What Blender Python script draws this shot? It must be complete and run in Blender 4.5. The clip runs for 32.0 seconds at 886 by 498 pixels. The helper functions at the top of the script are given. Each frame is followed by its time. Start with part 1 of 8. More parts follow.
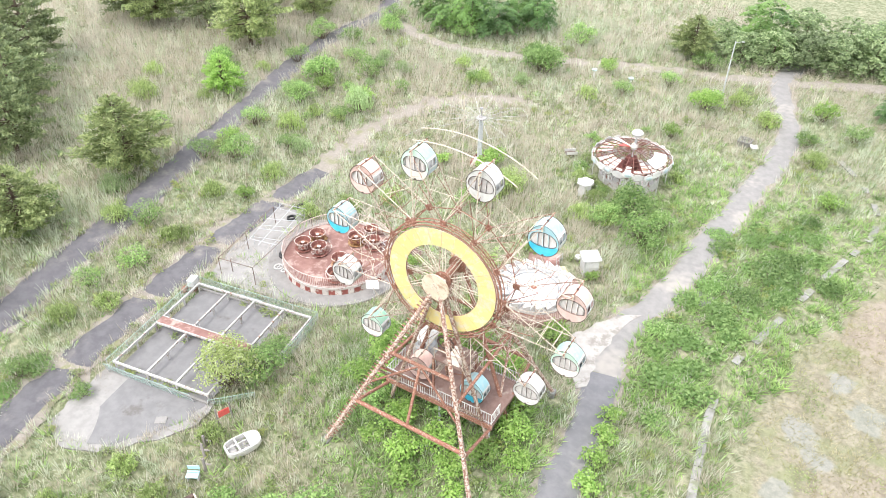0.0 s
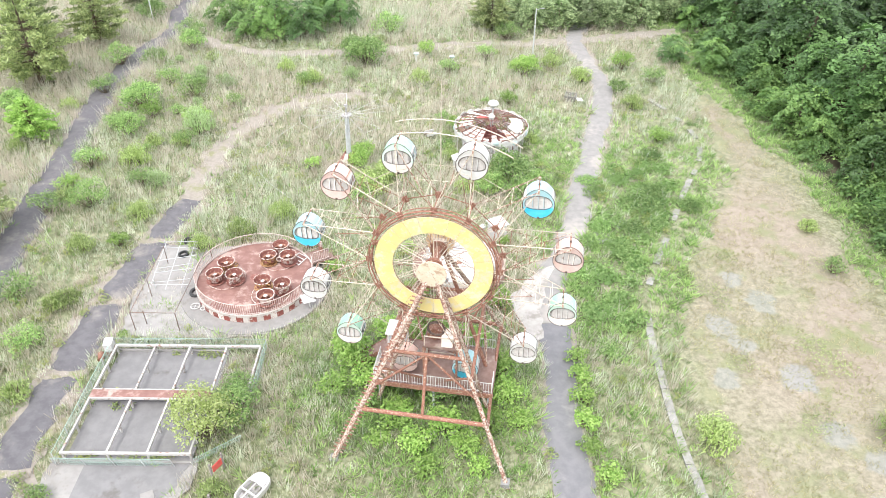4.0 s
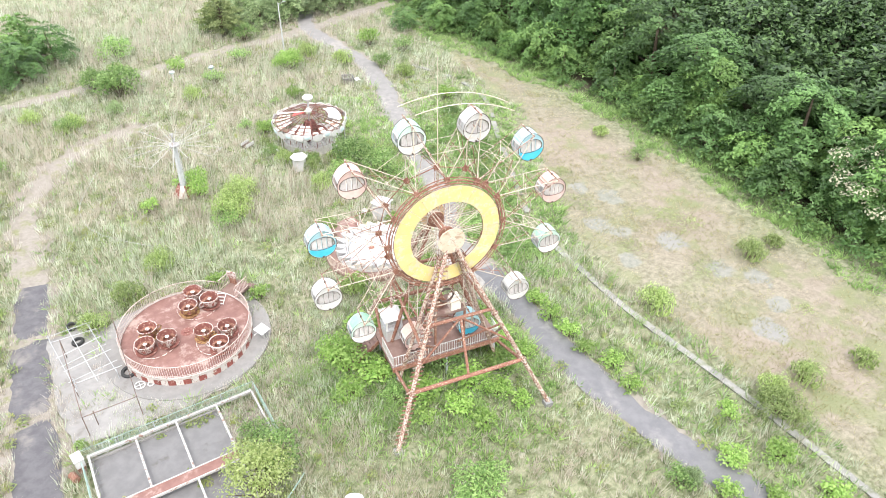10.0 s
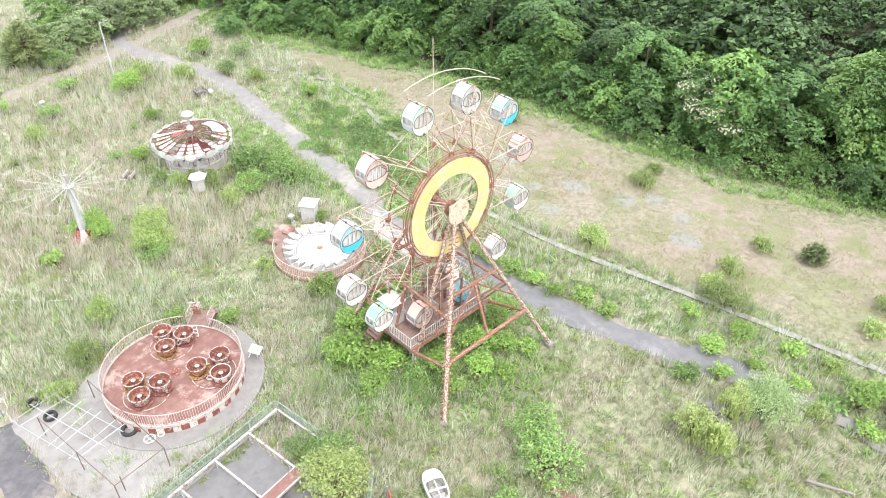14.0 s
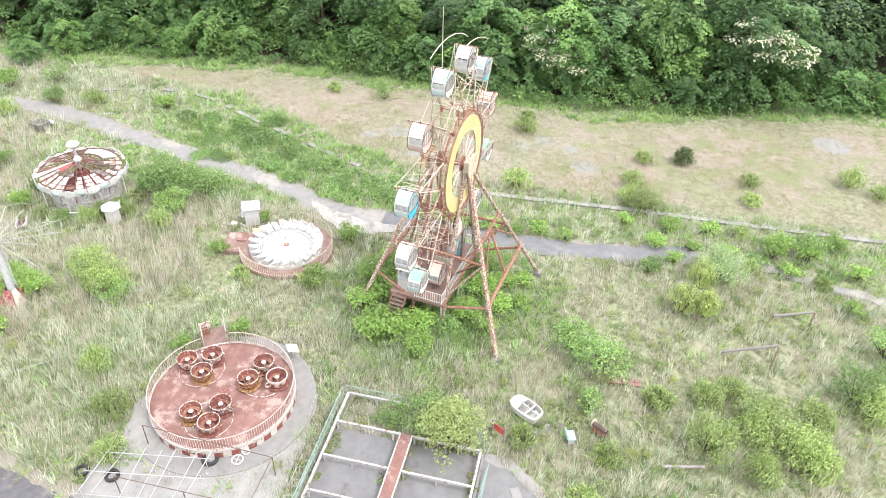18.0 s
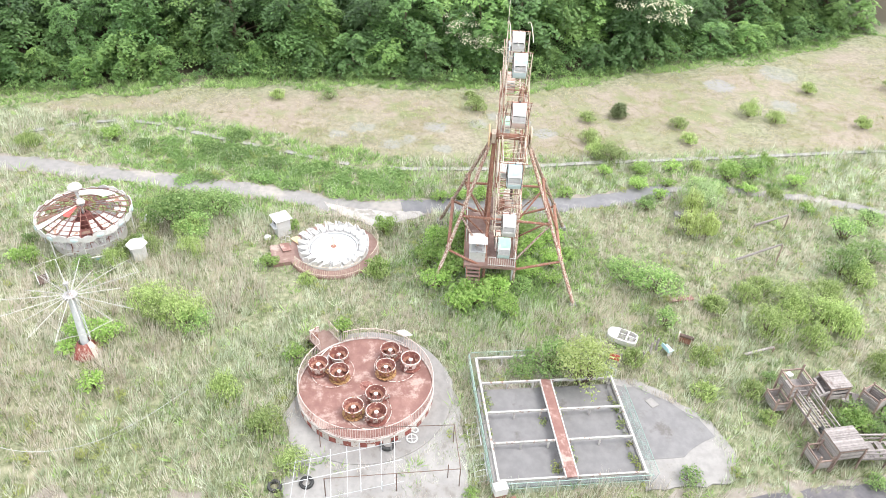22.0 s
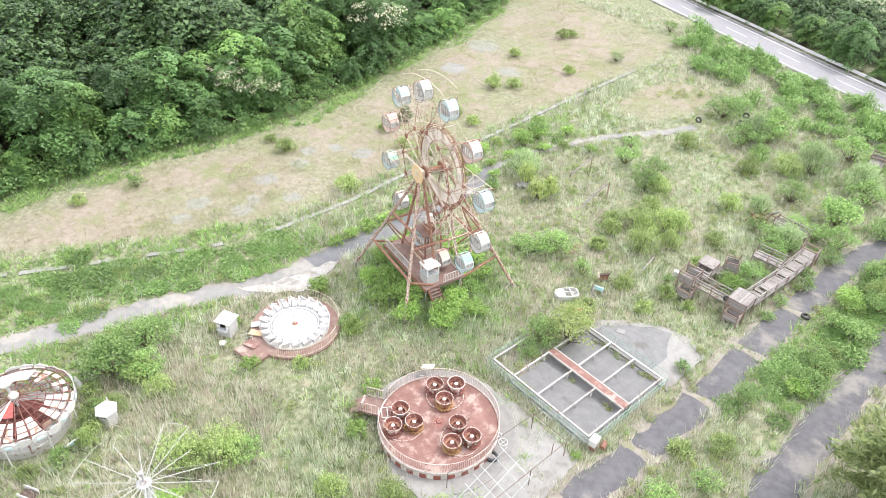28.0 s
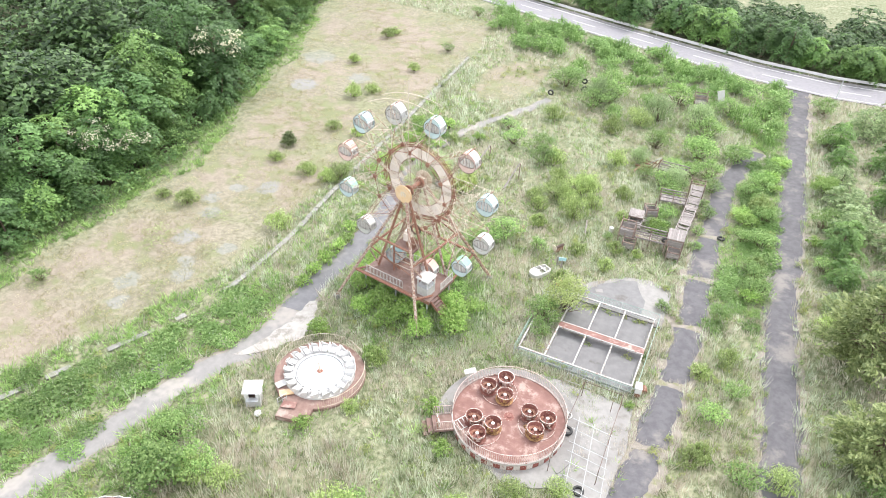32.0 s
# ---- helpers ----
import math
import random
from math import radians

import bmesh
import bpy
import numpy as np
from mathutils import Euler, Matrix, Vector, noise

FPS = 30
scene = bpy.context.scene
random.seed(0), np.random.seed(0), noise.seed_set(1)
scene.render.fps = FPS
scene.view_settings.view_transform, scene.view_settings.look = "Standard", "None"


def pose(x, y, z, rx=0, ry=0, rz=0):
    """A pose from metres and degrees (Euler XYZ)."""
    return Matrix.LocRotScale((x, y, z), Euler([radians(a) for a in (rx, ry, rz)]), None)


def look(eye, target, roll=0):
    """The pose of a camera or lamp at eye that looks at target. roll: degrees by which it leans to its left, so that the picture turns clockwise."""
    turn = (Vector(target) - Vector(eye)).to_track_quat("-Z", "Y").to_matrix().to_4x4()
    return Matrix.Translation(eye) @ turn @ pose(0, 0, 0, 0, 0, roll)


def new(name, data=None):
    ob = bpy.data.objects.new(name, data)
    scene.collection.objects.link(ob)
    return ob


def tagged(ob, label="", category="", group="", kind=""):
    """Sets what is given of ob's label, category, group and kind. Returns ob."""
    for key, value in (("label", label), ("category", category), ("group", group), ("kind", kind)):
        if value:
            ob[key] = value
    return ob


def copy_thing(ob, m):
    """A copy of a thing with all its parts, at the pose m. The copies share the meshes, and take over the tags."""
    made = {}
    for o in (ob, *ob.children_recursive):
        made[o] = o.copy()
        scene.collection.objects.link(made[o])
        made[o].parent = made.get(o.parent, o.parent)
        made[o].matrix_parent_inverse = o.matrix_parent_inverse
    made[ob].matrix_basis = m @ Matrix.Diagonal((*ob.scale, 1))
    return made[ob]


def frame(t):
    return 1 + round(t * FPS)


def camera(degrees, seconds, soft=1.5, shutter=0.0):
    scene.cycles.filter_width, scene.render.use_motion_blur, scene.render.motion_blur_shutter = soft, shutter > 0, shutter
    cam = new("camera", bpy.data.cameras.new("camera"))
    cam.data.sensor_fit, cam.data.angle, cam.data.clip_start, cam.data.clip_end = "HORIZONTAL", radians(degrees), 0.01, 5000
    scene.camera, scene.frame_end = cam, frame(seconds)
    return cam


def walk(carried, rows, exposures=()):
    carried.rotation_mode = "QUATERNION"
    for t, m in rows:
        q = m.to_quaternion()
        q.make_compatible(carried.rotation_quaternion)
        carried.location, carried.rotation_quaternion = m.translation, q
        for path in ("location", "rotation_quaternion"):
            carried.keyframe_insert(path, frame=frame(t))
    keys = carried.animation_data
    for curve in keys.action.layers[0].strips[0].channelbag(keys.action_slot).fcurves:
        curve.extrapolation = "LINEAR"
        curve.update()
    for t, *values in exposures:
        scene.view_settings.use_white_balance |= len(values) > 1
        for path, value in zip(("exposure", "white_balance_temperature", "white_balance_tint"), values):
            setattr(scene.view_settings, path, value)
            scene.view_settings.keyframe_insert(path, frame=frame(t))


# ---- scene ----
cam = camera(62.9, 32.0, soft=0.65)
METRES, EYE, TILT, LEAN, TURN = 126.9, 35.3, 0.0, 0.0, 22.4
ROWS = [
    (0.0, 0.0, 0.0, 0.0, 0.3, -36.77, -0.4),
    (0.5, -0.0106, -0.0004, -0.0001, -2.51, -36.76, -0.41),
    (1.0, -0.0213, -0.0, 0.0001, -5.31, -36.81, -0.38),
    (1.5, -0.0323, 0.0004, -0.0001, -8.08, -36.82, -0.42),
    (2.0, -0.0429, 0.0013, -0.0001, -10.83, -36.84, -0.39),
    (2.5, -0.054, 0.0025, -0.0001, -13.58, -36.87, -0.37),
    (3.0, -0.0651, 0.0039, -0.0004, -16.31, -36.88, -0.34),
    (3.5, -0.0761, 0.0059, -0.0003, -19.06, -36.9, -0.32),
    (5.5, -0.1208, 0.0189, -0.0004, -29.97, -36.94, -0.35),
    (6.0, -0.132, 0.0235, -0.0002, -32.67, -36.98, -0.34),
    (6.5, -0.143, 0.0285, -0.0002, -35.34, -36.99, -0.35),
    (7.0, -0.1536, 0.0341, -0.0, -37.99, -37.01, -0.29),
    (7.5, -0.1644, 0.0408, 0.0002, -40.6, -37.06, -0.34),
    (8.0, -0.1751, 0.0479, 0.0003, -43.23, -37.09, -0.36),
    (8.5, -0.1854, 0.0557, 0.0004, -45.87, -37.12, -0.35),
    (9.0, -0.1954, 0.0639, 0.0006, -48.5, -37.14, -0.37),
    (9.5, -0.2052, 0.0726, 0.0007, -51.11, -37.19, -0.36),
    (10.0, -0.214, 0.0806, 0.0006, -53.77, -37.2, -0.35),
    (10.5, -0.2233, 0.0897, 0.0006, -56.64, -37.22, -0.38),
    (11.0, -0.2322, 0.0989, 0.0005, -59.48, -37.23, -0.41),
    (11.5, -0.2403, 0.1084, 0.0008, -62.24, -37.27, -0.43),
    (12.0, -0.2482, 0.1185, 0.0009, -65.03, -37.27, -0.46),
    (12.5, -0.2559, 0.1293, 0.0011, -67.74, -37.36, -0.52),
    (13.0, -0.2628, 0.141, 0.0011, -70.33, -37.38, -0.58),
    (13.5, -0.2691, 0.1532, 0.001, -72.75, -37.4, -0.62),
    (14.0, -0.275, 0.1665, 0.0008, -75.05, -37.4, -0.71),
    (14.5, -0.2809, 0.1809, 0.0008, -77.73, -37.42, -0.83),
    (16.5, -0.3026, 0.246, -0.0012, -89.83, -37.39, -1.34),
    (17.0, -0.307, 0.2634, -0.0012, -93.15, -37.37, -1.48),
    (17.5, -0.3106, 0.282, -0.001, -96.4, -37.4, -1.68),
    (18.0, -0.3139, 0.3009, -0.0013, -99.26, -37.37, -1.81),
    (18.5, -0.316, 0.3204, -0.0014, -101.41, -37.4, -1.91),
    (19.0, -0.3169, 0.3395, -0.0012, -102.51, -37.38, -2.05),
    (19.5, -0.3163, 0.3582, -0.0005, -103.64, -37.44, -2.11),
    (20.0, -0.3148, 0.3766, -0.0002, -107.05, -37.36, -2.16),
    (20.5, -0.3119, 0.3958, 0.0006, -110.78, -37.29, -2.27),
    (21.0, -0.3085, 0.4148, 0.0018, -113.76, -37.29, -2.3),
    (21.5, -0.304, 0.4336, 0.0036, -116.31, -37.31, -2.28),
    (22.0, -0.2991, 0.4521, 0.0067, -118.05, -37.31, -2.24),
    (22.5, -0.2939, 0.4696, 0.0111, -119.76, -37.36, -2.17),
    (23.0, -0.2883, 0.4853, 0.0155, -122.98, -37.4, -2.02),
    (23.5, -0.2808, 0.5014, 0.0184, -129.84, -37.27, -1.99),
    (24.0, -0.2706, 0.5166, 0.0225, -133.82, -37.4, -2.09),
    (24.5, -0.2605, 0.5303, 0.0263, -137.0, -37.4, -2.07),
    (25.0, -0.2496, 0.5431, 0.0302, -140.08, -37.43, -2.05),
    (25.5, -0.2381, 0.5553, 0.0344, -142.79, -37.49, -2.07),
    (27.5, -0.1883, 0.5926, 0.0517, -151.13, -37.61, -2.06),
    (28.0, -0.174, 0.6001, 0.0545, -153.42, -37.64, -2.24),
    (28.5, -0.1576, 0.6075, 0.0572, -155.29, -37.65, -2.42),
    (29.0, -0.1391, 0.6151, 0.06, -157.32, -37.64, -2.55),
    (29.5, -0.119, 0.6231, 0.0626, -159.43, -37.64, -2.68),
    (30.0, -0.0989, 0.6305, 0.0643, -162.83, -37.58, -2.64),
    (30.5, -0.0784, 0.6364, 0.0654, -166.81, -37.53, -2.61),
    (31.0, -0.0592, 0.6408, 0.0664, -170.53, -37.44, -2.56),
    (31.5, -0.0412, 0.6438, 0.0675, -173.94, -37.39, -2.54),
    (32.0, -0.0238, 0.6453, 0.0688, -177.32, -37.39, -2.51),
]
walk(cam, [(t, pose(0, 0, EYE, TILT, LEAN, TURN) @ pose(METRES * x, METRES * y, METRES * z, 90 + pitch, roll, yaw)) for t, x, y, z, yaw, pitch, roll in ROWS])

# ---- light: a bright overcast day ----
world = bpy.data.worlds.new("world")
scene.world = world
world.use_nodes = True
wn = world.node_tree.nodes
sky = wn.new("ShaderNodeTexSky")
sky.sky_type, sky.sun_disc = "NISHITA", False
sky.sun_elevation, sky.sun_rotation = radians(58), radians(200)
sky.air_density, sky.dust_density, sky.ozone_density = 1.0, 4.0, 1.0
soft_sky = wn.new("ShaderNodeMixRGB")
soft_sky.inputs[0].default_value = 0.75
soft_sky.inputs[2].default_value = (9.0, 9.2, 9.4, 1)
world.node_tree.links.new(sky.outputs[0], soft_sky.inputs[1])
world.node_tree.links.new(soft_sky.outputs[0], wn["Background"].inputs[0])
wn["Background"].inputs[1].default_value = 0.13
sun_lamp = bpy.data.lights.new("sun", "SUN")
sun_lamp.energy, sun_lamp.angle, sun_lamp.color = 1.3, radians(18), (1.0, 0.98, 0.95)
sun = new("sun", sun_lamp)
sun.matrix_world = look((0, 0, 60), (14, 30, 0))
scene.view_settings.exposure = 1.2

# ---- materials ----
def ramp(nt, fac, lo, hi):
    m = nt.nodes.new("ShaderNodeMapRange")
    m.inputs["From Min"].default_value, m.inputs["From Max"].default_value = lo, hi
    m.interpolation_type = "SMOOTHSTEP"
    nt.links.new(fac, m.inputs["Value"])
    return m.outputs[0]


def blend(nt, fac, a, b):
    m = nt.nodes.new("ShaderNodeMixRGB")
    for k, v in ((0, fac), (1, a), (2, b)):
        if isinstance(v, (int, float)):
            m.inputs[k].default_value = v
        elif isinstance(v, tuple):
            m.inputs[k].default_value = (*v, 1)
        else:
            nt.links.new(v, m.inputs[k])
    return m.outputs[0]


def grain(nt, coord, scale, detail=3.0, rough=0.6, stretch=None):
    n = nt.nodes.new("ShaderNodeTexNoise")
    n.inputs["Scale"].default_value, n.inputs["Detail"].default_value, n.inputs["Roughness"].default_value = scale, detail, rough
    if stretch:
        mp = nt.nodes.new("ShaderNodeMapping")
        mp.inputs["Scale"].default_value = stretch
        nt.links.new(coord, mp.inputs[0])
        coord = mp.outputs[0]
    nt.links.new(coord, n.inputs["Vector"])
    return n.outputs[0]


def mat(name, c1, c2, scale=3.0, stain=None, stain_scale=1.0, stain_lo=0.55, stain_hi=0.65, rough=0.8, metal=0.0, bump=0.15, vary=0.15, stretch=None, world_space=True):
    """Two tones mixed by grain, with stains or bare patches of a third one, and some change from piece to piece."""
    m = bpy.data.materials.new(name)
    m.use_nodes = True
    nt = m.node_tree
    bs = nt.nodes["Principled BSDF"]
    if world_space:
        coord = nt.nodes.new("ShaderNodeNewGeometry").outputs["Position"]
    else:
        coord = nt.nodes.new("ShaderNodeTexCoord").outputs["Object"]
    g = grain(nt, coord, scale, 4, 0.65, stretch)
    col = blend(nt, ramp(nt, g, 0.3, 0.7), c1, c2)
    if stain:
        g2 = grain(nt, coord, stain_scale, 5, 0.7)
        col = blend(nt, ramp(nt, g2, stain_lo, stain_hi), col, stain)
    if vary:
        oi = nt.nodes.new("ShaderNodeObjectInfo")
        hs = nt.nodes.new("ShaderNodeHueSaturation")
        mr = nt.nodes.new("ShaderNodeMapRange")
        mr.inputs["To Min"].default_value, mr.inputs["To Max"].default_value = 1 - vary, 1 + vary
        nt.links.new(oi.outputs["Random"], mr.inputs["Value"])
        nt.links.new(mr.outputs[0], hs.inputs["Value"])
        nt.links.new(col, hs.inputs["Color"])
        col = hs.outputs[0]
    nt.links.new(col, bs.inputs["Base Color"])
    bs.inputs["Roughness"].default_value, bs.inputs["Metallic"].default_value = rough, metal
    if bump:
        b = nt.nodes.new("ShaderNodeBump")
        b.inputs["Strength"].default_value, b.inputs["Distance"].default_value = bump, 0.03
        nt.links.new(g, b.inputs["Height"])
        nt.links.new(b.outputs[0], bs.inputs["Normal"])
    return m


def leafy(name, c1, c2, c3=None, through_light=0.35, patch=0.12, rough=0.55, tuft=0.0):
    """Leaves and blades: each island its own tone, broad patches across the place, some light let through."""
    m = bpy.data.materials.new(name)
    m.use_nodes = True
    nt = m.node_tree
    bs = nt.nodes["Principled BSDF"]
    geo = nt.nodes.new("ShaderNodeNewGeometry")
    fac = geo.outputs["Random Per Island"]
    if tuft:
        # every tuft has a tone of its own, its blades differ a little
        own = nt.nodes.new("ShaderNodeAttribute")
        own.attribute_name = "tone"
        mx_t = nt.nodes.new("ShaderNodeMix")
        mx_t.inputs[0].default_value = tuft
        nt.links.new(fac, mx_t.inputs[2])
        nt.links.new(own.outputs["Fac"], mx_t.inputs[3])
        fac = mx_t.outputs[0]
    col = blend(nt, fac, c1, c2)
    if c3:
        g = grain(nt, geo.outputs["Position"], patch, 3, 0.6)
        col = blend(nt, blend(nt, 0.5 if tuft else 0.0, ramp(nt, g, 0.45, 0.62), (0, 0, 0)), col, c3)
    oi = nt.nodes.new("ShaderNodeObjectInfo")
    hs = nt.nodes.new("ShaderNodeHueSaturation")
    mr = nt.nodes.new("ShaderNodeMapRange")
    mr.inputs["To Min"].default_value, mr.inputs["To Max"].default_value = 0.74, 1.32
    nt.links.new(oi.outputs["Random"], mr.inputs["Value"])
    nt.links.new(mr.outputs[0], hs.inputs["Value"])
    nt.links.new(col, hs.inputs["Color"])
    col = hs.outputs[0]
    nt.links.new(col, bs.inputs["Base Color"])
    bs.inputs["Roughness"].default_value = rough
    tr = nt.nodes.new("ShaderNodeBsdfTranslucent")
    nt.links.new(col, tr.inputs["Color"])
    mx = nt.nodes.new("ShaderNodeMixShader")
    mx.inputs[0].default_value = through_light
    nt.links.new(bs.outputs[0], mx.inputs[1])
    nt.links.new(tr.outputs[0], mx.inputs[2])
    nt.links.new(mx.outputs[0], nt.nodes["Material Output"].inputs["Surface"])
    return m


RUST = mat("rusted_steel", (0.2, 0.08, 0.055), (0.3, 0.15, 0.105), 7, (0.5, 0.41, 0.33), 9, 0.54, 0.66, rough=0.85)
RUST_PALE = mat("pale_flaking_steel", (0.52, 0.44, 0.36), (0.62, 0.56, 0.48), 9, (0.22, 0.11, 0.08), 10, 0.54, 0.66, rough=0.8)
FLAKING = mat("white_paint_flaking_off_rust", (0.58, 0.52, 0.46), (0.42, 0.32, 0.26), 6, (0.2, 0.09, 0.062), 9, 0.45, 0.56, rough=0.75)
WHITE = mat("weathered_white_paint", (0.6, 0.59, 0.58), (0.52, 0.51, 0.505), 4, (0.34, 0.27, 0.23), 4.5, 0.6, 0.7, rough=0.55)
WHITE_CLEAN = mat("bright_white_paint", (0.57, 0.56, 0.56), (0.51, 0.5, 0.5), 3, (0.4, 0.36, 0.33), 2.5, 0.6, 0.73, rough=0.5)
YELLOW = mat("yellow_enamel", (0.68, 0.55, 0.22), (0.63, 0.52, 0.25), 2, (0.6, 0.52, 0.38), 1.8, 0.48, 0.64, rough=0.6, vary=0.08)
PALE_PANEL = mat("faded_pinkish_white_panel", (0.76, 0.67, 0.62), (0.78, 0.72, 0.68), 2.5, (0.42, 0.25, 0.2), 2.5, 0.6, 0.7, rough=0.65)
ORANGE = mat("faded_orange_enamel", (0.6, 0.4, 0.23), (0.66, 0.5, 0.34), 2.5, (0.42, 0.27, 0.18), 2.5, 0.6, 0.72, rough=0.6)
GREEN_PAINT = mat("mint_green_paint", (0.27, 0.5, 0.37), (0.34, 0.54, 0.42), 3, (0.48, 0.54, 0.49), 2.5, 0.56, 0.7, rough=0.6)
MINT_PALE = mat("faded_mint_paint", (0.42, 0.57, 0.49), (0.5, 0.6, 0.54), 3, (0.55, 0.57, 0.54), 2.5, 0.58, 0.7, rough=0.6)
PINK_PALE = mat("faded_salmon_paint", (0.59, 0.4, 0.365), (0.62, 0.475, 0.44), 3, (0.55, 0.5, 0.47), 2.5, 0.58, 0.7, rough=0.6)
PINK_ROOF = mat("salmon_roof_paint", (0.58, 0.38, 0.33), (0.62, 0.45, 0.4), 3, (0.54, 0.45, 0.41), 2.5, 0.6, 0.72, rough=0.6)
WALL_WORN = mat("worn_low_wall_paint", (0.46, 0.45, 0.44), (0.38, 0.36, 0.35), 4, (0.24, 0.15, 0.12), 3, 0.56, 0.64, rough=0.8)
DRAIN_GREY = mat("mossy_drain_concrete", (0.225, 0.218, 0.208), (0.29, 0.282, 0.268), 3, (0.17, 0.18, 0.12), 1.2, 0.48, 0.64, rough=0.9)
AQUA_PALE = mat("pale_aqua_paint", (0.44, 0.56, 0.6), (0.52, 0.6, 0.62), 3, rough=0.6)
SKY_PAINT = mat("pale_blue_paint", (0.3, 0.51, 0.58), (0.38, 0.55, 0.6), 3, (0.5, 0.54, 0.55), 2.5, 0.58, 0.7, rough=0.6)
CYAN = mat("cyan_paint", (0.04, 0.4, 0.58), (0.08, 0.44, 0.6), 3, (0.35, 0.5, 0.54), 2.5, 0.66, 0.75, rough=0.5)
DARK = mat("dark_rusty_trim", (0.06, 0.045, 0.04), (0.11, 0.07, 0.055), 6, rough=0.8)
SEAT_GREY = mat("grey_seat_vinyl", (0.3, 0.29, 0.29), (0.42, 0.4, 0.4), 5, rough=0.7)
RED_DECK = mat("worn_red_deck_paint", (0.21, 0.105, 0.09), (0.275, 0.15, 0.13), 1.8, (0.42, 0.31, 0.275), 0.9, 0.5, 0.68, rough=0.75, bump=0.1)
BROWN_DECK = mat("rusty_brown_deck", (0.2, 0.12, 0.102), (0.27, 0.18, 0.155), 2, (0.36, 0.29, 0.255), 0.9, 0.54, 0.68, rough=0.8)
CUP_RUST = mat("rust_brown_cup_paint", (0.17, 0.06, 0.05), (0.25, 0.1, 0.08), 6, (0.46, 0.35, 0.3), 6, 0.56, 0.66, rough=0.65)
CUP_YELLOW = mat("peeling_yellow_cup_paint", (0.46, 0.3, 0.13), (0.38, 0.22, 0.1), 5, (0.2, 0.08, 0.05), 7, 0.48, 0.55, rough=0.65)
CUP_WHITE = mat("peeling_white_cup_paint", (0.58, 0.52, 0.49), (0.5, 0.42, 0.38), 5, (0.2, 0.08, 0.058), 7, 0.5, 0.56, rough=0.65)
CUP_PINK = mat("pale_pink_cup_paint", (0.6, 0.48, 0.45), (0.62, 0.53, 0.5), 5, (0.26, 0.11, 0.09), 6, 0.55, 0.62, rough=0.65)
RED_PANEL = mat("peeling_red_panel", (0.22, 0.055, 0.045), (0.28, 0.095, 0.075), 5, (0.5, 0.44, 0.4), 4, 0.58, 0.63, rough=0.75)
WHITE_PANEL = mat("peeling_white_panel", (0.58, 0.54, 0.51), (0.5, 0.45, 0.42), 5, (0.27, 0.12, 0.095), 4, 0.56, 0.62, rough=0.75)
PINK_RAIL = mat("faded_pinkish_rail_paint", (0.58, 0.48, 0.45), (0.5, 0.4, 0.37), 7, (0.32, 0.18, 0.14), 6, 0.57, 0.65, rough=0.75)
GREY_METAL = mat("weathered_grey_steel", (0.42, 0.43, 0.45), (0.52, 0.53, 0.54), 4, (0.3, 0.2, 0.15), 3, 0.62, 0.7, rough=0.6)
DARK_PIPE = mat("dark_steel_pipe", (0.1, 0.08, 0.075), (0.2, 0.13, 0.1), 6, rough=0.8)
RUBBER = mat("black_rubber", (0.025, 0.025, 0.027), (0.045, 0.045, 0.045), 10, rough=0.75)
CONCRETE = mat("weathered_concrete", (0.21, 0.207, 0.21), (0.265, 0.26, 0.26), 2.2, (0.16, 0.147, 0.14), 0.6, 0.55, 0.68, rough=0.9, vary=0.06)
CONCRETE_DARK = mat("damp_grey_concrete", (0.165, 0.16, 0.165), (0.205, 0.2, 0.203), 1.4, (0.13, 0.12, 0.115), 0.5, 0.56, 0.7, rough=0.85, vary=0.05)
CONCRETE_BRIGHT = mat("sun_bleached_concrete", (0.32, 0.3, 0.285), (0.4, 0.38, 0.36), 1.6, (0.24, 0.22, 0.2), 0.9, 0.5, 0.64, rough=0.9, vary=0.0)
CONCRETE_PALE = mat("pale_concrete", (0.24, 0.23, 0.225), (0.3, 0.287, 0.278), 2, (0.185, 0.17, 0.16), 0.5, 0.52, 0.68, rough=0.9, vary=0.08)
ASPHALT = mat("old_asphalt", (0.092, 0.087, 0.097), (0.13, 0.124, 0.134), 1.5, (0.215, 0.197, 0.187), 0.3, 0.5, 0.68, rough=0.9, bump=0.2, vary=0.0)
PATH_GREY = mat("worn_grey_path", (0.21, 0.2, 0.197), (0.256, 0.244, 0.239), 1.6, (0.34, 0.312, 0.288), 0.1, 0.5, 0.64, rough=0.95, vary=0.0)
PATH_DARK = mat("blue_grey_asphalt", (0.15, 0.148, 0.16), (0.19, 0.186, 0.196), 1.6, (0.25, 0.24, 0.24), 0.25, 0.52, 0.68, rough=0.9, vary=0.0)
ROAD_GREY = mat("grey_road_asphalt", (0.23, 0.22, 0.24), (0.27, 0.26, 0.28), 2, (0.31, 0.3, 0.3), 0.2, 0.5, 0.7, rough=0.9, vary=0.0)
DIRT = mat("bare_dirt", (0.225, 0.198, 0.172), (0.295, 0.265, 0.235), 2.5, (0.2, 0.2, 0.11), 0.6, 0.5, 0.64, rough=0.95, vary=0.0)
ROAD_PAINT = mat("white_road_paint", (0.7, 0.7, 0.7), (0.6, 0.6, 0.6), 3, (0.35, 0.34, 0.35), 2, 0.6, 0.7, rough=0.8, vary=0.0)
WOOD_GREY = mat("silvery_weathered_timber", (0.22, 0.195, 0.19), (0.32, 0.29, 0.28), 7, (0.14, 0.11, 0.1), 1.2, 0.55, 0.7, rough=0.9, vary=0.2, stretch=(1, 1, 6))
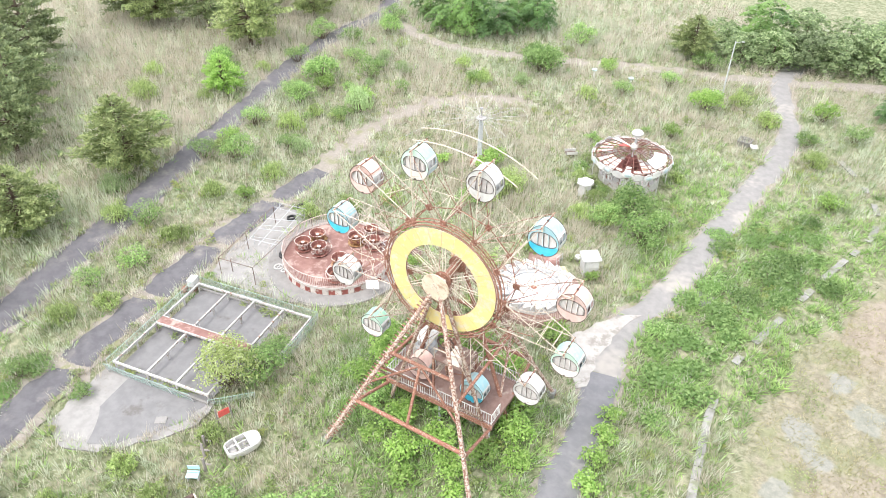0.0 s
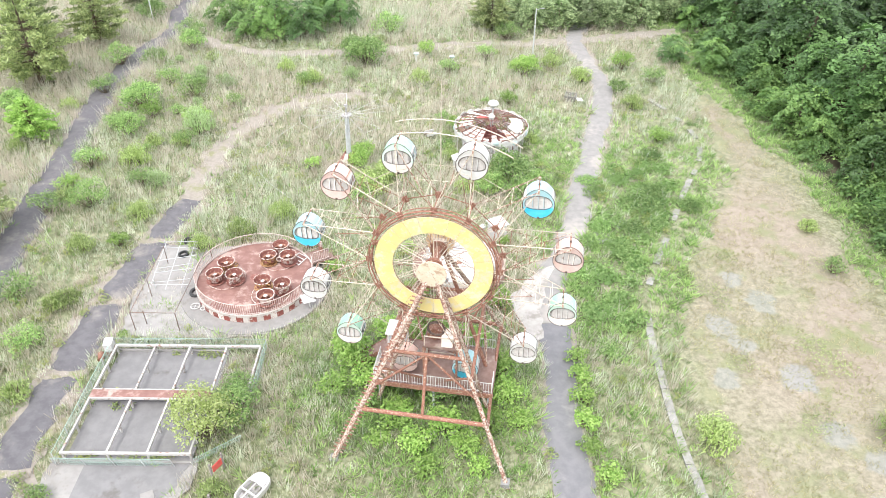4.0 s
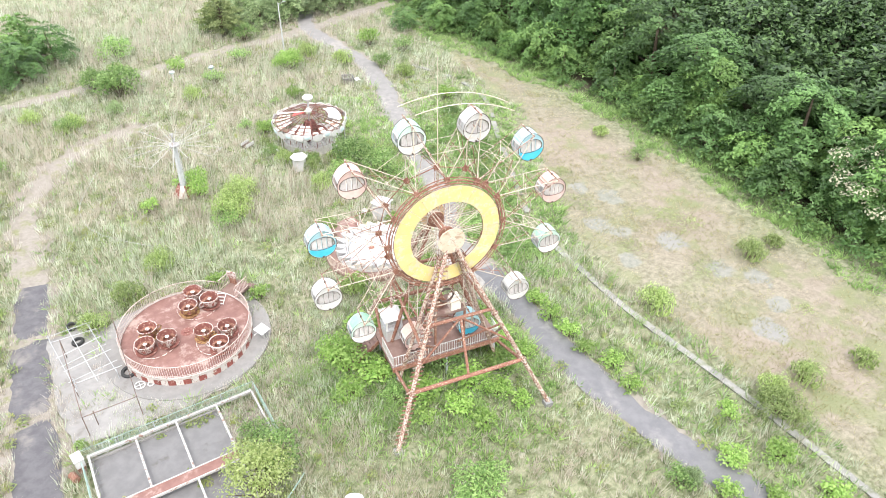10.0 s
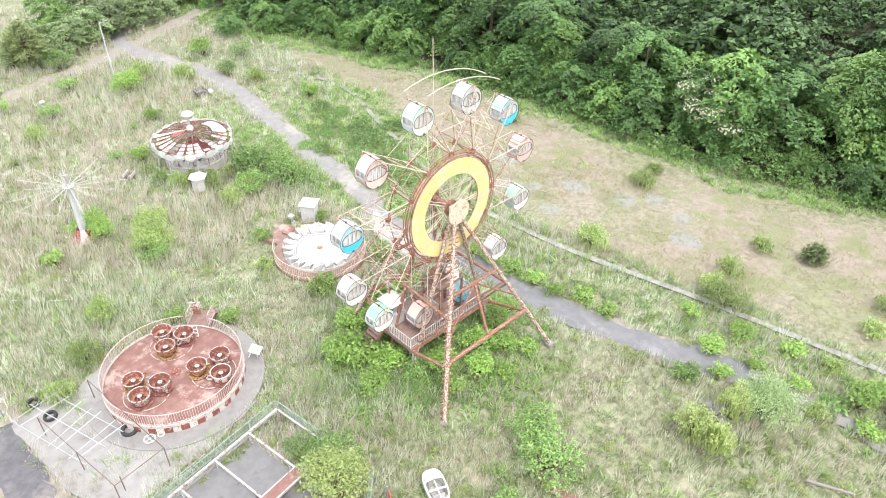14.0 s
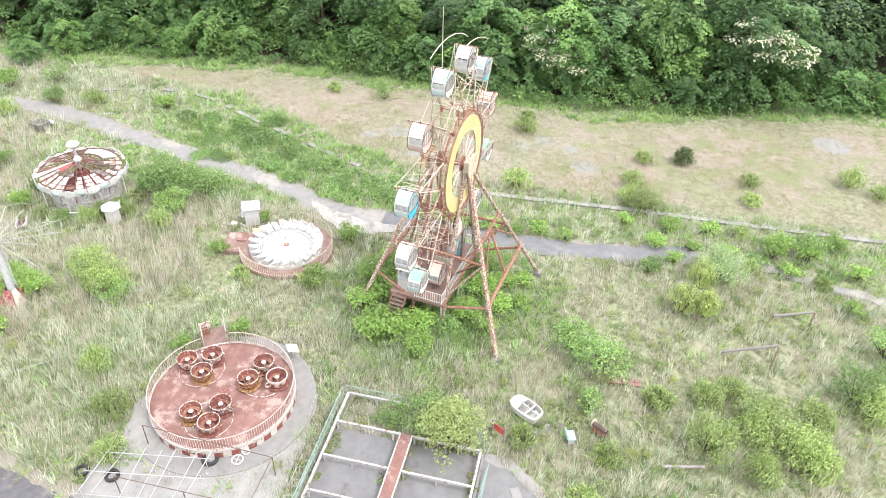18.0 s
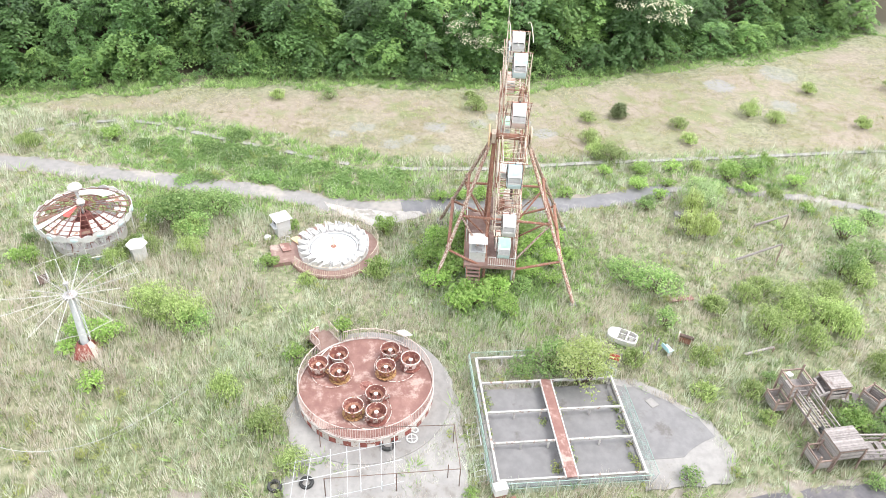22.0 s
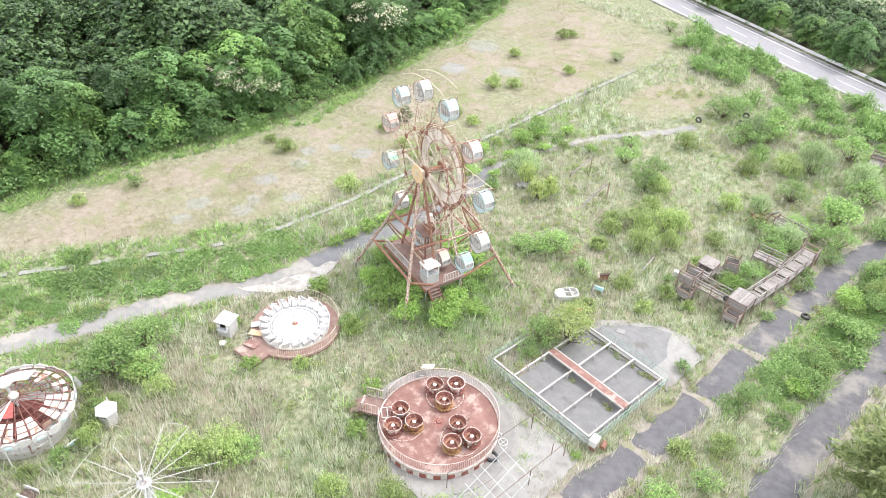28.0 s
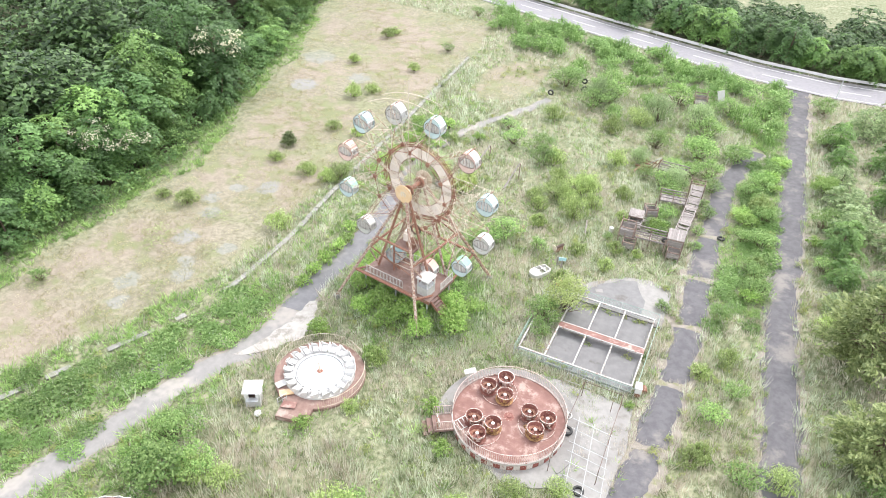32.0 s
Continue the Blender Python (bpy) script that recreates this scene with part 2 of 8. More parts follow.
WOOD_BROWN = mat("brown_weathered_timber", (0.2, 0.14, 0.12), (0.31, 0.23, 0.2), 7, rough=0.9, vary=0.2)
BARK = mat("bark", (0.09, 0.065, 0.045), (0.16, 0.12, 0.09), 6, rough=0.95, bump=0.4)
NET_GREEN = mat("green_mesh_fence", (0.24, 0.36, 0.32), (0.34, 0.44, 0.4), 5, rough=0.7)
SIGN_RED = mat("red_sign_paint", (0.5, 0.06, 0.06), (0.58, 0.12, 0.1), 4, rough=0.6)
CANVAS_PALE = mat("torn_pale_canvas", (0.66, 0.6, 0.56), (0.58, 0.5, 0.45), 2, (0.3, 0.18, 0.13), 1.6, 0.54, 0.6, rough=0.85)
CANVAS_BROWN = mat("brown_bare_canvas", (0.12, 0.075, 0.055), (0.19, 0.125, 0.09), 2, rough=0.85)
BLUE_ROOF = mat("blue_metal_roof", (0.1, 0.25, 0.5), (0.13, 0.3, 0.56), 2, rough=0.5)
PLASTIC = mat("clouded_window_plastic", (0.5, 0.46, 0.455), (0.62, 0.58, 0.57), 6, (0.36, 0.31, 0.3), 4, 0.58, 0.72, rough=0.35)
STONE = mat("grey_stone", (0.17, 0.165, 0.155), (0.27, 0.26, 0.245), 4, rough=0.9)

LEAF_FOREST = leafy("dark_broad_leaves", (0.02, 0.055, 0.014), (0.155, 0.285, 0.082), (0.055, 0.12, 0.037), through_light=0.14, tuft=0.6)
LEAF_FAR = leafy("broad_leaves_of_the_far_wood", (0.017, 0.048, 0.013), (0.155, 0.27, 0.087), through_light=0.15)
LEAF_FRESH = leafy("fresh_broad_leaves", (0.05, 0.12, 0.028), (0.24, 0.39, 0.108), through_light=0.2, tuft=0.6)
LEAF_MID = leafy("green_leaves", (0.09, 0.19, 0.045), (0.42, 0.58, 0.22), through_light=0.5)
LEAF_THICKET = leafy("thicket_leaves", (0.1, 0.2, 0.05), (0.4, 0.55, 0.22), (0.19, 0.31, 0.1), patch=0.35, through_light=0.5)
LEAF_BRIGHT = leafy("bright_yellow_green_leaves", (0.16, 0.3, 0.055), (0.43, 0.58, 0.19), through_light=0.5)
LEAF_FOOT = leafy("undergrowth_leaves", (0.05, 0.11, 0.03), (0.25, 0.38, 0.12), (0.1, 0.19, 0.06), patch=0.3, through_light=0.4)
LEAF_OLIVE = leafy("olive_shrub_leaves", (0.15, 0.23, 0.055), (0.52, 0.62, 0.27), through_light=0.5)
LEAF_PALE = leafy("pale_grey_green_leaves", (0.2, 0.3, 0.12), (0.5, 0.61, 0.34), through_light=0.5)
LEAF_YELLOW = leafy("yellowish_leaves", (0.25, 0.33, 0.09), (0.56, 0.63, 0.29), through_light=0.5)
NEEDLES = leafy("pine_needles", (0.17, 0.23, 0.085), (0.5, 0.56, 0.27), through_light=0.5)
NEEDLES_DARK = leafy("dark_pine_needles", (0.12, 0.165, 0.075), (0.34, 0.39, 0.2), through_light=0.5)
BLOSSOM = leafy("cream_blossom", (0.62, 0.58, 0.42), (0.72, 0.7, 0.55))
BLADE_GREEN = leafy("green_grass_blades", (0.12, 0.19, 0.06), (0.64, 0.7, 0.48), (0.5, 0.53, 0.35), patch=0.3, through_light=0.5, tuft=0.65)
BLADE_PALE = leafy("pale_reed_blades", (0.22, 0.28, 0.16), (0.81, 0.84, 0.71), (0.66, 0.65, 0.55), patch=0.28, through_light=0.5, tuft=0.65)
BLADE_DRY = leafy("dry_straw_blades", (0.33, 0.28, 0.2), (0.86, 0.81, 0.73), (0.69, 0.61, 0.54), patch=0.3, through_light=0.5, tuft=0.65)
LEAF_WEED = leafy("mixed_weed_leaves", (0.15, 0.22, 0.06), (0.46, 0.54, 0.25), (0.4, 0.44, 0.15), patch=0.5, through_light=0.5)
BLADE_LUSH = leafy("lush_weed_leaves", (0.1, 0.22, 0.05), (0.52, 0.68, 0.28), (0.38, 0.53, 0.2), patch=0.2, through_light=0.5, tuft=0.7)
BLADE_FIELD = leafy("short_dry_field_grass", (0.17, 0.17, 0.07), (0.5, 0.45, 0.31), (0.28, 0.33, 0.13), patch=0.25, through_light=0.5, tuft=0.7)


# ---- mesh tools ----
class Geo:
    """Collects the points and faces of one mesh."""

    def __init__(self):
        self.v, self.f = [], []

    def add(self, vs, fs):
        k = len(self.v)
        self.v.extend(tuple(p) for p in vs)
        self.f.extend(tuple(i + k for i in f) for f in fs)
        return self

    def box(self, c, s, rz=0.0, m=None):
        x, y, z = s[0] / 2, s[1] / 2, s[2] / 2
        ca, sa = math.cos(radians(rz)), math.sin(radians(rz))
        vs = []
        for dx, dy, dz in ((-x, -y, -z), (x, -y, -z), (x, y, -z), (-x, y, -z), (-x, -y, z), (x, -y, z), (x, y, z), (-x, y, z)):
            p = Vector((dx, dy, dz))
            if m:
                p = m @ p
            vs.append((c[0] + p.x * ca - p.y * sa, c[1] + p.x * sa + p.y * ca, c[2] + p.z))
        return self.add(vs, [(0, 3, 2, 1), (4, 5, 6, 7), (0, 1, 5, 4), (1, 2, 6, 5), (2, 3, 7, 6), (3, 0, 4, 7)])

    def frame_of(self, p, q):
        d = (Vector(q) - Vector(p)).normalized()
        up = Vector((0, 0, 1)) if abs(d.z) < 0.95 else Vector((1, 0, 0))
        a = d.cross(up).normalized()
        return d, a, a.cross(d)

    def beam(self, p, q, w, h):
        d, a, b = self.frame_of(p, q)
        p, q = Vector(p), Vector(q)
        vs = [e + a * sx * w / 2 + b * sy * h / 2 for e in (p, q) for sx, sy in ((-1, -1), (1, -1), (1, 1), (-1, 1))]
        return self.add(vs, [(0, 1, 2, 3), (7, 6, 5, 4), (0, 4, 5, 1), (1, 5, 6, 2), (2, 6, 7, 3), (3, 7, 4, 0)])

    def tube(self, p, q, r, n=6, r2=None):
        r2 = r if r2 is None else r2
        d, a, b = self.frame_of(p, q)
        vs = []
        for e, rr in ((Vector(p), r), (Vector(q), r2)):
            for i in range(n):
                t = 2 * math.pi * i / n
                vs.append(e + (a * math.cos(t) + b * math.sin(t)) * rr)
        fs = [(i, i + n, (i + 1) % n + n, (i + 1) % n) for i in range(n)]
        fs += [tuple(range(n)), tuple(range(2 * n - 1, n - 1, -1))]
        return self.add(vs, fs)

    def sweep(self, pts, r, n=5, closed=False):
        pts = [Vector(p) for p in pts]
        m = len(pts)
        vs = []
        for k in range(m):
            if closed:
                d = pts[(k + 1) % m] - pts[k - 1]
            else:
                d = pts[min(k + 1, m - 1)] - pts[max(k - 1, 0)]
            _, a, b = self.frame_of((0, 0, 0), d)
            rr = r[k] if isinstance(r, (list, tuple)) else r
            for i in range(n):
                t = 2 * math.pi * i / n
                vs.append(pts[k] + (a * math.cos(t) + b * math.sin(t)) * rr)
        fs = []
        for k in range(m if closed else m - 1):
            k2 = (k + 1) % m
            for i in range(n):
                j = (i + 1) % n
                fs.append((k * n + i, k2 * n + i, k2 * n + j, k * n + j))
        if not closed:
            fs += [tuple(range(n)), tuple(range(m * n - 1, (m - 1) * n - 1, -1))]
        return self.add(vs, fs)

    def lathe(self, profile, n=24, c=(0, 0, 0), a0=0.0, a1=360.0):
        full = abs(a1 - a0) > 359
        cols = n if full else n + 1
        vs = []
        for r, z in profile:
            for i in range(cols):
                t = radians(a0 + (a1 - a0) * i / n)
                vs.append((c[0] + r * math.cos(t), c[1] + r * math.sin(t), c[2] + z))
        fs = []
        for k in range(len(profile) - 1):
            for i in range(n):
                j = (i + 1) % cols
                fs.append((k * cols + i, k * cols + j, (k + 1) * cols + j, (k + 1) * cols + i))
        return self.add(vs, fs)

    def sector(self, r0, r1, a0, a1, y0, y1, n=2, cz=0.0):
        """A flat piece of a ring that stands in the xz plane, angles from the top, clockwise."""
        vs = []
        for i in range(n + 1):
            t = radians(a0 + (a1 - a0) * i / n)
            for r in (r0, r1):
                for y in (y0, y1):
                    vs.append((r * math.sin(t), y, cz + r * math.cos(t)))
        fs = []
        for i in range(n):
            k = 4 * i
            fs += [(k, k + 4, k + 6, k + 2), (k + 1, k + 3, k + 7, k + 5), (k, k + 1, k + 5, k + 4), (k + 2, k + 6, k + 7, k + 3)]
        fs += [(0, 2, 3, 1), (4 * n, 4 * n + 1, 4 * n + 3, 4 * n + 2)]
        return self.add(vs, fs)

    def ball(self, c, s, n=10):
        rows = n // 2
        vs = [(c[0], c[1], c[2] + s[2])]
        for k in range(1, rows):
            p = math.pi * k / rows
            for i in range(n):
                t = 2 * math.pi * i / n
                vs.append((c[0] + s[0] * math.sin(p) * math.cos(t), c[1] + s[1] * math.sin(p) * math.sin(t), c[2] + s[2] * math.cos(p)))
        vs.append((c[0], c[1], c[2] - s[2]))
        fs = [(0, 1 + i, 1 + (i + 1) % n) for i in range(n)]
        for k in range(rows - 2):
            for i in range(n):
                a, b = 1 + k * n + i, 1 + k * n + (i + 1) % n
                fs.append((a, a + n, b + n, b))
        last = len(vs) - 1
        fs += [(last, last - n + (i + 1) % n, last - n + i) for i in range(n)]
        return self.add(vs, fs)

    def mesh(self, name, material, smooth=True):
        me = bpy.data.meshes.new(name)
        me.from_pydata(self.v, [], self.f)
        me.materials.append(material)
        if smooth:
            me.polygons.foreach_set("use_smooth", [True] * len(me.polygons))
            me.set_sharp_from_angle(angle=radians(38))
        me.update()
        return me


# rides and houses that stand on levelled ground of their own
LEVELLED = {"ferris_wheel", "operator_cabin", "teacup_ride", "control_stand", "fallen_gate", "spinning_ride", "carousel", "swing_ride", "far_house"}


def thing(name, x=0, y=0, z=0, rz=0, label="", category="", group="", kind=""):
    ob = new(name)
    if (x or y) and name not in LEVELLED:
        z += float(height(x, y))
    ob.matrix_basis = pose(x, y, z, 0, 0, rz)
    return tagged(ob, label, category, group, kind)


def part(name, geo, material, parent, label="", m=None):
    """Links a Geo, or a mesh that is there already, as one mesh object under a thing or a part."""
    me = geo if isinstance(geo, bpy.types.Mesh) else geo.mesh(name, material)
    ob = new(name, me)
    ob.parent = parent
    if m:
        ob.matrix_basis = m
    return tagged(ob, label)


def solid(name, geo, material, label="", category="", group="", kind="", m=None):
    ob = new(name, geo if isinstance(geo, bpy.types.Mesh) else geo.mesh(name, material))
    if m:
        ob.matrix_basis = m
    return tagged(ob, label, category, group, kind)


def bulk_mesh(name, verts, corners, material):
    """A mesh from numpy arrays; every face has the same number of corners."""
    me = bpy.data.meshes.new(name)
    nf, k = corners.shape
    me.vertices.add(len(verts))
    me.vertices.foreach_set("co", verts.astype(np.float32).ravel())
    me.loops.add(nf * k)
    me.loops.foreach_set("vertex_index", corners.astype(np.int32).ravel())
    me.polygons.add(nf)
    me.polygons.foreach_set("loop_start", np.arange(0, nf * k, k, dtype=np.int32))
    me.materials.append(material)
    me.update(calc_edges=True)
    me.validate()
    return me


# ---- the plan ----
def edge_of_forest(y):
    return np.interp(y, [-60, -28, -13, 0, 10, 18, 30, 42, 55, 64, 77, 95], [46, 38, 33, 29.5, 26.5, 25, 25, 26, 26, 25, 23, 22])


def sandy(x, y):
    """How far inside the small bare patch at the south end of the footpath."""
    return 1.0 - ((x + 2.6) / 5.0) ** 2 - ((y + 20.5) / 8.0) ** 2 - 0.25 * np.sin(x * 1.3) * np.sin(y * 0.9)


def height(x, y):
    """The ground falls gently from west to east; under the wood it climbs."""
    e = np.clip(x - edge_of_forest(y) - 1.0, 0, 40)
    fall = np.interp(x, [-70, -46, -37, -33, -14, -6, 2, 14, 30], [1.0, 0.65, 0.2, 0, 0, -0.35, -0.65, -1.0, -1.0])
    return 0.24 * e * e / (e + 3.0) + fall * np.clip((y + 38) / 14, 0, 1)


PATH = [(8.5, 99), (5.9, 92), (6.7, 86), (7.7, 78), (6.6, 70.8), (4.4, 63.3), (2.9, 57.6), (1.7, 53.3), (0.7, 49.2), (-0.2, 46.3), (-1.6, 43), (-2.9, 39.5), (-3.0, 35.5), (-2.7, 32), (-3.0, 28.4), (-3.4, 24.8), (-3.1, 21), (-2.7, 17.5), (-2.0, 14), (-0.9, 10), (-1.0, 4), (-3.4, -4.2), (-6.2, -9.5), (-9.8, -17)]
ROAD_A = [(-33.2, 50.5), (-34.1, 46), (-35, 40), (-35.5, 34), (-35.7, 28), (-35.7, 20), (-35.3, 12), (-35.1, 4), (-35.5, -6), (-37.5, -15)]
ROAD_B = [(-47.5, 112), (-48.4, 98), (-46.6, 90.5), (-48.6, 81.5), (-49, 72), (-47, 57.6), (-45.9, 46.7), (-44.6, 36.8), (-44.1, 31), (-43.5, 25), (-43.1, 18), (-42.7, 11.6), (-42.8, 3.2), (-42.4, -9), (-41.9, -23), (-41.4, -38)]
FAR_ROAD = [(48, 101), (30, 98), (17, 95.2), (9, 92.6), (3, 90.8), (-6.5, 89.3), (-12, 87.6), (-18, 85.8), (-26, 84.6), (-34, 84.4), (-40, 86), (-46.5, 90.5)]
TRAIL = [(-33.5, 50), (-33.2, 56), (-32.6, 61.5), (-30.6, 66.8), (-27.6, 70.2), (-23.6, 72.2), (-18.6, 72.6)]
TRAIL_2 = [(-18.5, 47), (-15.5, 44.3), (-12.8, 45.6), (-9.5, 48.2)]
MAIN_ROAD = [(60, -66), (40, -60.5), (20, -54.5), (4, -50.6), (-8, -47.5), (-22, -44.4), (-34, -41.8), (-46, -41.0), (-60, -43), (-85, -50)]
DRAIN = [(6.4, -26), (5.9, -13), (5.0, 5), (4.6, 15.3), (4.2, 21), (3.7, 26), (3.9, 31.5), (4.0, 35.6), (5.2, 40.8), (7.4, 45.3), (10.2, 51.5), (12.3, 56), (14.8, 60.5), (15.6, 65), (14.6, 70), (12, 75)]


def resample(pts, step):
    pts = np.array(pts, float)
    t = np.concatenate([[0], np.cumsum(np.hypot(*np.diff(pts, axis=0).T))])
    # a rounded course through the corners
    fine = np.linspace(0, t[-1], int(t[-1] / step) + 2)
    out = np.stack([np.interp(fine, t, pts[:, k]) for k in (0, 1)], 1)
    for _ in range(int(4 / step)):
        out[1:-1] = (out[:-2] + 2 * out[1:-1] + out[2:]) / 4
    return out


def away(x, y, pts):
    """The distance of many points from a course."""
    q = resample(pts, 1.0)
    best = np.full(len(x), 1e9)
    for a, b in zip(q[:-1], q[1:]):
        ab = b - a
        u = np.clip(((x - a[0]) * ab[0] + (y - a[1]) * ab[1]) / max(ab @ ab, 1e-9), 0, 1)
        best = np.minimum(best, np.hypot(x - a[0] - u * ab[0], y - a[1] - u * ab[1]))
    return best


def waves(x, y, s, k=0.0):
    """A cheap smooth unevenness between about -1 and 1."""
    return (np.sin(x * s + 1.7 * np.sin(y * s * 0.7 + k) + k) + np.sin(y * s * 1.13 - 1.3 * np.sin(x * s * 0.61 + 2 * k)) + np.sin((x + y) * s * 0.53 + 3 * k)) / 3


def ribbon(name, pts, width, material, z, ragged=0.2, label="", step=0.5, taper=False):
    q = resample(pts, step)
    d = np.gradient(q, axis=0)
    d /= np.linalg.norm(d, axis=1)[:, None]
    nrm = np.stack([-d[:, 1], d[:, 0]], 1)
    rng = np.random.RandomState(len(pts) + int(width * 10))
    g = Geo()
    m = len(q)
    cols = 5
    jag = [np.convolve(rng.normal(0, 1, m + 6), np.ones(3) / 3, "same")[3:-3] * ragged for _ in (0, 1)]
    vs = []
    for k in range(m):
        w = width / 2
        if taper:
            w *= min(1.0, 0.25 + 0.12 * min(k, m - 1 - k))
        lo, hi = -w - jag[0][k], w + jag[1][k]
        for c in range(cols):
            p = q[k] + nrm[k] * (lo + (hi - lo) * c / (cols - 1))
            vs.append((p[0], p[1], z - (0.02 if c in (0, cols - 1) else 0) + float(height(p[0], p[1]))))
    fs = [(k * cols + c, k * cols + c + 1, (k + 1) * cols + c + 1, (k + 1) * cols + c) for k in range(m - 1) for c in range(cols - 1)]
    g.add(vs, fs)
    return solid(name, g, material, label, kind="structure")

GRAVEL = [(9.4, 36.0, 1.6), (13.2, 30.9, 1.8), (13.9, 26.3, 1.6), (14.5, 21.1, 1.3), (11.4, 19.4, 1.7), (13.4, 38.9, 1.7), (10.6, 34.0, 1.2), (23.4, -5.4, 2.6), (26.9, -15.0, 3.2), (17.4, -11.2, 2.2), (8.2, 30.6, 1.3), (15.8, 24.0, 1.4), (12.0, 41.5, 1.4)]

# ---- ground and ways ----
def build_ground():
    inner = np.arange(-100, 100.1, 1.0)
    outer = np.array([120, 160, 240, 400, 800, 1600])
    ax = np.concatenate([-outer[::-1], inner, outer])
    xs, ys = ax - 5, ax + 25
    X, Y = np.meshgrid(xs, ys)
    far = (np.abs(X + 5) > 101) | (np.abs(Y - 25) > 101)
    Z = height(X, Y) + np.where(far, 0, 0.05 * waves(X, Y, 0.9) - 0.06)
    nx = len(xs)
    verts = np.stack([X.ravel(), Y.ravel(), Z.ravel()], 1)
    i = np.arange(len(ys) - 1)[:, None] * nx + np.arange(nx - 1)[None, :]
    quads = np.stack([i, i + 1, i + nx + 1, i + nx], -1).reshape(-1, 4)
    me = bulk_mesh("ground", verts, quads, GROUND)
    x, y = verts[:, 0], verts[:, 1]
    # how bare and sandy the soil lies: the open field past the drain
    side = x - np.interp(y, [-60, 5, 30, 37, 49, 58, 70, 80], [5.5, 5.5, 4.5, 6, 11, 16, 16, 20])
    field = np.clip(side / 2.5, 0, 1) * np.clip((edge_of_forest(y) - 1.5 - x) / 4, 0, 1) * np.clip((78 - y) / 6, 0, 1) * np.clip((y + 42) / 6, 0, 1)
    field = np.maximum(field, np.clip(2.5 * sandy(x, y), 0, 1))
    field = field * np.clip(0.85 + 0.5 * waves(x, y, 0.35, 1.0), 0, 1)
    # leaf litter under the wood; its dark colour also stands for shade between trees
    litter_shade = np.clip((x - edge_of_forest(y) + 0.5) / 2.5, 0, 1) * np.clip((122 - y) / 6, 0, 1) * np.clip((edge_of_forest(y) + 36 - x) / 5, 0, 1)
    # grey gravelly spots in the field
    gravel = np.zeros(len(x))
    for gx, gy, gr_ in GRAVEL:
        gravel = np.maximum(gravel, np.exp(-((x - gx) ** 2 + (y - gy) ** 2) / gr_ ** 2))
    c = me.attributes.new("gravel", "FLOAT", "POINT")
    c.data.foreach_set("value", gravel.astype(np.float32))
    b = me.attributes.new("litter_shade", "FLOAT", "POINT")
    b.data.foreach_set("value", litter_shade.astype(np.float32))
    a = me.attributes.new("bare", "FLOAT", "POINT")
    a.data.foreach_set("value", field.astype(np.float32))
    return tagged(new("ground", me), "grassy ground with sandy bare field", kind="structure")


GROUND = bpy.data.materials.new("grassy_soil")
GROUND.use_nodes = True
_nt = GROUND.node_tree
_pos = _nt.nodes.new("ShaderNodeNewGeometry").outputs["Position"]
_fine = grain(_nt, _pos, 2.4, 6, 0.75)
_mid = grain(_nt, _pos, 0.35, 4, 0.65)
_green = blend(_nt, ramp(_nt, _fine, 0.35, 0.68), (0.095, 0.115, 0.05), (0.31, 0.31, 0.21))
_green = blend(_nt, ramp(_nt, _mid, 0.54, 0.75), _green, (0.35, 0.32, 0.235))
_sand = blend(_nt, ramp(_nt, _fine, 0.3, 0.7), (0.215, 0.178, 0.14), (0.315, 0.268, 0.222))
_sand = blend(_nt, ramp(_nt, _mid, 0.45, 0.66), _sand, (0.19, 0.2, 0.105))
_gra = _nt.nodes.new("ShaderNodeAttribute")
_gra.attribute_name = "gravel"
_rag = grain(_nt, _pos, 0.7, 5, 0.7)
_sum = _nt.nodes.new("ShaderNodeMath")
_nt.links.new(_gra.outputs["Fac"], _sum.inputs[0])
_nt.links.new(_rag, _sum.inputs[1])
_sand = blend(_nt, ramp(_nt, _sum.outputs[0], 0.98, 1.16), _sand, (0.26, 0.25, 0.245))
_attr = _nt.nodes.new("ShaderNodeAttribute")
_attr.attribute_name = "bare"
_col = blend(_nt, _attr.outputs["Fac"], _green, _sand)
_litter_shade = _nt.nodes.new("ShaderNodeAttribute")
_litter_shade.attribute_name = "litter_shade"
_col = blend(_nt, _litter_shade.outputs["Fac"], _col, (0.05, 0.042, 0.024))
_bs = _nt.nodes["Principled BSDF"]
_nt.links.new(_col, _bs.inputs["Base Color"])
_bs.inputs["Roughness"].default_value = 0.95
_bump = _nt.nodes.new("ShaderNodeBump")
_bump.inputs["Strength"].default_value, _bump.inputs["Distance"].default_value = 0.5, 0.08
_nt.links.new(_fine, _bump.inputs["Height"])
_nt.links.new(_bump.outputs[0], _bs.inputs["Normal"])
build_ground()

ribbon("footpath", PATH[:13], 2.15, PATH_GREY, 0.035, 0.22, "worn pale grey footpath with ragged grassy edges")
ribbon("footpath_asphalt", PATH[12:20], 2.3, PATH_DARK, 0.042, 0.2, "blue-grey asphalt footpath with ragged grassy edges")
ribbon("footpath_overgrown", PATH[19:], 1.15, PATH_GREY, 0.038, 0.3, "narrow grey footpath closing in under the weeds")
for joint_y in (44.3, 36.6, 29.4, 21.7, 14.2, 6.5):
    jx = float(np.interp(joint_y, [-6, 4, 12, 20, 28, 34, 40, 46], [-35.5, -35.1, -35.3, -35.7, -35.7, -35.5, -35.0, -34.1]))
    ribbon("lane_joint", [(jx - 1.5, joint_y - 0.25), (jx, joint_y), (jx + 1.5, joint_y + 0.2)], 0.8, DIRT, 0.062, 0.2, "overgrown earth joint across the lane", step=0.3)
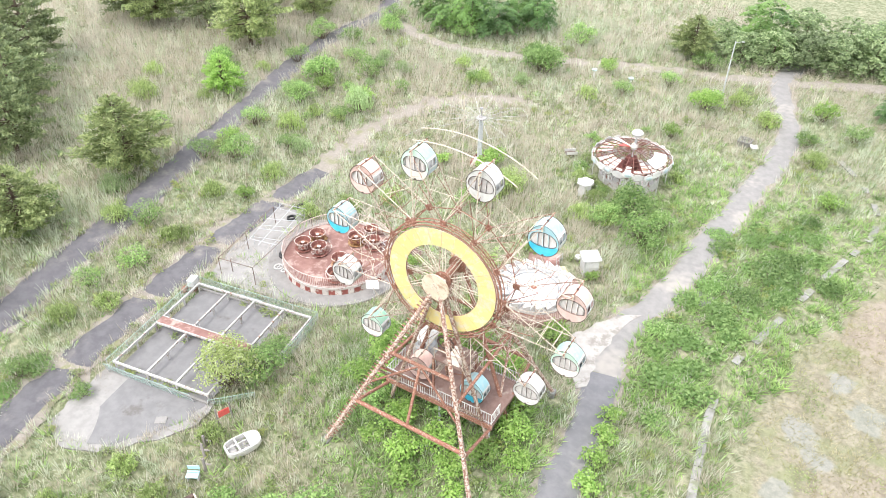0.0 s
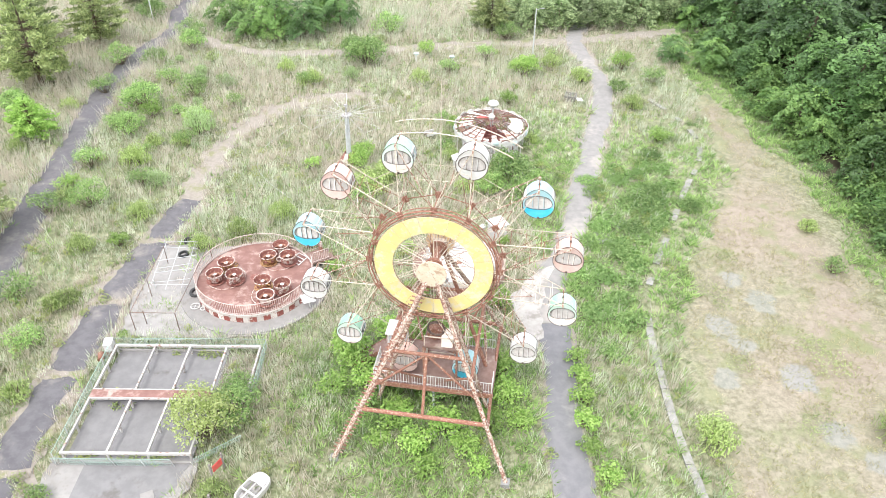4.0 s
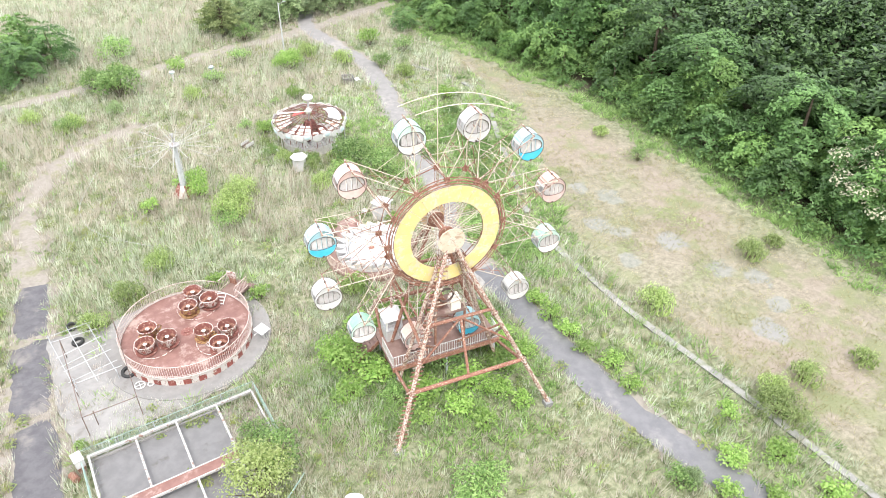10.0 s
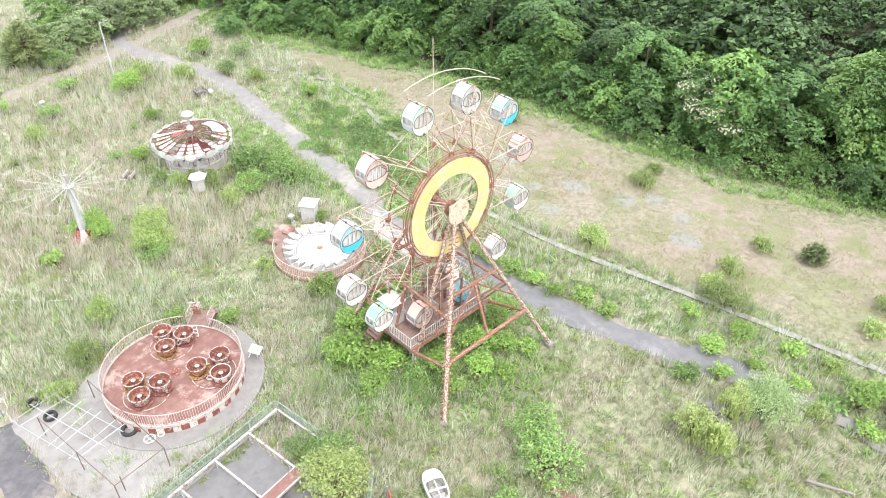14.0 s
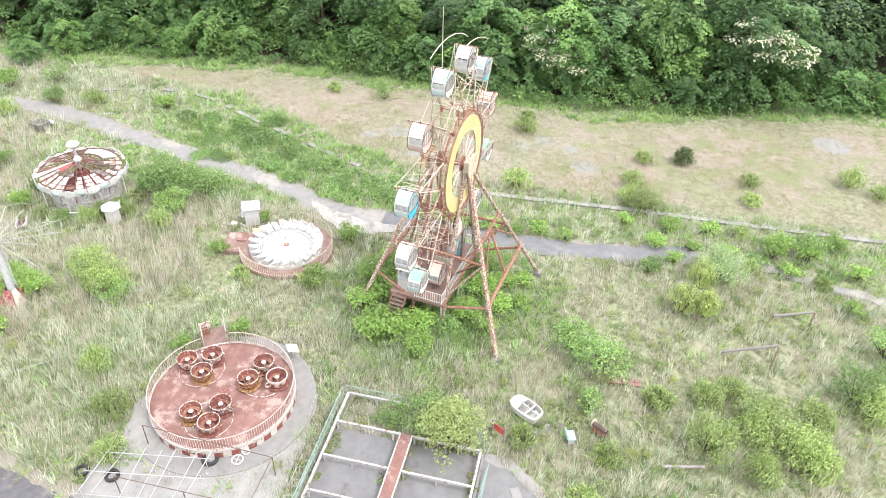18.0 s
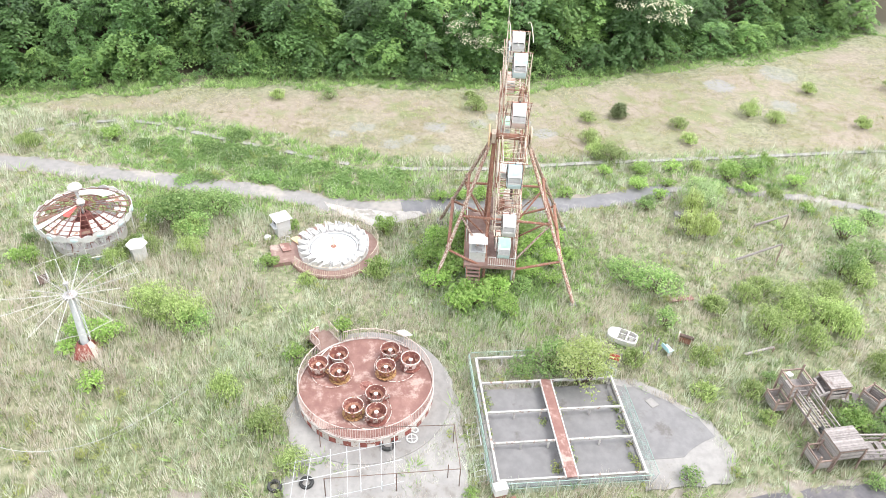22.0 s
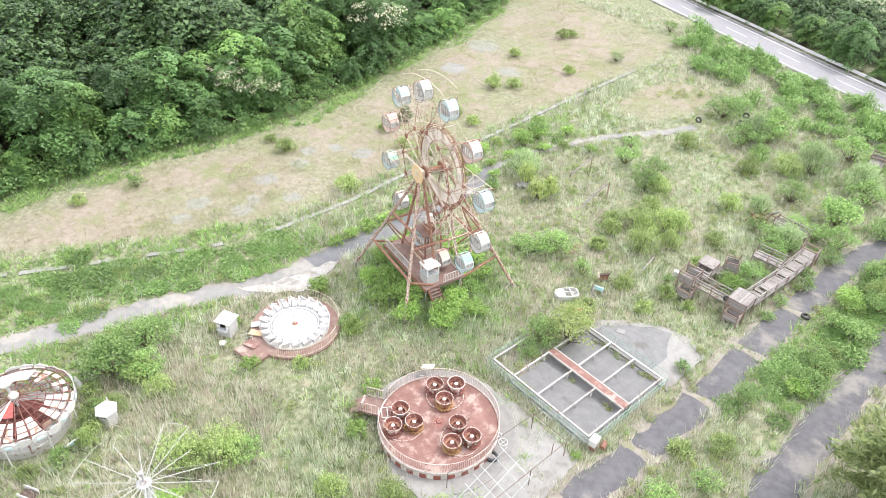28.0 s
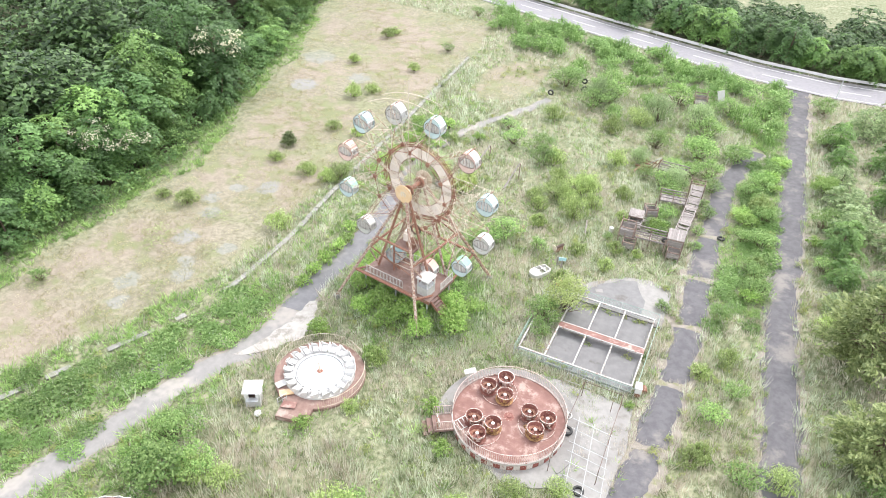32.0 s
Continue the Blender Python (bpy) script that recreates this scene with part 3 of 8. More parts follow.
ribbon("road_narrow", ROAD_A, 2.3, ASPHALT, 0.05, 0.28, "cracked dark asphalt lane being overgrown")
ribbon("road_west", ROAD_B, 2.75, ASPHALT, 0.04, 0.22, "old dark asphalt road between grass verges")
ribbon("road_far", FAR_ROAD, 2.2, DIRT, 0.02, 0.45, "pale gravel road")
ribbon("road_main", MAIN_ROAD, 6.2, ROAD_GREY, 0.06, 0.03, "smooth grey two-lane road")
ribbon("trail_dirt", TRAIL, 3.0, DIRT, 0.03, 0.8, "bare dirt trail", taper=True)
ribbon("verge_path", PATH[:20], 3.0, DIRT, 0.012, 0.4, "bare dirt margin of the footpath")
ribbon("verge_lane", ROAD_A, 3.5, DIRT, 0.015, 0.45, "pale dirt margin of the lane")
ribbon("verge_west", ROAD_B, 3.7, DIRT, 0.012, 0.35, "pale dirt margin of the road")


def offset(pts, d, step=0.5):
    q = resample(pts, step)
    t = np.gradient(q, axis=0)
    t /= np.linalg.norm(t, axis=1)[:, None]
    return q + np.stack([-t[:, 1], t[:, 0]], 1) * d


def strip(name, pts, width, z, material, label, kind="structure", parent=None, tall=0.0):
    g = Geo()
    d = np.gradient(pts, axis=0)
    d /= np.linalg.norm(d, axis=1)[:, None]
    n = np.stack([-d[:, 1], d[:, 0]], 1) * width / 2
    k = len(pts)
    vs = []
    for p, o in zip(pts, n):
        for s in (-1, 1):
            vs += [(p[0] + s * o[0], p[1] + s * o[1], z - tall), (p[0] + s * o[0], p[1] + s * o[1], z)]
    fs = []
    for i in range(k - 1):
        a, b = 4 * i, 4 * i + 4
        fs += [(a + 1, a + 3, b + 3, b + 1)]
        if tall:
            fs += [(a, a + 1, b + 1, b), (a + 2, b + 2, b + 3, a + 3)]
    g.add(vs, fs)
    ob = solid(name, g, material, label, kind=kind) if parent is None else part(name, g, material, parent, label)
    return ob


# painted lines, kerb and crash barrier of the main road
for d in (-2.55, 2.55):
    strip("road_line", offset(MAIN_ROAD, d), 0.16, 0.066, ROAD_PAINT, "worn white edge line on the road")
centre = offset(MAIN_ROAD, 0.0)
for i in range(0, len(centre) - 14, 22):
    strip("lane_mark", centre[i:i + 10], 0.13, 0.066, ROAD_PAINT, "dashed white centre line on the road")
side_out = -1 if offset(MAIN_ROAD, -3.0)[100][1] < centre[100][1] else 1
strip("kerb", offset(MAIN_ROAD, side_out * 3.35), 0.5, 0.16, CONCRETE_PALE, "pale concrete kerb along the road", tall=0.2)
rail_course = offset(MAIN_ROAD, side_out * 3.75, 0.5)
barrier = thing("crash_barrier", label="white steel crash barrier along the road bend", category="barrier")
vs, fs = [], []
prof = [(0.0, 0.4), (0.09, 0.5), (0.02, 0.6), (0.09, 0.7), (0.0, 0.84), (-0.06, 0.84), (-0.06, 0.4)]
dd = np.gradient(rail_course, axis=0)
dd /= np.linalg.norm(dd, axis=1)[:, None]
for p, t in zip(rail_course, dd):
    for o, z in prof:
        vs.append((p[0] - t[1] * o, p[1] + t[0] * o, z))
k = len(prof)
for i in range(len(rail_course) - 1):
    for j in range(k):
        fs.append((i * k + j, i * k + (j + 1) % k, (i + 1) * k + (j + 1) % k, (i + 1) * k + j))
part("guard_rail", Geo().add(vs, fs), WHITE_CLEAN, barrier)
post_me = Geo().tube((0, 0, -0.1), (0, 0, 0.75), 0.06, 8).mesh("post", WHITE)
for p in rail_course[::8]:
    part("post", post_me, None, barrier, m=pose(p[0], p[1], 0))

# the covered drain: a row of loose concrete lids
drain = thing("drain", label="row of concrete drain lids in the grass", kind="structure")
slab_me = Geo().box((0, 0, 0), (0.97, 0.52, 0.1)).mesh("concrete_slab", DRAIN_GREY, smooth=False)
q = resample(DRAIN, 1.0)
rng = random.Random(3)
for a, b in zip(q[:-1], q[1:]):
    if rng.random() < (1.0 if a[1] < 36 else 0.55):
        part("concrete_slab", slab_me, None, drain, m=pose((a[0] + b[0]) / 2, (a[1] + b[1]) / 2, 0.05 + float(height((a[0] + b[0]) / 2, (a[1] + b[1]) / 2)) + rng.uniform(-0.02, 0.02), rng.uniform(-2, 2), rng.uniform(-2, 2), math.degrees(math.atan2(b[1] - a[1], b[0] - a[0])) + rng.uniform(-3, 3)))


def slab_outline(name, pts, z, material, label, rag=0.12, seed=1):
    """A flat paved patch with a broken edge."""
    r = random.Random(seed)
    out = []
    for a, b in zip(pts, pts[1:] + pts[:1]):
        n = max(1, int(math.hypot(b[0] - a[0], b[1] - a[1]) / 0.6))
        for i in range(n):
            out.append((a[0] + (b[0] - a[0]) * i / n + r.uniform(-rag, rag), a[1] + (b[1] - a[1]) * i / n + r.uniform(-rag, rag)))
    bm = bmesh.new()
    f = bm.faces.new([bm.verts.new((x, y, z + float(height(x, y)))) for x, y in out])
    if f.normal.z < 0:
        f.normal_flip()
    ext = bmesh.ops.extrude_face_region(bm, geom=[f])
    for v in [e for e in ext["geom"] if isinstance(e, bmesh.types.BMVert)]:
        v.co.z -= 0.12
    bmesh.ops.recalc_face_normals(bm, faces=bm.faces)
    me = bpy.data.meshes.new(name)
    bm.to_mesh(me)
    bm.free()
    me.materials.append(material)
    return tagged(new(name, me), label, kind="structure")


slab_outline("pavement_court", [(-24.9, 23.0), (-24.9, 21.0), (-26.8, 18.9), (-28.9, 17.2), (-31.2, 16.6), (-33.4, 17.6), (-33.5, 23.0)], 0.06, CONCRETE_PALE, "pale concrete apron with broken edge")
slab_outline("pavement_joint", [(-25.4, 22.6), (-25.7, 21.2), (-27.0, 19.5), (-28.6, 17.9), (-29.9, 17.5), (-31.3, 20.0), (-31.5, 22.6)], 0.075, CONCRETE_DARK, "darker grey slab of the concrete apron", seed=2)
slab_outline("pavement_cups", [(-23.0, 33.6), (-27.0, 33.0), (-33.3, 33.2), (-33.8, 37), (-33.5, 43.6), (-31.5, 44.0), (-29.6, 43.2), (-26.5, 44.3), (-23.4, 42.5), (-22.0, 38.0)], 0.045, CONCRETE_PALE, "cracked pale concrete paving beside the teacup ride", seed=3)
ring = Geo().lathe([(4.25, 0.075), (5.35, 0.075), (5.4, 0.11), (5.56, 0.11), (5.58, 0.0)], 60, (-25.0, 39.0, 0), 150, 395)
solid("pavement_ring", ring, CONCRETE_PALE, "concrete ring with a low kerb round the teacup ride", kind="structure")
slab_outline("pavement_spot", [(-2.1, 41.8), (-1.6, 42.6), (-3.4, 41.6), (-5.9, 38.2), (-5.6, 36.2), (-4.4, 33.4), (-3.7, 34.0), (-3.6, 36.6), (-3.1, 39.4)], 0.055, CONCRETE_BRIGHT, "pale bare patch beside the footpath", rag=0.15, seed=4)
slab_outline("pavement_stub", [(1.1, 46.2), (2.2, 45.3), (3.4, 46.2), (2.8, 47.3), (1.9, 47.2)], 0.05, CONCRETE, "grey concrete slab beside the path", seed=5)

# ---- the big wheel ----
WX, WY, WR, HUB, PIV = -11.2, 28.2, -8.5, 11.1, 7.35
wheel = thing("ferris_wheel", WX, WY, 0, WR, "rusty abandoned ferris wheel with flaking white paint and a yellow ring", "ferris wheel")


def on(a, r, v):
    """A place on the wheel: angle from the top in degrees, radius, and side."""
    return (r * math.sin(radians(a)), v, HUB + r * math.cos(radians(a)))


# supports: four long legs to the ground, four short ones to the deck
FEET = {"fl": (-5.1, -5.7), "fr": (4.95, -5.75), "bl": (-4.2, 5.05), "br": (4.9, 4.9)}
hubf, hubb = (0, -1.2, HUB), (0, 1.2, HUB)


def leg_at(key, z):
    top = hubf if key[0] == "f" else hubb
    f = FEET[key]
    k = 1 - z / HUB
    return (top[0] + (f[0] - top[0]) * k, top[1] + (f[1] - top[1]) * k, z)


for key in FEET:
    g = Geo().tube(leg_at(key, -0.5), leg_at(key, HUB), 0.14, 8, 0.125)
    for z in (3.1, 6.3):
        a, b = Vector(leg_at(key, z - 0.05)), Vector(leg_at(key, z + 0.05))
        g.tube(a, b, 0.22, 8)
    part("leg", g, FLAKING, wheel)
    fz = FEET[key]
    part("footing", Geo().box((fz[0], fz[1], -0.27), (0.5, 0.5, 0.6)), CONCRETE, wheel)
# the leg with rungs, to climb to the hub
for i in range(44):
    z = 0.4 + i * 0.225
    p = Vector(leg_at("fl", z))
    part("rung", Geo().beam(p + Vector((-0.34, 0.06, 0)), p + Vector((0.34, -0.06, 0)), 0.06, 0.06), RUST if i % 3 else FLAKING, wheel)
for sx in (-1, 1):
    for sv in (-1, 1):
        part("inner_leg", Geo().tube((sx * 3.6, sv * 1.15, 0.0), (sx * 0.12, sv * 1.1, HUB), 0.12, 8), RUST if sv > 0 else FLAKING, wheel)
DECK_Z = 2.0
# cross beams of the frames
def between(name, p, q, r, material=RUST):
    return part(name, Geo().tube(p, q, r, 8), material, wheel)


between("cross_beam", leg_at("fl", 3.1), leg_at("fr", 3.1), 0.13)
between("cross_beam", leg_at("fl", 6.6), leg_at("fr", 6.6), 0.11)
between("cross_beam", leg_at("bl", 3.1), leg_at("br", 3.1), 0.13)
between("cross_beam", leg_at("bl", 6.6), leg_at("br", 6.6), 0.11)
mid_lo, mid_hi = [(Vector(leg_at("fl", z)) + Vector(leg_at("fr", z))) / 2 for z in (3.1, 6.6)]
between("strut", mid_lo, mid_hi, 0.09)
between("strut", mid_hi, leg_at("fl", 4.4), 0.07)
between("strut", mid_hi, leg_at("fr", 4.4), 0.07)
for sx, a, b in ((-1, "fl", "bl"), (1, "fr", "br")):
    between("side_beam", leg_at(a, 2.9), (sx * 3.55, -1.15, 1.7), 0.1)
    between("side_beam", leg_at(b, 2.9), (sx * 3.55, 1.15, 1.7), 0.1)
    between("side_beam", leg_at(a, 5.4), leg_at(b, 5.4), 0.1)
    between("brace", leg_at(a, 5.4), (sx * 3.0, -1.15, 2.2), 0.08, FLAKING)
    between("brace", leg_at(b, 5.4), (sx * 3.0, 1.15, 2.2), 0.08, FLAKING)
    between("brace", leg_at(a, 5.6), (sx * 0.7, -0.9, 2.4), 0.07)
    between("brace", leg_at(b, 5.6), (sx * 0.7, 0.9, 2.4), 0.07)

# axle, bearings and face discs
DISC_CREAM = mat("faded_cream_enamel", (0.5, 0.41, 0.31), (0.55, 0.48, 0.39), 2.5, (0.36, 0.25, 0.18), 3.5, 0.5, 0.64, rough=0.6)
g = Geo().tube((0, -1.44, HUB), (0, 1.44, HUB), 0.22, 12)
part("axle", g, RUST, wheel)
for v in (-1.18, 1.18):
    part("bearing", Geo().box((0, v, HUB - 0.05), (0.75, 0.3, 0.75)), RUST_PALE, wheel)
for v in (-0.78, 0.78):
    part("hub_flange", Geo().tube((0, v - 0.06, HUB), (0, v + 0.06, HUB), 0.5, 20), RUST, wheel)
for v, s in ((-1.46, -1), (1.46, 1)):
    d = part("face_disc", Geo().tube((0, v, HUB), (0, v + s * 0.08, HUB), 0.82, 28), ORANGE if s > 0 else DISC_CREAM, wheel, "faded orange round face plate" if s > 0 else "faded cream round face plate")
    e = s * 0.09
    part("emblem", Geo().sector(0.16, 0.27, -140, 150, v + e, v + e + s * 0.02, 10, HUB).box((0, v + e, HUB), (0.1, 0.04, 0.32)), RUST_PALE, d)

# the driving ring at the front: two rims close together, panels yellow outside and pale inside
for v in (-0.95, -0.6):
    part("rim", Geo().sweep([on(a, 3.42, v) for a in range(0, 360, 5)], 0.04, 6, True), RUST, wheel)
    part("rim", Geo().sweep([on(a, 3.6, v) for a in range(0, 360, 5)], 0.03, 6, True), RUST, wheel)
for i in range(36):
    between("rung", on(i * 10, 3.5, -0.95), on(i * 10, 3.5, -0.6), 0.022)
for v in (-0.75, 0.75):
    for i in range(12):
        part("node_plate", Geo().sector(3.4, 3.75, i * 30 - 2.5, i * 30 + 2.5, v - 0.05, v + 0.05, 2, HUB), RUST, wheel)
        between("spoke", on(i * 30, 0.6, v * 1.05), on(i * 30, 3.4, v), 0.028, RUST_PALE)
        between("spoke", on(i * 30 + 11, 0.6, v * 1.05), on(i * 30 + 28, 3.4, v), 0.02, FLAKING)
        between("spoke", on(i * 30 - 11, 0.6, v * 1.05), on(i * 30 - 28, 3.4, v), 0.02, RUST_PALE)
        if v > 0:
            between("tie_bar", on(i * 30, 3.6, v), on(i * 30 + 30, 3.6, v), 0.03, RUST)
for i in range(12):
    between("rung", on(i * 30, 3.6, -0.75), on(i * 30, 3.6, 0.75), 0.028)
for i in range(24):
    p = part("yellow_panel", Geo().sector(2.24, 3.24, i * 15 + 0.2, i * 15 + 14.8, -0.93, -0.91, 3, HUB), YELLOW, wheel, "yellow enamelled ring panel")
    part("panel_back", Geo().sector(2.24, 3.24, i * 15 + 0.2, i * 15 + 14.8, -0.909, -0.89, 3, HUB), PALE_PANEL, p, "faded pinkish white back of the panel")
for r in (2.24, 3.24):
    part("panel_hoop", Geo().sweep([on(a, r, -0.87) for a in range(0, 360, 6)], 0.025, 5, True), RUST, wheel)

# arms from the ring out to the cabins, in pairs with rungs
for i in range(12):
    p = i * 30 + 15
    for side, a in ((-1, i * 30), (1, i * 30 + 30)):
        for v in (-0.75, 0.75):
            g = Geo().tube(on(a, 3.6, v), on(p, PIV, v), 0.027, 6)
            part("arm", g, RUST_PALE if (i + side) % 3 else FLAKING, wheel)
        for k in (0.22, 0.42, 0.62, 0.82):
            q0, q1 = [Vector(on(a, 3.6, v)).lerp(Vector(on(p, PIV, v)), k) for v in (-0.75, 0.75)]
            between("rung", q0, q1, 0.017, RUST_PALE if i % 2 else RUST)
        # lacing inside the pair
        for k0, k1 in ((0.02, 0.22), (0.42, 0.62)):
            q0 = Vector(on(a, 3.6, -0.75)).lerp(Vector(on(p, PIV, -0.75)), k0)
            q1 = Vector(on(a, 3.6, 0.75)).lerp(Vector(on(p, PIV, 0.75)), k1)
            between("lacing", q0, q1, 0.015, RUST_PALE)
    for v in (-0.75, 0.75):
        # spreaders between the two arms of a cabin, and ties to the next one
        for k in (0.33, 0.66):
            q0 = Vector(on(i * 30, 3.6, v)).lerp(Vector(on(p, PIV, v)), k)
            q1 = Vector(on(i * 30 + 30, 3.6, v)).lerp(Vector(on(p, PIV, v)), k)
            between("spreader", q0, q1, 0.016, RUST_PALE)
        q2 = Vector(on(i * 30 + 30, 3.6, v)).lerp(Vector(on(p, PIV, v)), 0.5)
        q3 = Vector(on(i * 30 + 30, 3.6, v)).lerp(Vector(on(p + 30, PIV, v)), 0.5)
        between("tie", q2, q3, 0.016, RUST_PALE)
        between("tie", on(i * 30, 3.6, v), on(p, 5.6, v), 0.018, FLAKING)
        between("tie", on(i * 30 + 30, 3.6, v), on(p, 5.6, v), 0.018, RUST)
    between("pivot_bar", on(p, PIV, -0.8), on(p, PIV, 0.8), 0.03, RUST)
# what is left of the outer light hoops
part("hoop", Geo().sweep([on(a, 7.95 + (0.0 if a < 30 else -(a - 30) * 0.012), -0.72) for a in range(-13, 30, 3)], 0.03, 5), RUST_PALE, wheel, "broken piece of outer hoop")
part("hoop", Geo().sweep([on(a, 7.95 - max(0, abs(a) - 40) * 0.02, 0.72) for a in range(-16, 34, 3)], 0.03, 5), RUST_PALE, wheel, "broken piece of outer hoop")
part("lightning_rod", Geo().tube((0.1, 0.8, 13.5), (0.1, 0.9, 21.0), 0.035, 6, 0.02), RUST_PALE, wheel, "thin white lightning rod")

# boarding deck
deck = part("deck", Geo().box((-0.05, 0.75, DECK_Z - 0.11), (7.4, 3.9, 0.22)), BROWN_DECK, wheel, "rusty brown boarding deck")
for y in (-1.22, 2.72):
    part("deck_edge", Geo().box((-0.05, y, DECK_Z - 0.15), (7.44, 0.06, 0.34)), RUST, deck)
for x in (-3.4, 0, 3.4):
    for y in (-1.0, 2.5):
        part("deck_post", Geo().tube((x, y, -0.1), (x, y, DECK_Z - 0.22), 0.07, 8), GREY_METAL, deck)


def rail_run(parent, p, q, h, material, gap=0.16, r=0.018):
    p, q = Vector(p), Vector(q)
    run = part("railing", Geo().tube(p + Vector((0, 0, h)), q + Vector((0, 0, h)), 0.028, 6).tube(p + Vector((0, 0, 0.12)), q + Vector((0, 0, 0.12)), 0.022, 6), material, parent)
    n = max(2, int((q - p).length / gap))
    me = Geo().box((0, 0, h / 2), (r * 1.6, r * 1.6, h)).mesh("baluster", material, False)
    for i in range(n + 1):
        c = p.lerp(q, i / n)
        part("baluster", me, None, run, m=Matrix.Translation(c))
    return run


rail_run(wheel, (-3.65, -1.12, DECK_Z), (-1.5, -1.12, DECK_Z), 0.85, WHITE)
rail_run(wheel, (-1.3, -1.12, DECK_Z), (3.55, -1.12, DECK_Z), 0.85, WHITE)
rail_run(wheel, (3.58, -1.1, DECK_Z), (3.58, -0.1, DECK_Z), 0.85, WHITE)
rail_run(wheel, (-0.8, 2.62, DECK_Z), (3.4, 2.62, DECK_Z), 0.85, WHITE)
rail_run(wheel, (-3.7, -1.1, DECK_Z), (-3.7, 0.9, DECK_Z), 0.85, WHITE)
# steps up to the deck
stair = part("stair", Geo().beam((-3.75, 1.5, DECK_Z - 0.1), (-5.9, 1.5, 0.05), 0.06, 0.24).beam((-3.75, 2.5, DECK_Z - 0.1), (-5.9, 2.5, 0.05), 0.06, 0.24), RUST, wheel, "steep rusty steel stair")
tread_me = Geo().box((0, 0, 0), (0.26, 0.96, 0.04)).mesh("tread", BROWN_DECK, False)
for i in range(10):
    part("tread", tread_me, None, stair, m=pose(-3.9 - i * 0.205, 2.0, DECK_Z - 0.18 - i * 0.182))

# drive tower under the hub
tower = part("drive_tower", Geo().box((0.35, 0.15, 4.85), (2.1, 1.7, 0.16)), BROWN_DECK, wheel, "rusty drive tower below the hub")
for x in (-0.65, 1.35):
    for y in (-0.65, 0.95):
        part("tower_post", Geo().box((x, y, 3.4), (0.12, 0.12, 2.8)), RUST, tower)
for k in range(4):
    part("tower_bar", Geo().tube((-0.65 + 2.0 * (k % 2), 0.95, 2.2 + 0.65 * k), (1.35 - 2.0 * (k % 2), 0.95, 2.85 + 0.65 * k), 0.035, 5), RUST, tower)
    part("tower_bar", Geo().tube((-0.65, 0.95, 2.85 + 0.65 * k), (1.35, 0.95, 2.85 + 0.65 * k), 0.035, 5), RUST_PALE, tower)
part("tower_panel", Geo().box((-0.67, 0.15, 3.3), (0.05, 1.5, 0.6)), RUST_PALE, tower)
part("motor", Geo().box((0.75, -0.35, 5.35), (0.65, 0.6, 0.8)).box((0.75, -0.35, 5.85), (0.5, 0.45, 0.3)), PALE_PANEL, tower, "pale motor housing")
part("gearbox", Geo().tube((-0.1, -0.1, 5.35), (-0.1, 0.6, 5.35), 0.42, 14).box((-0.1, 0.25, 5.1), (0.7, 0.6, 0.4)), RUST, tower)
part("drive_wheel", Geo().sweep([(0.1 + 0.5 * math.sin(radians(a)), -0.55, 6.3 + 0.5 * math.cos(radians(a))) for a in range(0, 360, 20)], 0.07, 6, True), DARK, tower)
part("tower_rail", Geo().tube((-0.6, -0.65, 5.7), (1.3, -0.65, 5.7), 0.03).tube((-0.6, -0.65, 4.9), (-0.6, -0.65, 5.7), 0.03).tube((1.3, -0.65, 4.9), (1.3, -0.65, 5.7), 0.03), RUST_PALE, tower)

# operator's cabin on the deck
cabin = thing("operator_cabin", WX, WY, DECK_Z, WR, "small white operator cabin with windows on the deck", "cabin")
cx, cy = -2.75, 1.75
part("cabin_base", Geo().box((cx, cy, 0.45), (1.1, 1.2, 0.9)), WHITE, cabin)
for x in (-0.5, 0.5):
    for y in (-0.55, 0.55):
        part("corner_post", Geo().box((cx + x, cy + y, 1.35), (0.1, 0.1, 0.92)), WHITE, cabin)
part("cabin_roof", Geo().add([(cx - 0.68, cy - 0.72, 1.8), (cx + 0.68, cy - 0.72, 1.8), (cx + 0.68, cy + 0.72, 1.8), (cx - 0.68, cy + 0.72, 1.8), (cx - 0.3, cy, 2.1), (cx + 0.3, cy, 2.1)], [(0, 1, 5, 4), (1, 2, 5), (2, 3, 4, 5), (3, 0, 4), (3, 2, 1, 0)]), WHITE, cabin)
part("window_sill", Geo().box((cx, cy, 0.93), (1.18, 1.28, 0.05)), GREY_METAL, cabin)
part("control_desk", Geo().box((cx, cy - 0.1, 1.05), (0.7, 0.5, 0.2)), SEAT_GREY, cabin)


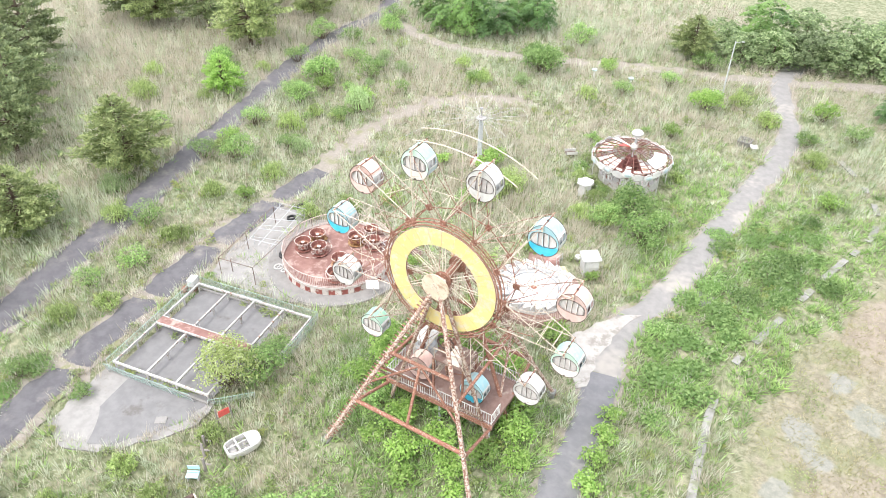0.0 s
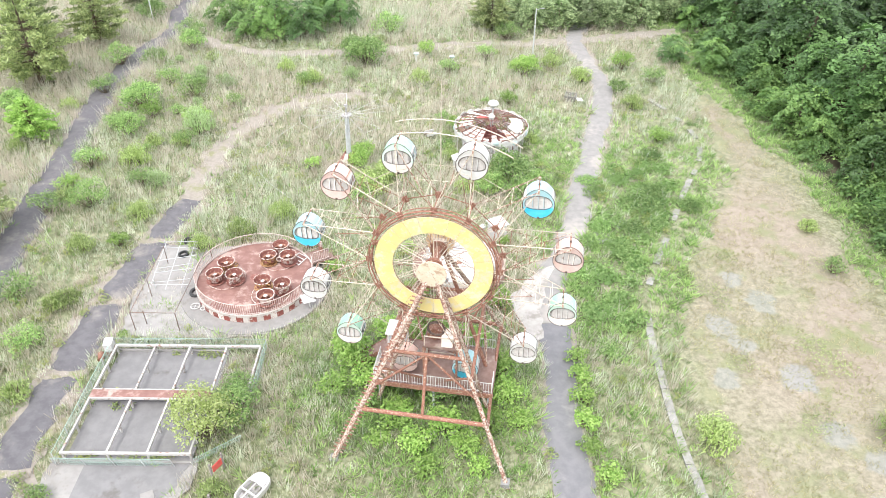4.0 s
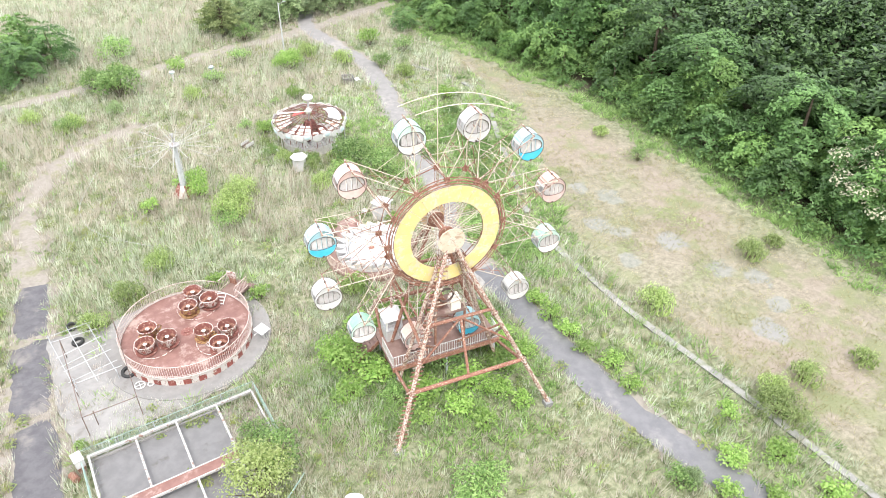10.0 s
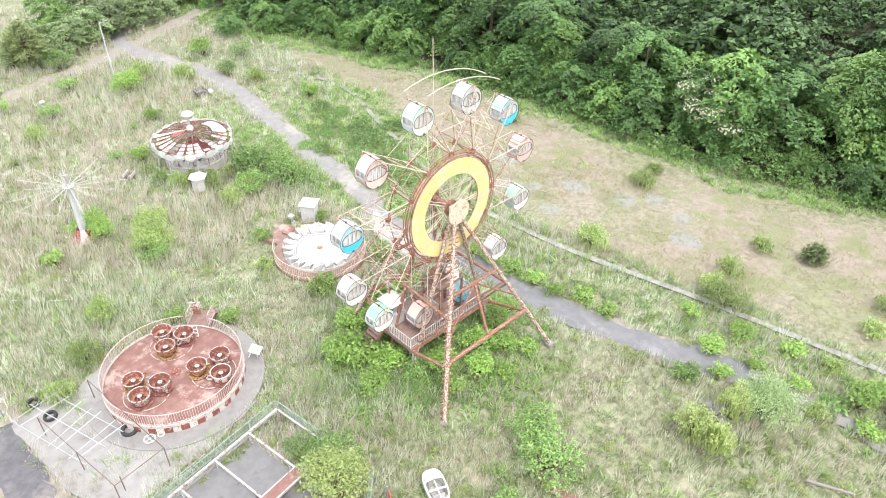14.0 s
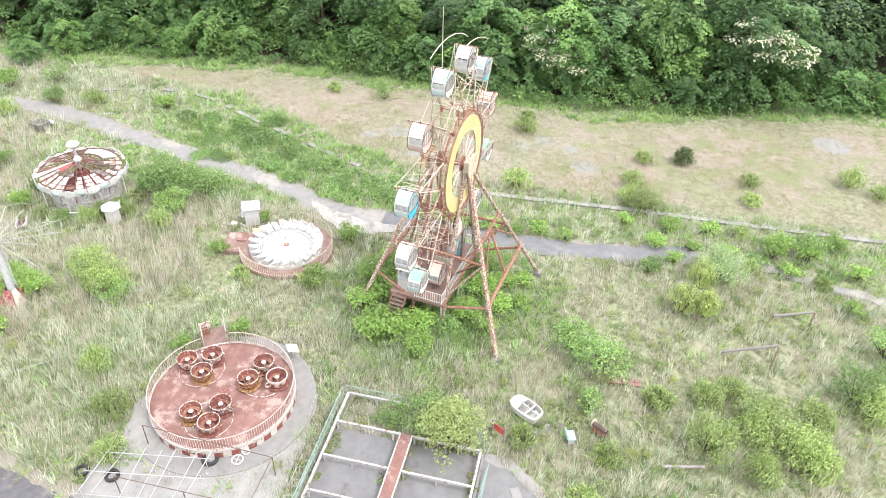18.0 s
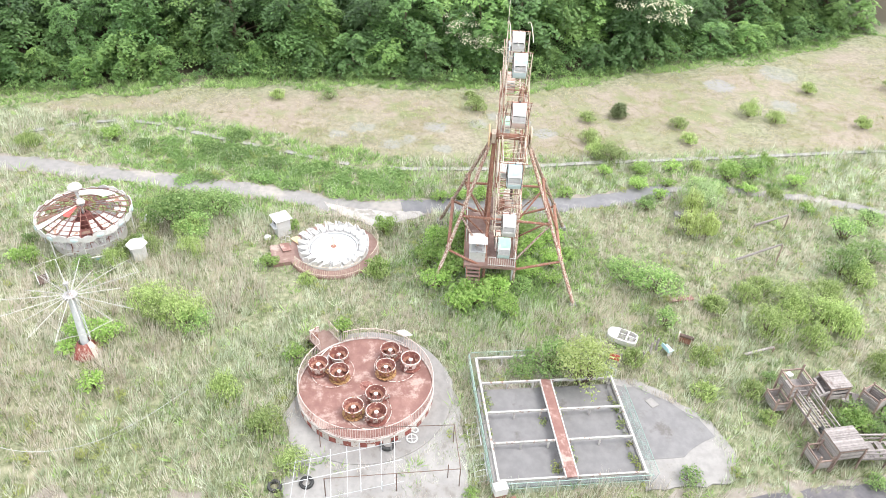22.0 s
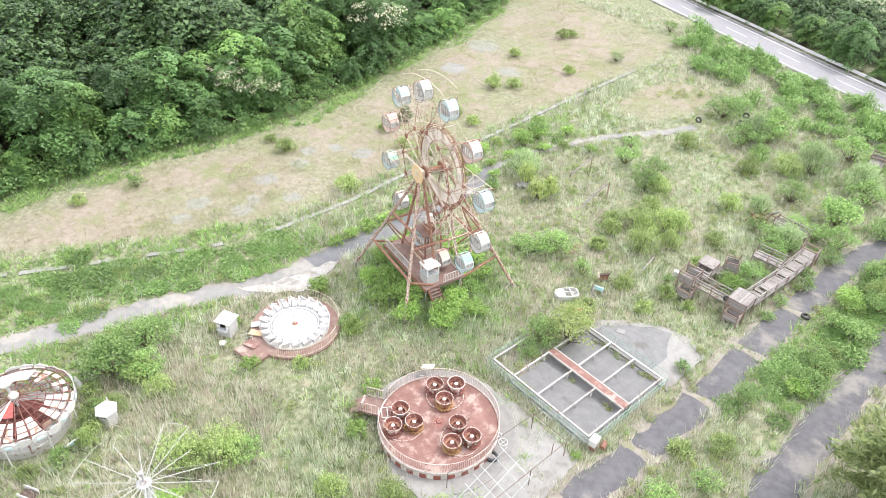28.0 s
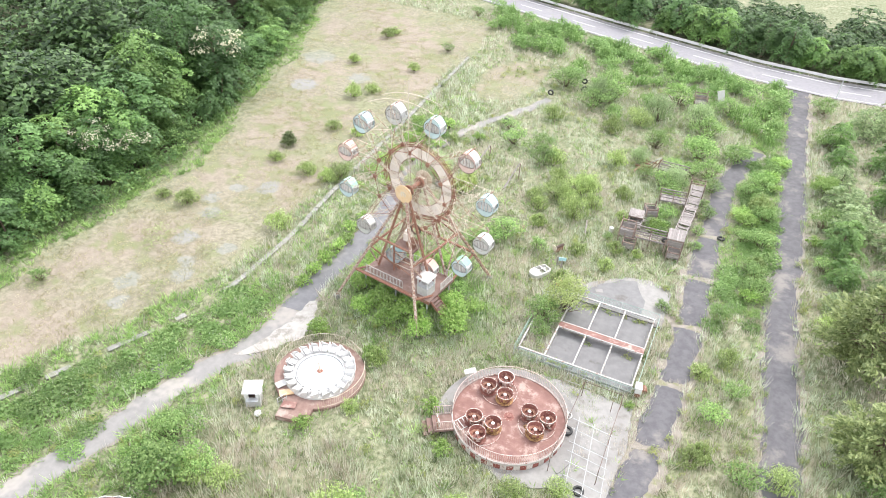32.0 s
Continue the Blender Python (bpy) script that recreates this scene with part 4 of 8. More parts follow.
# ---- cabins of the wheel ----
def gondola(roof_m, body_m, side_m, trim_m, face_m, label):
    ob = thing("gondola", label=label, category="gondola", group="ferris wheel gondolas")
    R, D = 0.8, 0.43

    def pt(a, v, r=R):
        peak = 0.1 * max(0.0, math.cos(radians(a))) ** 4
        return (r * math.sin(radians(a)), v, -0.92 + (r + peak) * math.cos(radians(a)))

    def shell(a0, a1, n, thick=0.03):
        g = Geo()
        vs = []
        for i in range(n + 1):
            a = a0 + (a1 - a0) * i / n
            vs += [pt(a, -D), pt(a, D), pt(a, -D, R - thick), pt(a, D, R - thick)]
        fs = []
        for i in range(n):
            k = 4 * i
            fs += [(k, k + 1, k + 5, k + 4), (k + 2, k + 6, k + 7, k + 3), (k, k + 4, k + 6, k + 2), (k + 1, k + 3, k + 7, k + 5)]
        fs += [(0, 2, 3, 1), (4 * n, 4 * n + 1, 4 * n + 3, 4 * n + 2)]
        return g.add(vs, fs)

    part("roof", shell(-58, 58, 12), roof_m, ob)
    part("body", shell(100, 260, 14), side_m, ob)
    for a0, a1 in ((58, 66), (93, 100), (-66, -58), (-100, -93)):
        part("window_bar", shell(a0, a1, 1), WHITE, ob)
    for a in (66, -93):
        for v in (-0.41, -0.02, 0.37):
            g = Geo()
            p0, p1 = pt(a, v), pt(a + 27, v)
            g.beam((p0[0], v + 0.02, p0[2]), (p1[0], v + 0.02, p1[2]), 0.05, 0.03)
            part("window_bar", g, WHITE, ob)
    ZC = -0.92

    def opening(a):
        """The rounded outline of the window in a face, by its angle from the top."""
        si, co = abs(math.sin(radians(a))), math.cos(radians(a))
        r = ((si / 0.68) ** 2.3 + (abs(co) / (0.5 if co > 0 else 0.27)) ** 2.3) ** (-1 / 2.3)
        return r

    def face(a0, a1, v, s):
        """The plate between the round edge and the window."""
        n = int((a1 - a0) / 8)
        g = Geo()
        vs = []
        for i in range(n + 1):
            a = a0 + (a1 - a0) * i / n
            o, r = pt(a, v), opening(a)
            q = (r * math.sin(radians(a)), v, ZC + r * math.cos(radians(a)))
            vs += [o, q, (o[0], v - s * 0.03, o[2]), (q[0], v - s * 0.03, q[2])]
        fs = []
        for i in range(n):
            k = 4 * i
            fs += [(k, k + 1, k + 5, k + 4), (k + 2, k + 6, k + 7, k + 3), (k + 1, k + 3, k + 7, k + 5), (k, k + 4, k + 6, k + 2)]
        return g.add(vs, fs)

    for s in (-1, 1):
        v = s * D
        part("face_panel", face(104, 256, v, s), body_m if s < 0 else side_m, ob)
        part("face_top", face(-104, 104, v, s), face_m if s < 0 else side_m, ob)
        for x in (-0.3, -0.02, 0.26):
            top = ZC + 0.5 * (1 - (abs(x) / 0.68) ** 2.3) ** (1 / 2.3)
            low = ZC - 0.27 * (1 - (abs(x) / 0.68) ** 2.3) ** (1 / 2.3)
            part("window_bar", Geo().box((x, v, (top + low) / 2), (0.045, 0.04, top - low)), trim_m, ob)
            part("bar_trim", Geo().box((x + 0.034, v + s * 0.012, (top + low) / 2), (0.014, 0.03, top - low)), DARK, ob)
        edge_ = [(opening(a) * math.sin(radians(a)), v, ZC + opening(a) * math.cos(radians(a))) for a in range(0, 360, 12)]
        pane = [(x, v - s * 0.05, z) for x, _, z in edge_]
        back = [(x, v - s * 0.062, z) for x, _, z in edge_]
        n = len(pane)
        part("window_pane", Geo().add(pane + back, [tuple(range(n)), tuple(range(2 * n - 1, n - 1, -1))] + [(i, i + n, (i + 1) % n + n, (i + 1) % n) for i in range(n)]), PLASTIC, ob, "clouded plastic window pane")
        part("window_frame", Geo().sweep([(x, v + s * 0.012, z) for x, _, z in edge_], 0.017, 4, True), DARK, ob)
        part("trim_ring", Geo().sweep([pt(a, v + s * 0.015, R + 0.005) for a in range(0, 360, 15)], 0.017, 4, True), DARK, ob, "dark rusty edge trim")
    part("roof_knob", Geo().tube((0, 0, ZC + R + 0.08), (0, 0, ZC + R + 0.2), 0.07, 8, 0.04), DARK, ob)
    part("bolt", Geo().box((0, -D - 0.01, ZC - R + 0.06), (0.1, 0.05, 0.06)), DARK, ob)
    part("bench", Geo().box((-0.42, 0, -1.15), (0.34, 0.76, 0.08)).box((-0.58, 0, -0.92), (0.06, 0.76, 0.42)), WHITE, ob)
    part("bench", Geo().box((0.42, 0, -1.15), (0.34, 0.76, 0.08)).box((0.58, 0, -0.92), (0.06, 0.76, 0.42)), WHITE, ob)
    part("hanger", Geo().tube((0, -0.74, 0), (0, 0.74, 0), 0.026, 6).box((0, -0.62, -0.1), (0.1, 0.04, 0.28)).box((0, 0.62, -0.1), (0.1, 0.04, 0.28)), RUST_PALE, ob)
    return ob


KINDS = [(GREEN_PAINT, PALE_PANEL, AQUA_PALE, WHITE, MINT_PALE, "round gondola with mint green roof and pale body"),
         (WHITE, WHITE, WHITE, WHITE, WHITE, "round weathered white gondola"),
         (SKY_PAINT, CYAN, AQUA_PALE, AQUA_PALE, SKY_PAINT, "round gondola with pale blue roof and cyan front"),
         (PINK_ROOF, PINK_PALE, PINK_PALE, PALE_PANEL, PINK_PALE, "round salmon pink gondola with pale sides")]
base_m = pose(WX, WY, 0, 0, 0, WR)
first = {}
tilt_rng = random.Random(8)
for i in range(12):
    a = -15 + 30 * i
    k = i % 4
    m = base_m @ Matrix.Translation(on(a, PIV, 0)) @ pose(0, 0, 0, 0, tilt_rng.uniform(-4, 4), 0)
    if k not in first:
        first[k] = gondola(*KINDS[k])
        first[k].matrix_basis = m
    else:
        copy_thing(first[k], m)

# ---- teacup ride ----
CX, CY, CR, CZ = -25.0, 39.0, 4.3, 0.72
ride = thing("teacup_ride", CX, CY, 0, 0, "round red teacup ride platform with peeling checked skirt and pinkish railing", "teacup ride")
part("platform", Geo().lathe([(0.01, CZ), (2.0, CZ), (CR, CZ), (CR + 0.06, CZ - 0.03), (CR + 0.06, CZ - 0.14), (CR - 0.05, CZ - 0.14), (CR - 0.05, -0.1)], 72), RED_DECK, ride)
part("edge_ring", Geo().lathe([(CR - 0.02, CZ + 0.004), (CR - 0.02, CZ + 0.05), (CR + 0.08, CZ + 0.05), (CR + 0.08, CZ - 0.15)], 72), WHITE_PANEL, ride)
part("centre_cap", Geo().lathe([(0.0, CZ + 0.12), (0.16, CZ + 0.1), (0.2, CZ + 0.02), (0.42, CZ + 0.006), (0.42, CZ)], 16), CUP_RUST, ride)
npan = 56
for i in range(npan):
    a0, a1 = 360 / npan * i, 360 / npan * (i + 1) - 0.4
    g = Geo()
    vs = []
    for a in (a0, (a0 + a1) / 2, a1):
        for r in (CR + 0.0, CR + 0.03):
            for z in (0.02, CZ - 0.15):
                vs.append((r * math.cos(radians(a)), r * math.sin(radians(a)), z))
    fs = []
    for k in (0, 4):
        fs += [(k + 2, k + 6, k + 7, k + 3), (k, k + 1, k + 5, k + 4), (k + 1, k + 3, k + 7, k + 5)]
    fs += [(0, 2, 3, 1), (8, 9, 11, 10)]
    part("skirt_panel", g.add(vs, fs), RED_PANEL if i % 2 else WHITE_PANEL, ride)
# railing round the rim, open where the steps come up
A0, A1 = 44, 382
rim_rail = Geo()
for z, r in ((0.95, 0.03), (0.14, 0.022)):
    rim_rail.sweep([((CR + 0.0) * math.cos(radians(a)), (CR + 0.0) * math.sin(radians(a)), CZ + z) for a in range(A0, A1 + 1, 3)], r, 6)
railing = part("railing", rim_rail, PINK_RAIL, ride)
bal_me = Geo().box((0, 0, 0.48), (0.032, 0.022, 0.94)).mesh("baluster", PINK_RAIL, False)
nb = 168
for i in range(nb + 1):
    a = A0 + (A1 - A0) * i / nb
    part("baluster", bal_me, None, railing, m=pose(CR * math.cos(radians(a)), CR * math.sin(radians(a)), CZ, 0, 0, a))
# the three small turntables
TABLES = [(-23.65, 41.15), (-23.45, 37.05), (-27.15, 38.85)]
for x, y in TABLES:
    part("turntable", Geo().lathe([(0.01, CZ + 0.05), (1.4, CZ + 0.05), (1.45, CZ + 0.03), (1.45, CZ)], 40), RED_DECK, ride, m=pose(x - CX, y - CY, 0))
    part("turntable_ring", Geo().lathe([(1.36, CZ + 0.052), (1.37, CZ + 0.075), (1.4, CZ + 0.075), (1.43, CZ)], 40), CUP_WHITE, ride, m=pose(x - CX, y - CY, 0))
# steps and gate at the entrance
ent = radians(33)
ex, ey = math.cos(ent), math.sin(ent)
stepm = pose((CR + 0.7) * ex, (CR + 0.7) * ey, 0, 0, 0, 33)
part("entrance_deck", Geo().box((0.1, 0, CZ - 0.1), (1.5, 1.5, 0.16)).box((1.05, 0, CZ - 0.3), (0.4, 1.4, 0.1)).box((1.4, 0, 0.2), (0.4, 1.4, 0.1)), BROWN_DECK, ride, m=stepm)
rail_run(ride, ((CR + 0.1) * ex - 0.75 * ey, (CR + 0.1) * ey + 0.75 * ex, CZ), ((CR + 1.4) * ex - 0.75 * ey, (CR + 1.4) * ey + 0.75 * ex, CZ), 0.95, PINK_RAIL, 0.14)
rail_run(ride, ((CR + 0.1) * ex + 0.75 * ey, (CR + 0.1) * ey - 0.75 * ex, CZ), ((CR + 1.4) * ex + 0.75 * ey, (CR + 1.4) * ey - 0.75 * ex, CZ), 0.95, PINK_RAIL, 0.14)
panel = thing("control_stand", CX + 5.6 * math.cos(radians(38)), CY + 5.6 * math.sin(radians(38)), CZ - 0.05, 38, "leaning control stand with pale panel at the ride entrance", "control stand")
part("stand_post", Geo().box((0, 0, 0.3), (0.12, 0.5, 0.9)), RUST, panel)
part("stand_panel", Geo().box((-0.05, 0, 0.85), (0.1, 0.75, 0.55)), CUP_WHITE, panel)
gate = thing("fallen_gate", CX + 3.6 * math.cos(radians(37)), CY + 3.6 * math.sin(radians(37)), CZ + 0.02, 62, "broken white gate panel lying on the deck", "gate")
gg = Geo()
for y in (-0.45, 0.45):
    gg.beam((-0.6, y, 0.03), (0.6, y, 0.06), 0.05, 0.05)
for x in (-0.55, -0.2, 0.15, 0.55):
    gg.beam((x, -0.45, 0.05), (x + 0.1, 0.45, 0.06), 0.06, 0.04)
part("gate_frame", gg, WHITE, gate)


def teacup(body_m, label):
    ob = thing("teacup", label=label, category="teacup", group="teacups on the ride")
    part("saucer", Geo().lathe([(0.01, 0.04), (0.42, 0.05), (0.66, 0.11), (0.7, 0.12), (0.68, 0.08), (0.45, 0.0)], 28), CUP_RUST if body_m is not CUP_YELLOW else CUP_YELLOW, ob)
    part("bowl", Geo().lathe([(0.3, 0.06), (0.42, 0.12), (0.54, 0.32), (0.6, 0.6), (0.64, 0.8)], 28), body_m, ob)
    part("inside", Geo().lathe([(0.61, 0.8), (0.57, 0.6), (0.5, 0.34), (0.4, 0.2), (0.0, 0.2)], 28), CUP_RUST, ob)
    part("lip", Geo().lathe([(0.605, 0.8), (0.61, 0.825), (0.655, 0.825), (0.66, 0.785)], 28), CUP_WHITE if body_m is CUP_YELLOW else body_m, ob)
    part("seat", Geo().lathe([(0.55, 0.45), (0.34, 0.45), (0.33, 0.22)], 24, a0=30, a1=330), RUST, ob)
    part("wheel_post", Geo().tube((0, 0, 0.2), (0, 0, 0.66), 0.05, 8), CUP_WHITE, ob)
    part("hand_wheel", Geo().lathe([(0.0, 0.7), (0.13, 0.69), (0.15, 0.67), (0.13, 0.65), (0.0, 0.65)], 18), CUP_PINK, ob, "pale round steering disc")
    part("handle", Geo().sweep([(-0.6, 0, 0.66), (-0.78, 0, 0.7), (-0.88, 0, 0.55), (-0.82, 0, 0.38), (-0.58, 0, 0.3)], 0.06, 6), body_m, ob)
    for i in range(7):
        a = i * 51.4
        part("motif", Geo().box((0.585, 0, 0.5), (0.025, 0.18, 0.26)), CUP_RUST, ob, m=pose(0, 0, 0, 0, 0, a))
    return ob


CUPS = [(-22.8, 40.75, 0, 20), (-23.6, 42.05, 0, 200), (-24.3, 40.7, 1, 260), (-22.6, 37.35, 0, 90), (-23.55, 36.05, 2, 330), (-24.1, 37.7, 1, 140), (-26.35, 38.4, 0, 80), (-27.3, 39.8, 1, 180), (-27.8, 38.4, 0, 300)]
cup_m = [(CUP_WHITE, "teacup car with peeling white and brown paint"), (CUP_YELLOW, "teacup car with rusty yellow paint"), (CUP_PINK, "teacup car with pale pink paint")]
made = {}
for x, y, k, rz in CUPS:
    m = pose(x, y, CZ + 0.055, 0, 0, rz)
    if k in made:
        copy_thing(made[k], m)
    else:
        made[k] = teacup(*cup_m[k])
        made[k].matrix_basis = m

# ---- flat white spinning ride ----
SX, SY = -9.65, 41.4
spin = thing("spinning_ride", SX, SY, -0.2, 0, "flat round spinning ride with white seats on brown deck", "spinning ride")
part("outer_deck", Geo().lathe([(0.01, 0.36), (3.6, 0.36), (3.65, 0.32), (3.65, -0.4)], 48), BROWN_DECK, spin, "rusty brown round deck")
part("entrance_deck", Geo().box((0.5, 4.1, 0.0), (2.5, 1.7, 0.74)), BROWN_DECK, spin, m=pose(0, 0, 0, 0, 0, 12))
part("turntable", Geo().lathe([(0.01, 0.66), (1.0, 0.63), (1.82, 0.58), (1.85, 0.5)], 48), WHITE_CLEAN, spin, "white dished turntable")
part("track_ring", Geo().lathe([(1.86, 0.5), (1.88, 0.64), (1.98, 0.64), (2.0, 0.5)], 48), GREY_METAL, spin)
part("seat_base", Geo().lathe([(2.02, 0.58), (2.75, 0.6), (2.82, 0.56), (2.82, 0.38)], 48), WHITE, spin)
part("centre_plate", Geo().lathe([(0.0, 0.72), (0.18, 0.72), (0.24, 0.66)], 16), RUST, spin)
part("centre_post", Geo().tube((0, 0, 0.7), (0.05, 0.02, 1.6), 0.05, 8), RUST_PALE, spin)
for i in range(20):
    a = i * 18 + 5
    m = pose(2.4 * math.cos(radians(a)), 2.4 * math.sin(radians(a)), 0.6, 0, 0, a)
    sr = random.Random(i)
    seat = part("car_seat", Geo().box((0.02, 0, 0.12), (0.62, 0.42, 0.2)), WHITE_CLEAN, spin, "white seat with swept backrest", m=m)
    lean = 0.1 + 0.06 * sr.random()
    part("backrest", Geo().add([(-0.3, 0.24, 0.0), (0.38, 0.24, 0.0), (0.38, 0.3, 0.0), (-0.3, 0.3, 0.0), (-0.2, 0.3 + lean, 0.34), (0.42, 0.34 + lean, 0.6), (0.42, 0.4 + lean, 0.6), (-0.2, 0.36 + lean, 0.34)], [(0, 1, 5, 4), (1, 2, 6, 5), (2, 3, 7, 6), (3, 0, 4, 7), (4, 5, 6, 7), (3, 2, 1, 0)]), WHITE_CLEAN, seat)
    part("outer_side", Geo().add([(0.36, -0.25, 0), (0.42, -0.25, 0), (0.42, 0.3, 0), (0.36, 0.3, 0), (0.4, -0.22, 0.28), (0.46, -0.22, 0.28), (0.46, 0.34, 0.58), (0.4, 0.34, 0.58)], [(0, 1, 5, 4), (1, 2, 6, 5), (2, 3, 7, 6), (3, 0, 4, 7), (4, 5, 6, 7), (3, 2, 1, 0)]), WHITE, seat)
for a0, a1 in ((-95, 20), (125, 215), (232, 262)):
    g = Geo()
    for z, r in ((0.95, 0.025), (0.15, 0.02)):
        g.sweep([(3.6 * math.cos(radians(a)), 3.6 * math.sin(radians(a)), 0.36 + z) for a in range(a0, a1 + 1, 5)], r, 5)
    fence = part("railing", g, RUST_PALE, spin)
    n = int((a1 - a0) / 2.6)
    bm_ = Geo().box((0, 0, 0.48), (0.022, 0.016, 0.94)).mesh("baluster", RUST_PALE, False)
    for i in range(n + 1):
        a = a0 + (a1 - a0) * i / n
        part("baluster", bm_, None, fence, m=pose(3.6 * math.cos(radians(a)), 3.6 * math.sin(radians(a)), 0.36, 0, 0, a))
for x, y, rz, mt, lab in ((1.2, 2.95, 40, ORANGE, "rusty orange ramp plate"), (0.3, 3.9, 20, RED_DECK, "worn red steel ramp plate"), (2.0, 2.3, 60, WHITE, "loose white panel on the deck")):
    solid("ramp_plate", Geo().box((0, 0, 0), (1.1, 0.7, 0.06)), mt, lab, "plate", m=pose(SX + x, SY + y, 0.27, 8, 0, rz))
g = Geo()
for x in (-0.4, 0.0, 0.4):
    g.tube((x, 0, 0), (x, 0, 0.8), 0.025)
g.tube((-0.45, 0, 0.8), (0.45, 0, 0.8), 0.025).tube((-0.45, 0, 0.4), (0.45, 0, 0.4), 0.02)
solid("turnstile_rail", g, WHITE, "white entrance rail beside the ramp", "railing", m=pose(SX + 0.9, SY + 3.9, 0.16, 0, 0, 70))


def booth(x, y, rz, w, d, h, label, roof_m=WHITE_CLEAN):
    ob = thing("ticket_booth", x, y, 0, rz, label, "booth")
    part("lower_wall", Geo().box((0, 0, h * 0.24), (w, d, h * 0.48)), WHITE_CLEAN, ob)
    for sx in (-1, 1):
        for sy in (-1, 1):
            part("corner_post", Geo().box((sx * (w / 2 - 0.05), sy * (d / 2 - 0.05), h * 0.66), (0.1, 0.1, h * 0.38)), WHITE_CLEAN, ob)
    part("window_band", Geo().box((0, 0, h * 0.87), (w, d, h * 0.1)), WHITE_CLEAN, ob)
    part("back_wall", Geo().box((w / 2 - 0.02, 0, h * 0.66), (0.05, d - 0.2, h * 0.37)), WHITE, ob)
    # side walls, and a front with one window hole
    for sy in (-1, 1):
        part("side_wall", Geo().box((0, sy * (d / 2 - 0.02), h * 0.66), (w - 0.2, 0.05, h * 0.37)), WHITE_CLEAN, ob)
        part("window_jamb", Geo().box((-w / 2 + 0.03, sy * (d / 2 - 0.2), h * 0.66), (0.05, 0.22, h * 0.37)), WHITE_CLEAN, ob)
    # dark sheet at sill height, added so the inside looks shaded
    part("dark_lining", Geo().box((0.05, 0, h * 0.5), (w - 0.25, d - 0.2, 0.04)), DARK, ob)
    part("counter", Geo().box((-w / 2 - 0.1, 0, h * 0.49), (0.35, d * 0.8, 0.05)), GREY_METAL, ob)
    r = h * 0.92
    o = 0.16
    part("roof", Geo().add([(-w / 2 - o, -d / 2 - o, r), (w / 2 + o, -d / 2 - o, r), (w / 2 + o, d / 2 + o, r), (-w / 2 - o, d / 2 + o, r), (0, -0.1, r + 0.38), (0, 0.1, r + 0.38)], [(0, 1, 4), (1, 2, 5, 4), (2, 3, 5), (3, 0, 4, 5), (3, 2, 1, 0)]), roof_m, ob)
    return ob


booth(-6.45, 45.8, -62, 1.15, 1.15, 1.75, "small white ticket booth with open window beside the spinning ride")
def hex_booth(x, y, rz, label):
    """A six-sided booth: wall panels, one with a window hole, under a flat overhanging roof."""
    ob = thing("ticket_booth", x, y, 0, rz, label, "booth")
    ap, w = 0.52, 0.58
    for i in range(6):
        m = pose(0, 0, 0, 0, 0, 60 * i)
        if i == 3:
            part("wall_panel", Geo().box((ap, 0, 0.42), (0.05, w, 0.84)), WHITE_CLEAN, ob, m=m)
            part("wall_panel", Geo().box((ap, 0, 1.22), (0.05, w, 0.16)), WHITE_CLEAN, ob, m=m)
            part("window_jamb", Geo().box((ap, -0.25, 0.99), (0.05, 0.08, 0.3)), WHITE_CLEAN, ob, m=m)
            part("window_jamb", Geo().box((ap, 0.25, 0.99), (0.05, 0.08, 0.3)), WHITE_CLEAN, ob, m=m)
            part("window_bar", Geo().box((ap, 0.02, 0.99), (0.03, 0.03, 0.3)), GREY_METAL, ob, m=m)
        else:
            part("wall_panel", Geo().box((ap, 0, 0.65), (0.05, w, 1.3)), WHITE_CLEAN if i % 2 else WHITE, ob, m=m)
        part("corner_strip", Geo().box((0.6, 0, 0.65), (0.06, 0.06, 1.3)), WHITE, ob, m=pose(0, 0, 0, 0, 0, 60 * i + 30))
    part("floor_board", Geo().lathe([(0.0, 0.12), (0.5, 0.12), (0.5, 0.08), (0.0, 0.08)], 6), DARK, ob, m=pose(0, 0, 0, 0, 0, 30))
    part("roof", Geo().lathe([(0.0, 1.52), (0.3, 1.47), (0.82, 1.36), (0.84, 1.28), (0.0, 1.27)], 6), WHITE_CLEAN, ob, m=pose(0, 0, 0, 0, 0, 30))
    part("finial", Geo().tube((0.72, 0.3, 1.36), (0.78, 0.33, 1.66), 0.06, 8, 0.03), WHITE, ob)
    return ob


hex_booth(-9.5, 56.7, -50, "small white six-sided ticket booth with overhanging roof beside the carousel")
solid("white_bollard", Geo().ball((0, 0, 0.3), (0.32, 0.32, 0.22)).tube((0, 0, 0), (0, 0, 0.3), 0.14, 10), WHITE_CLEAN, "fallen white rounded lamp beside the booth", "lamp", m=pose(-7.6, 46.9, -0.28))

# ---- carousel without its canopy ----
KX, KY = -6.35, 61.3
car = thing("carousel", KX, KY, 0, 12, "ruined carousel with bare rusty roof ribs and ornate white rim", "carousel")
RZ, RR = 2.1, 3.6
part("floor", Geo().lathe([(0.01, 0.4), (2.75, 0.4), (2.8, 0.36), (2.8, -0.45)], 48), WALL_WORN, car)
DRUM_RED = mat("dark_red_drum", (0.1, 0.028, 0.025), (0.16, 0.05, 0.045), 3, (0.16, 0.1, 0.085), 2)
part("centre_drum", Geo().lathe([(0.7, 0.4), (0.7, 1.5), (0.5, 2.0), (0.2, 2.1)], 16), DRUM_RED, car, "dark red centre drum")
part("inner_floor", Geo().lathe([(0.7, 0.9), (1.6, 0.8), (1.7, 0.6)], 24), DRUM_RED, car, "dark red inner ring")
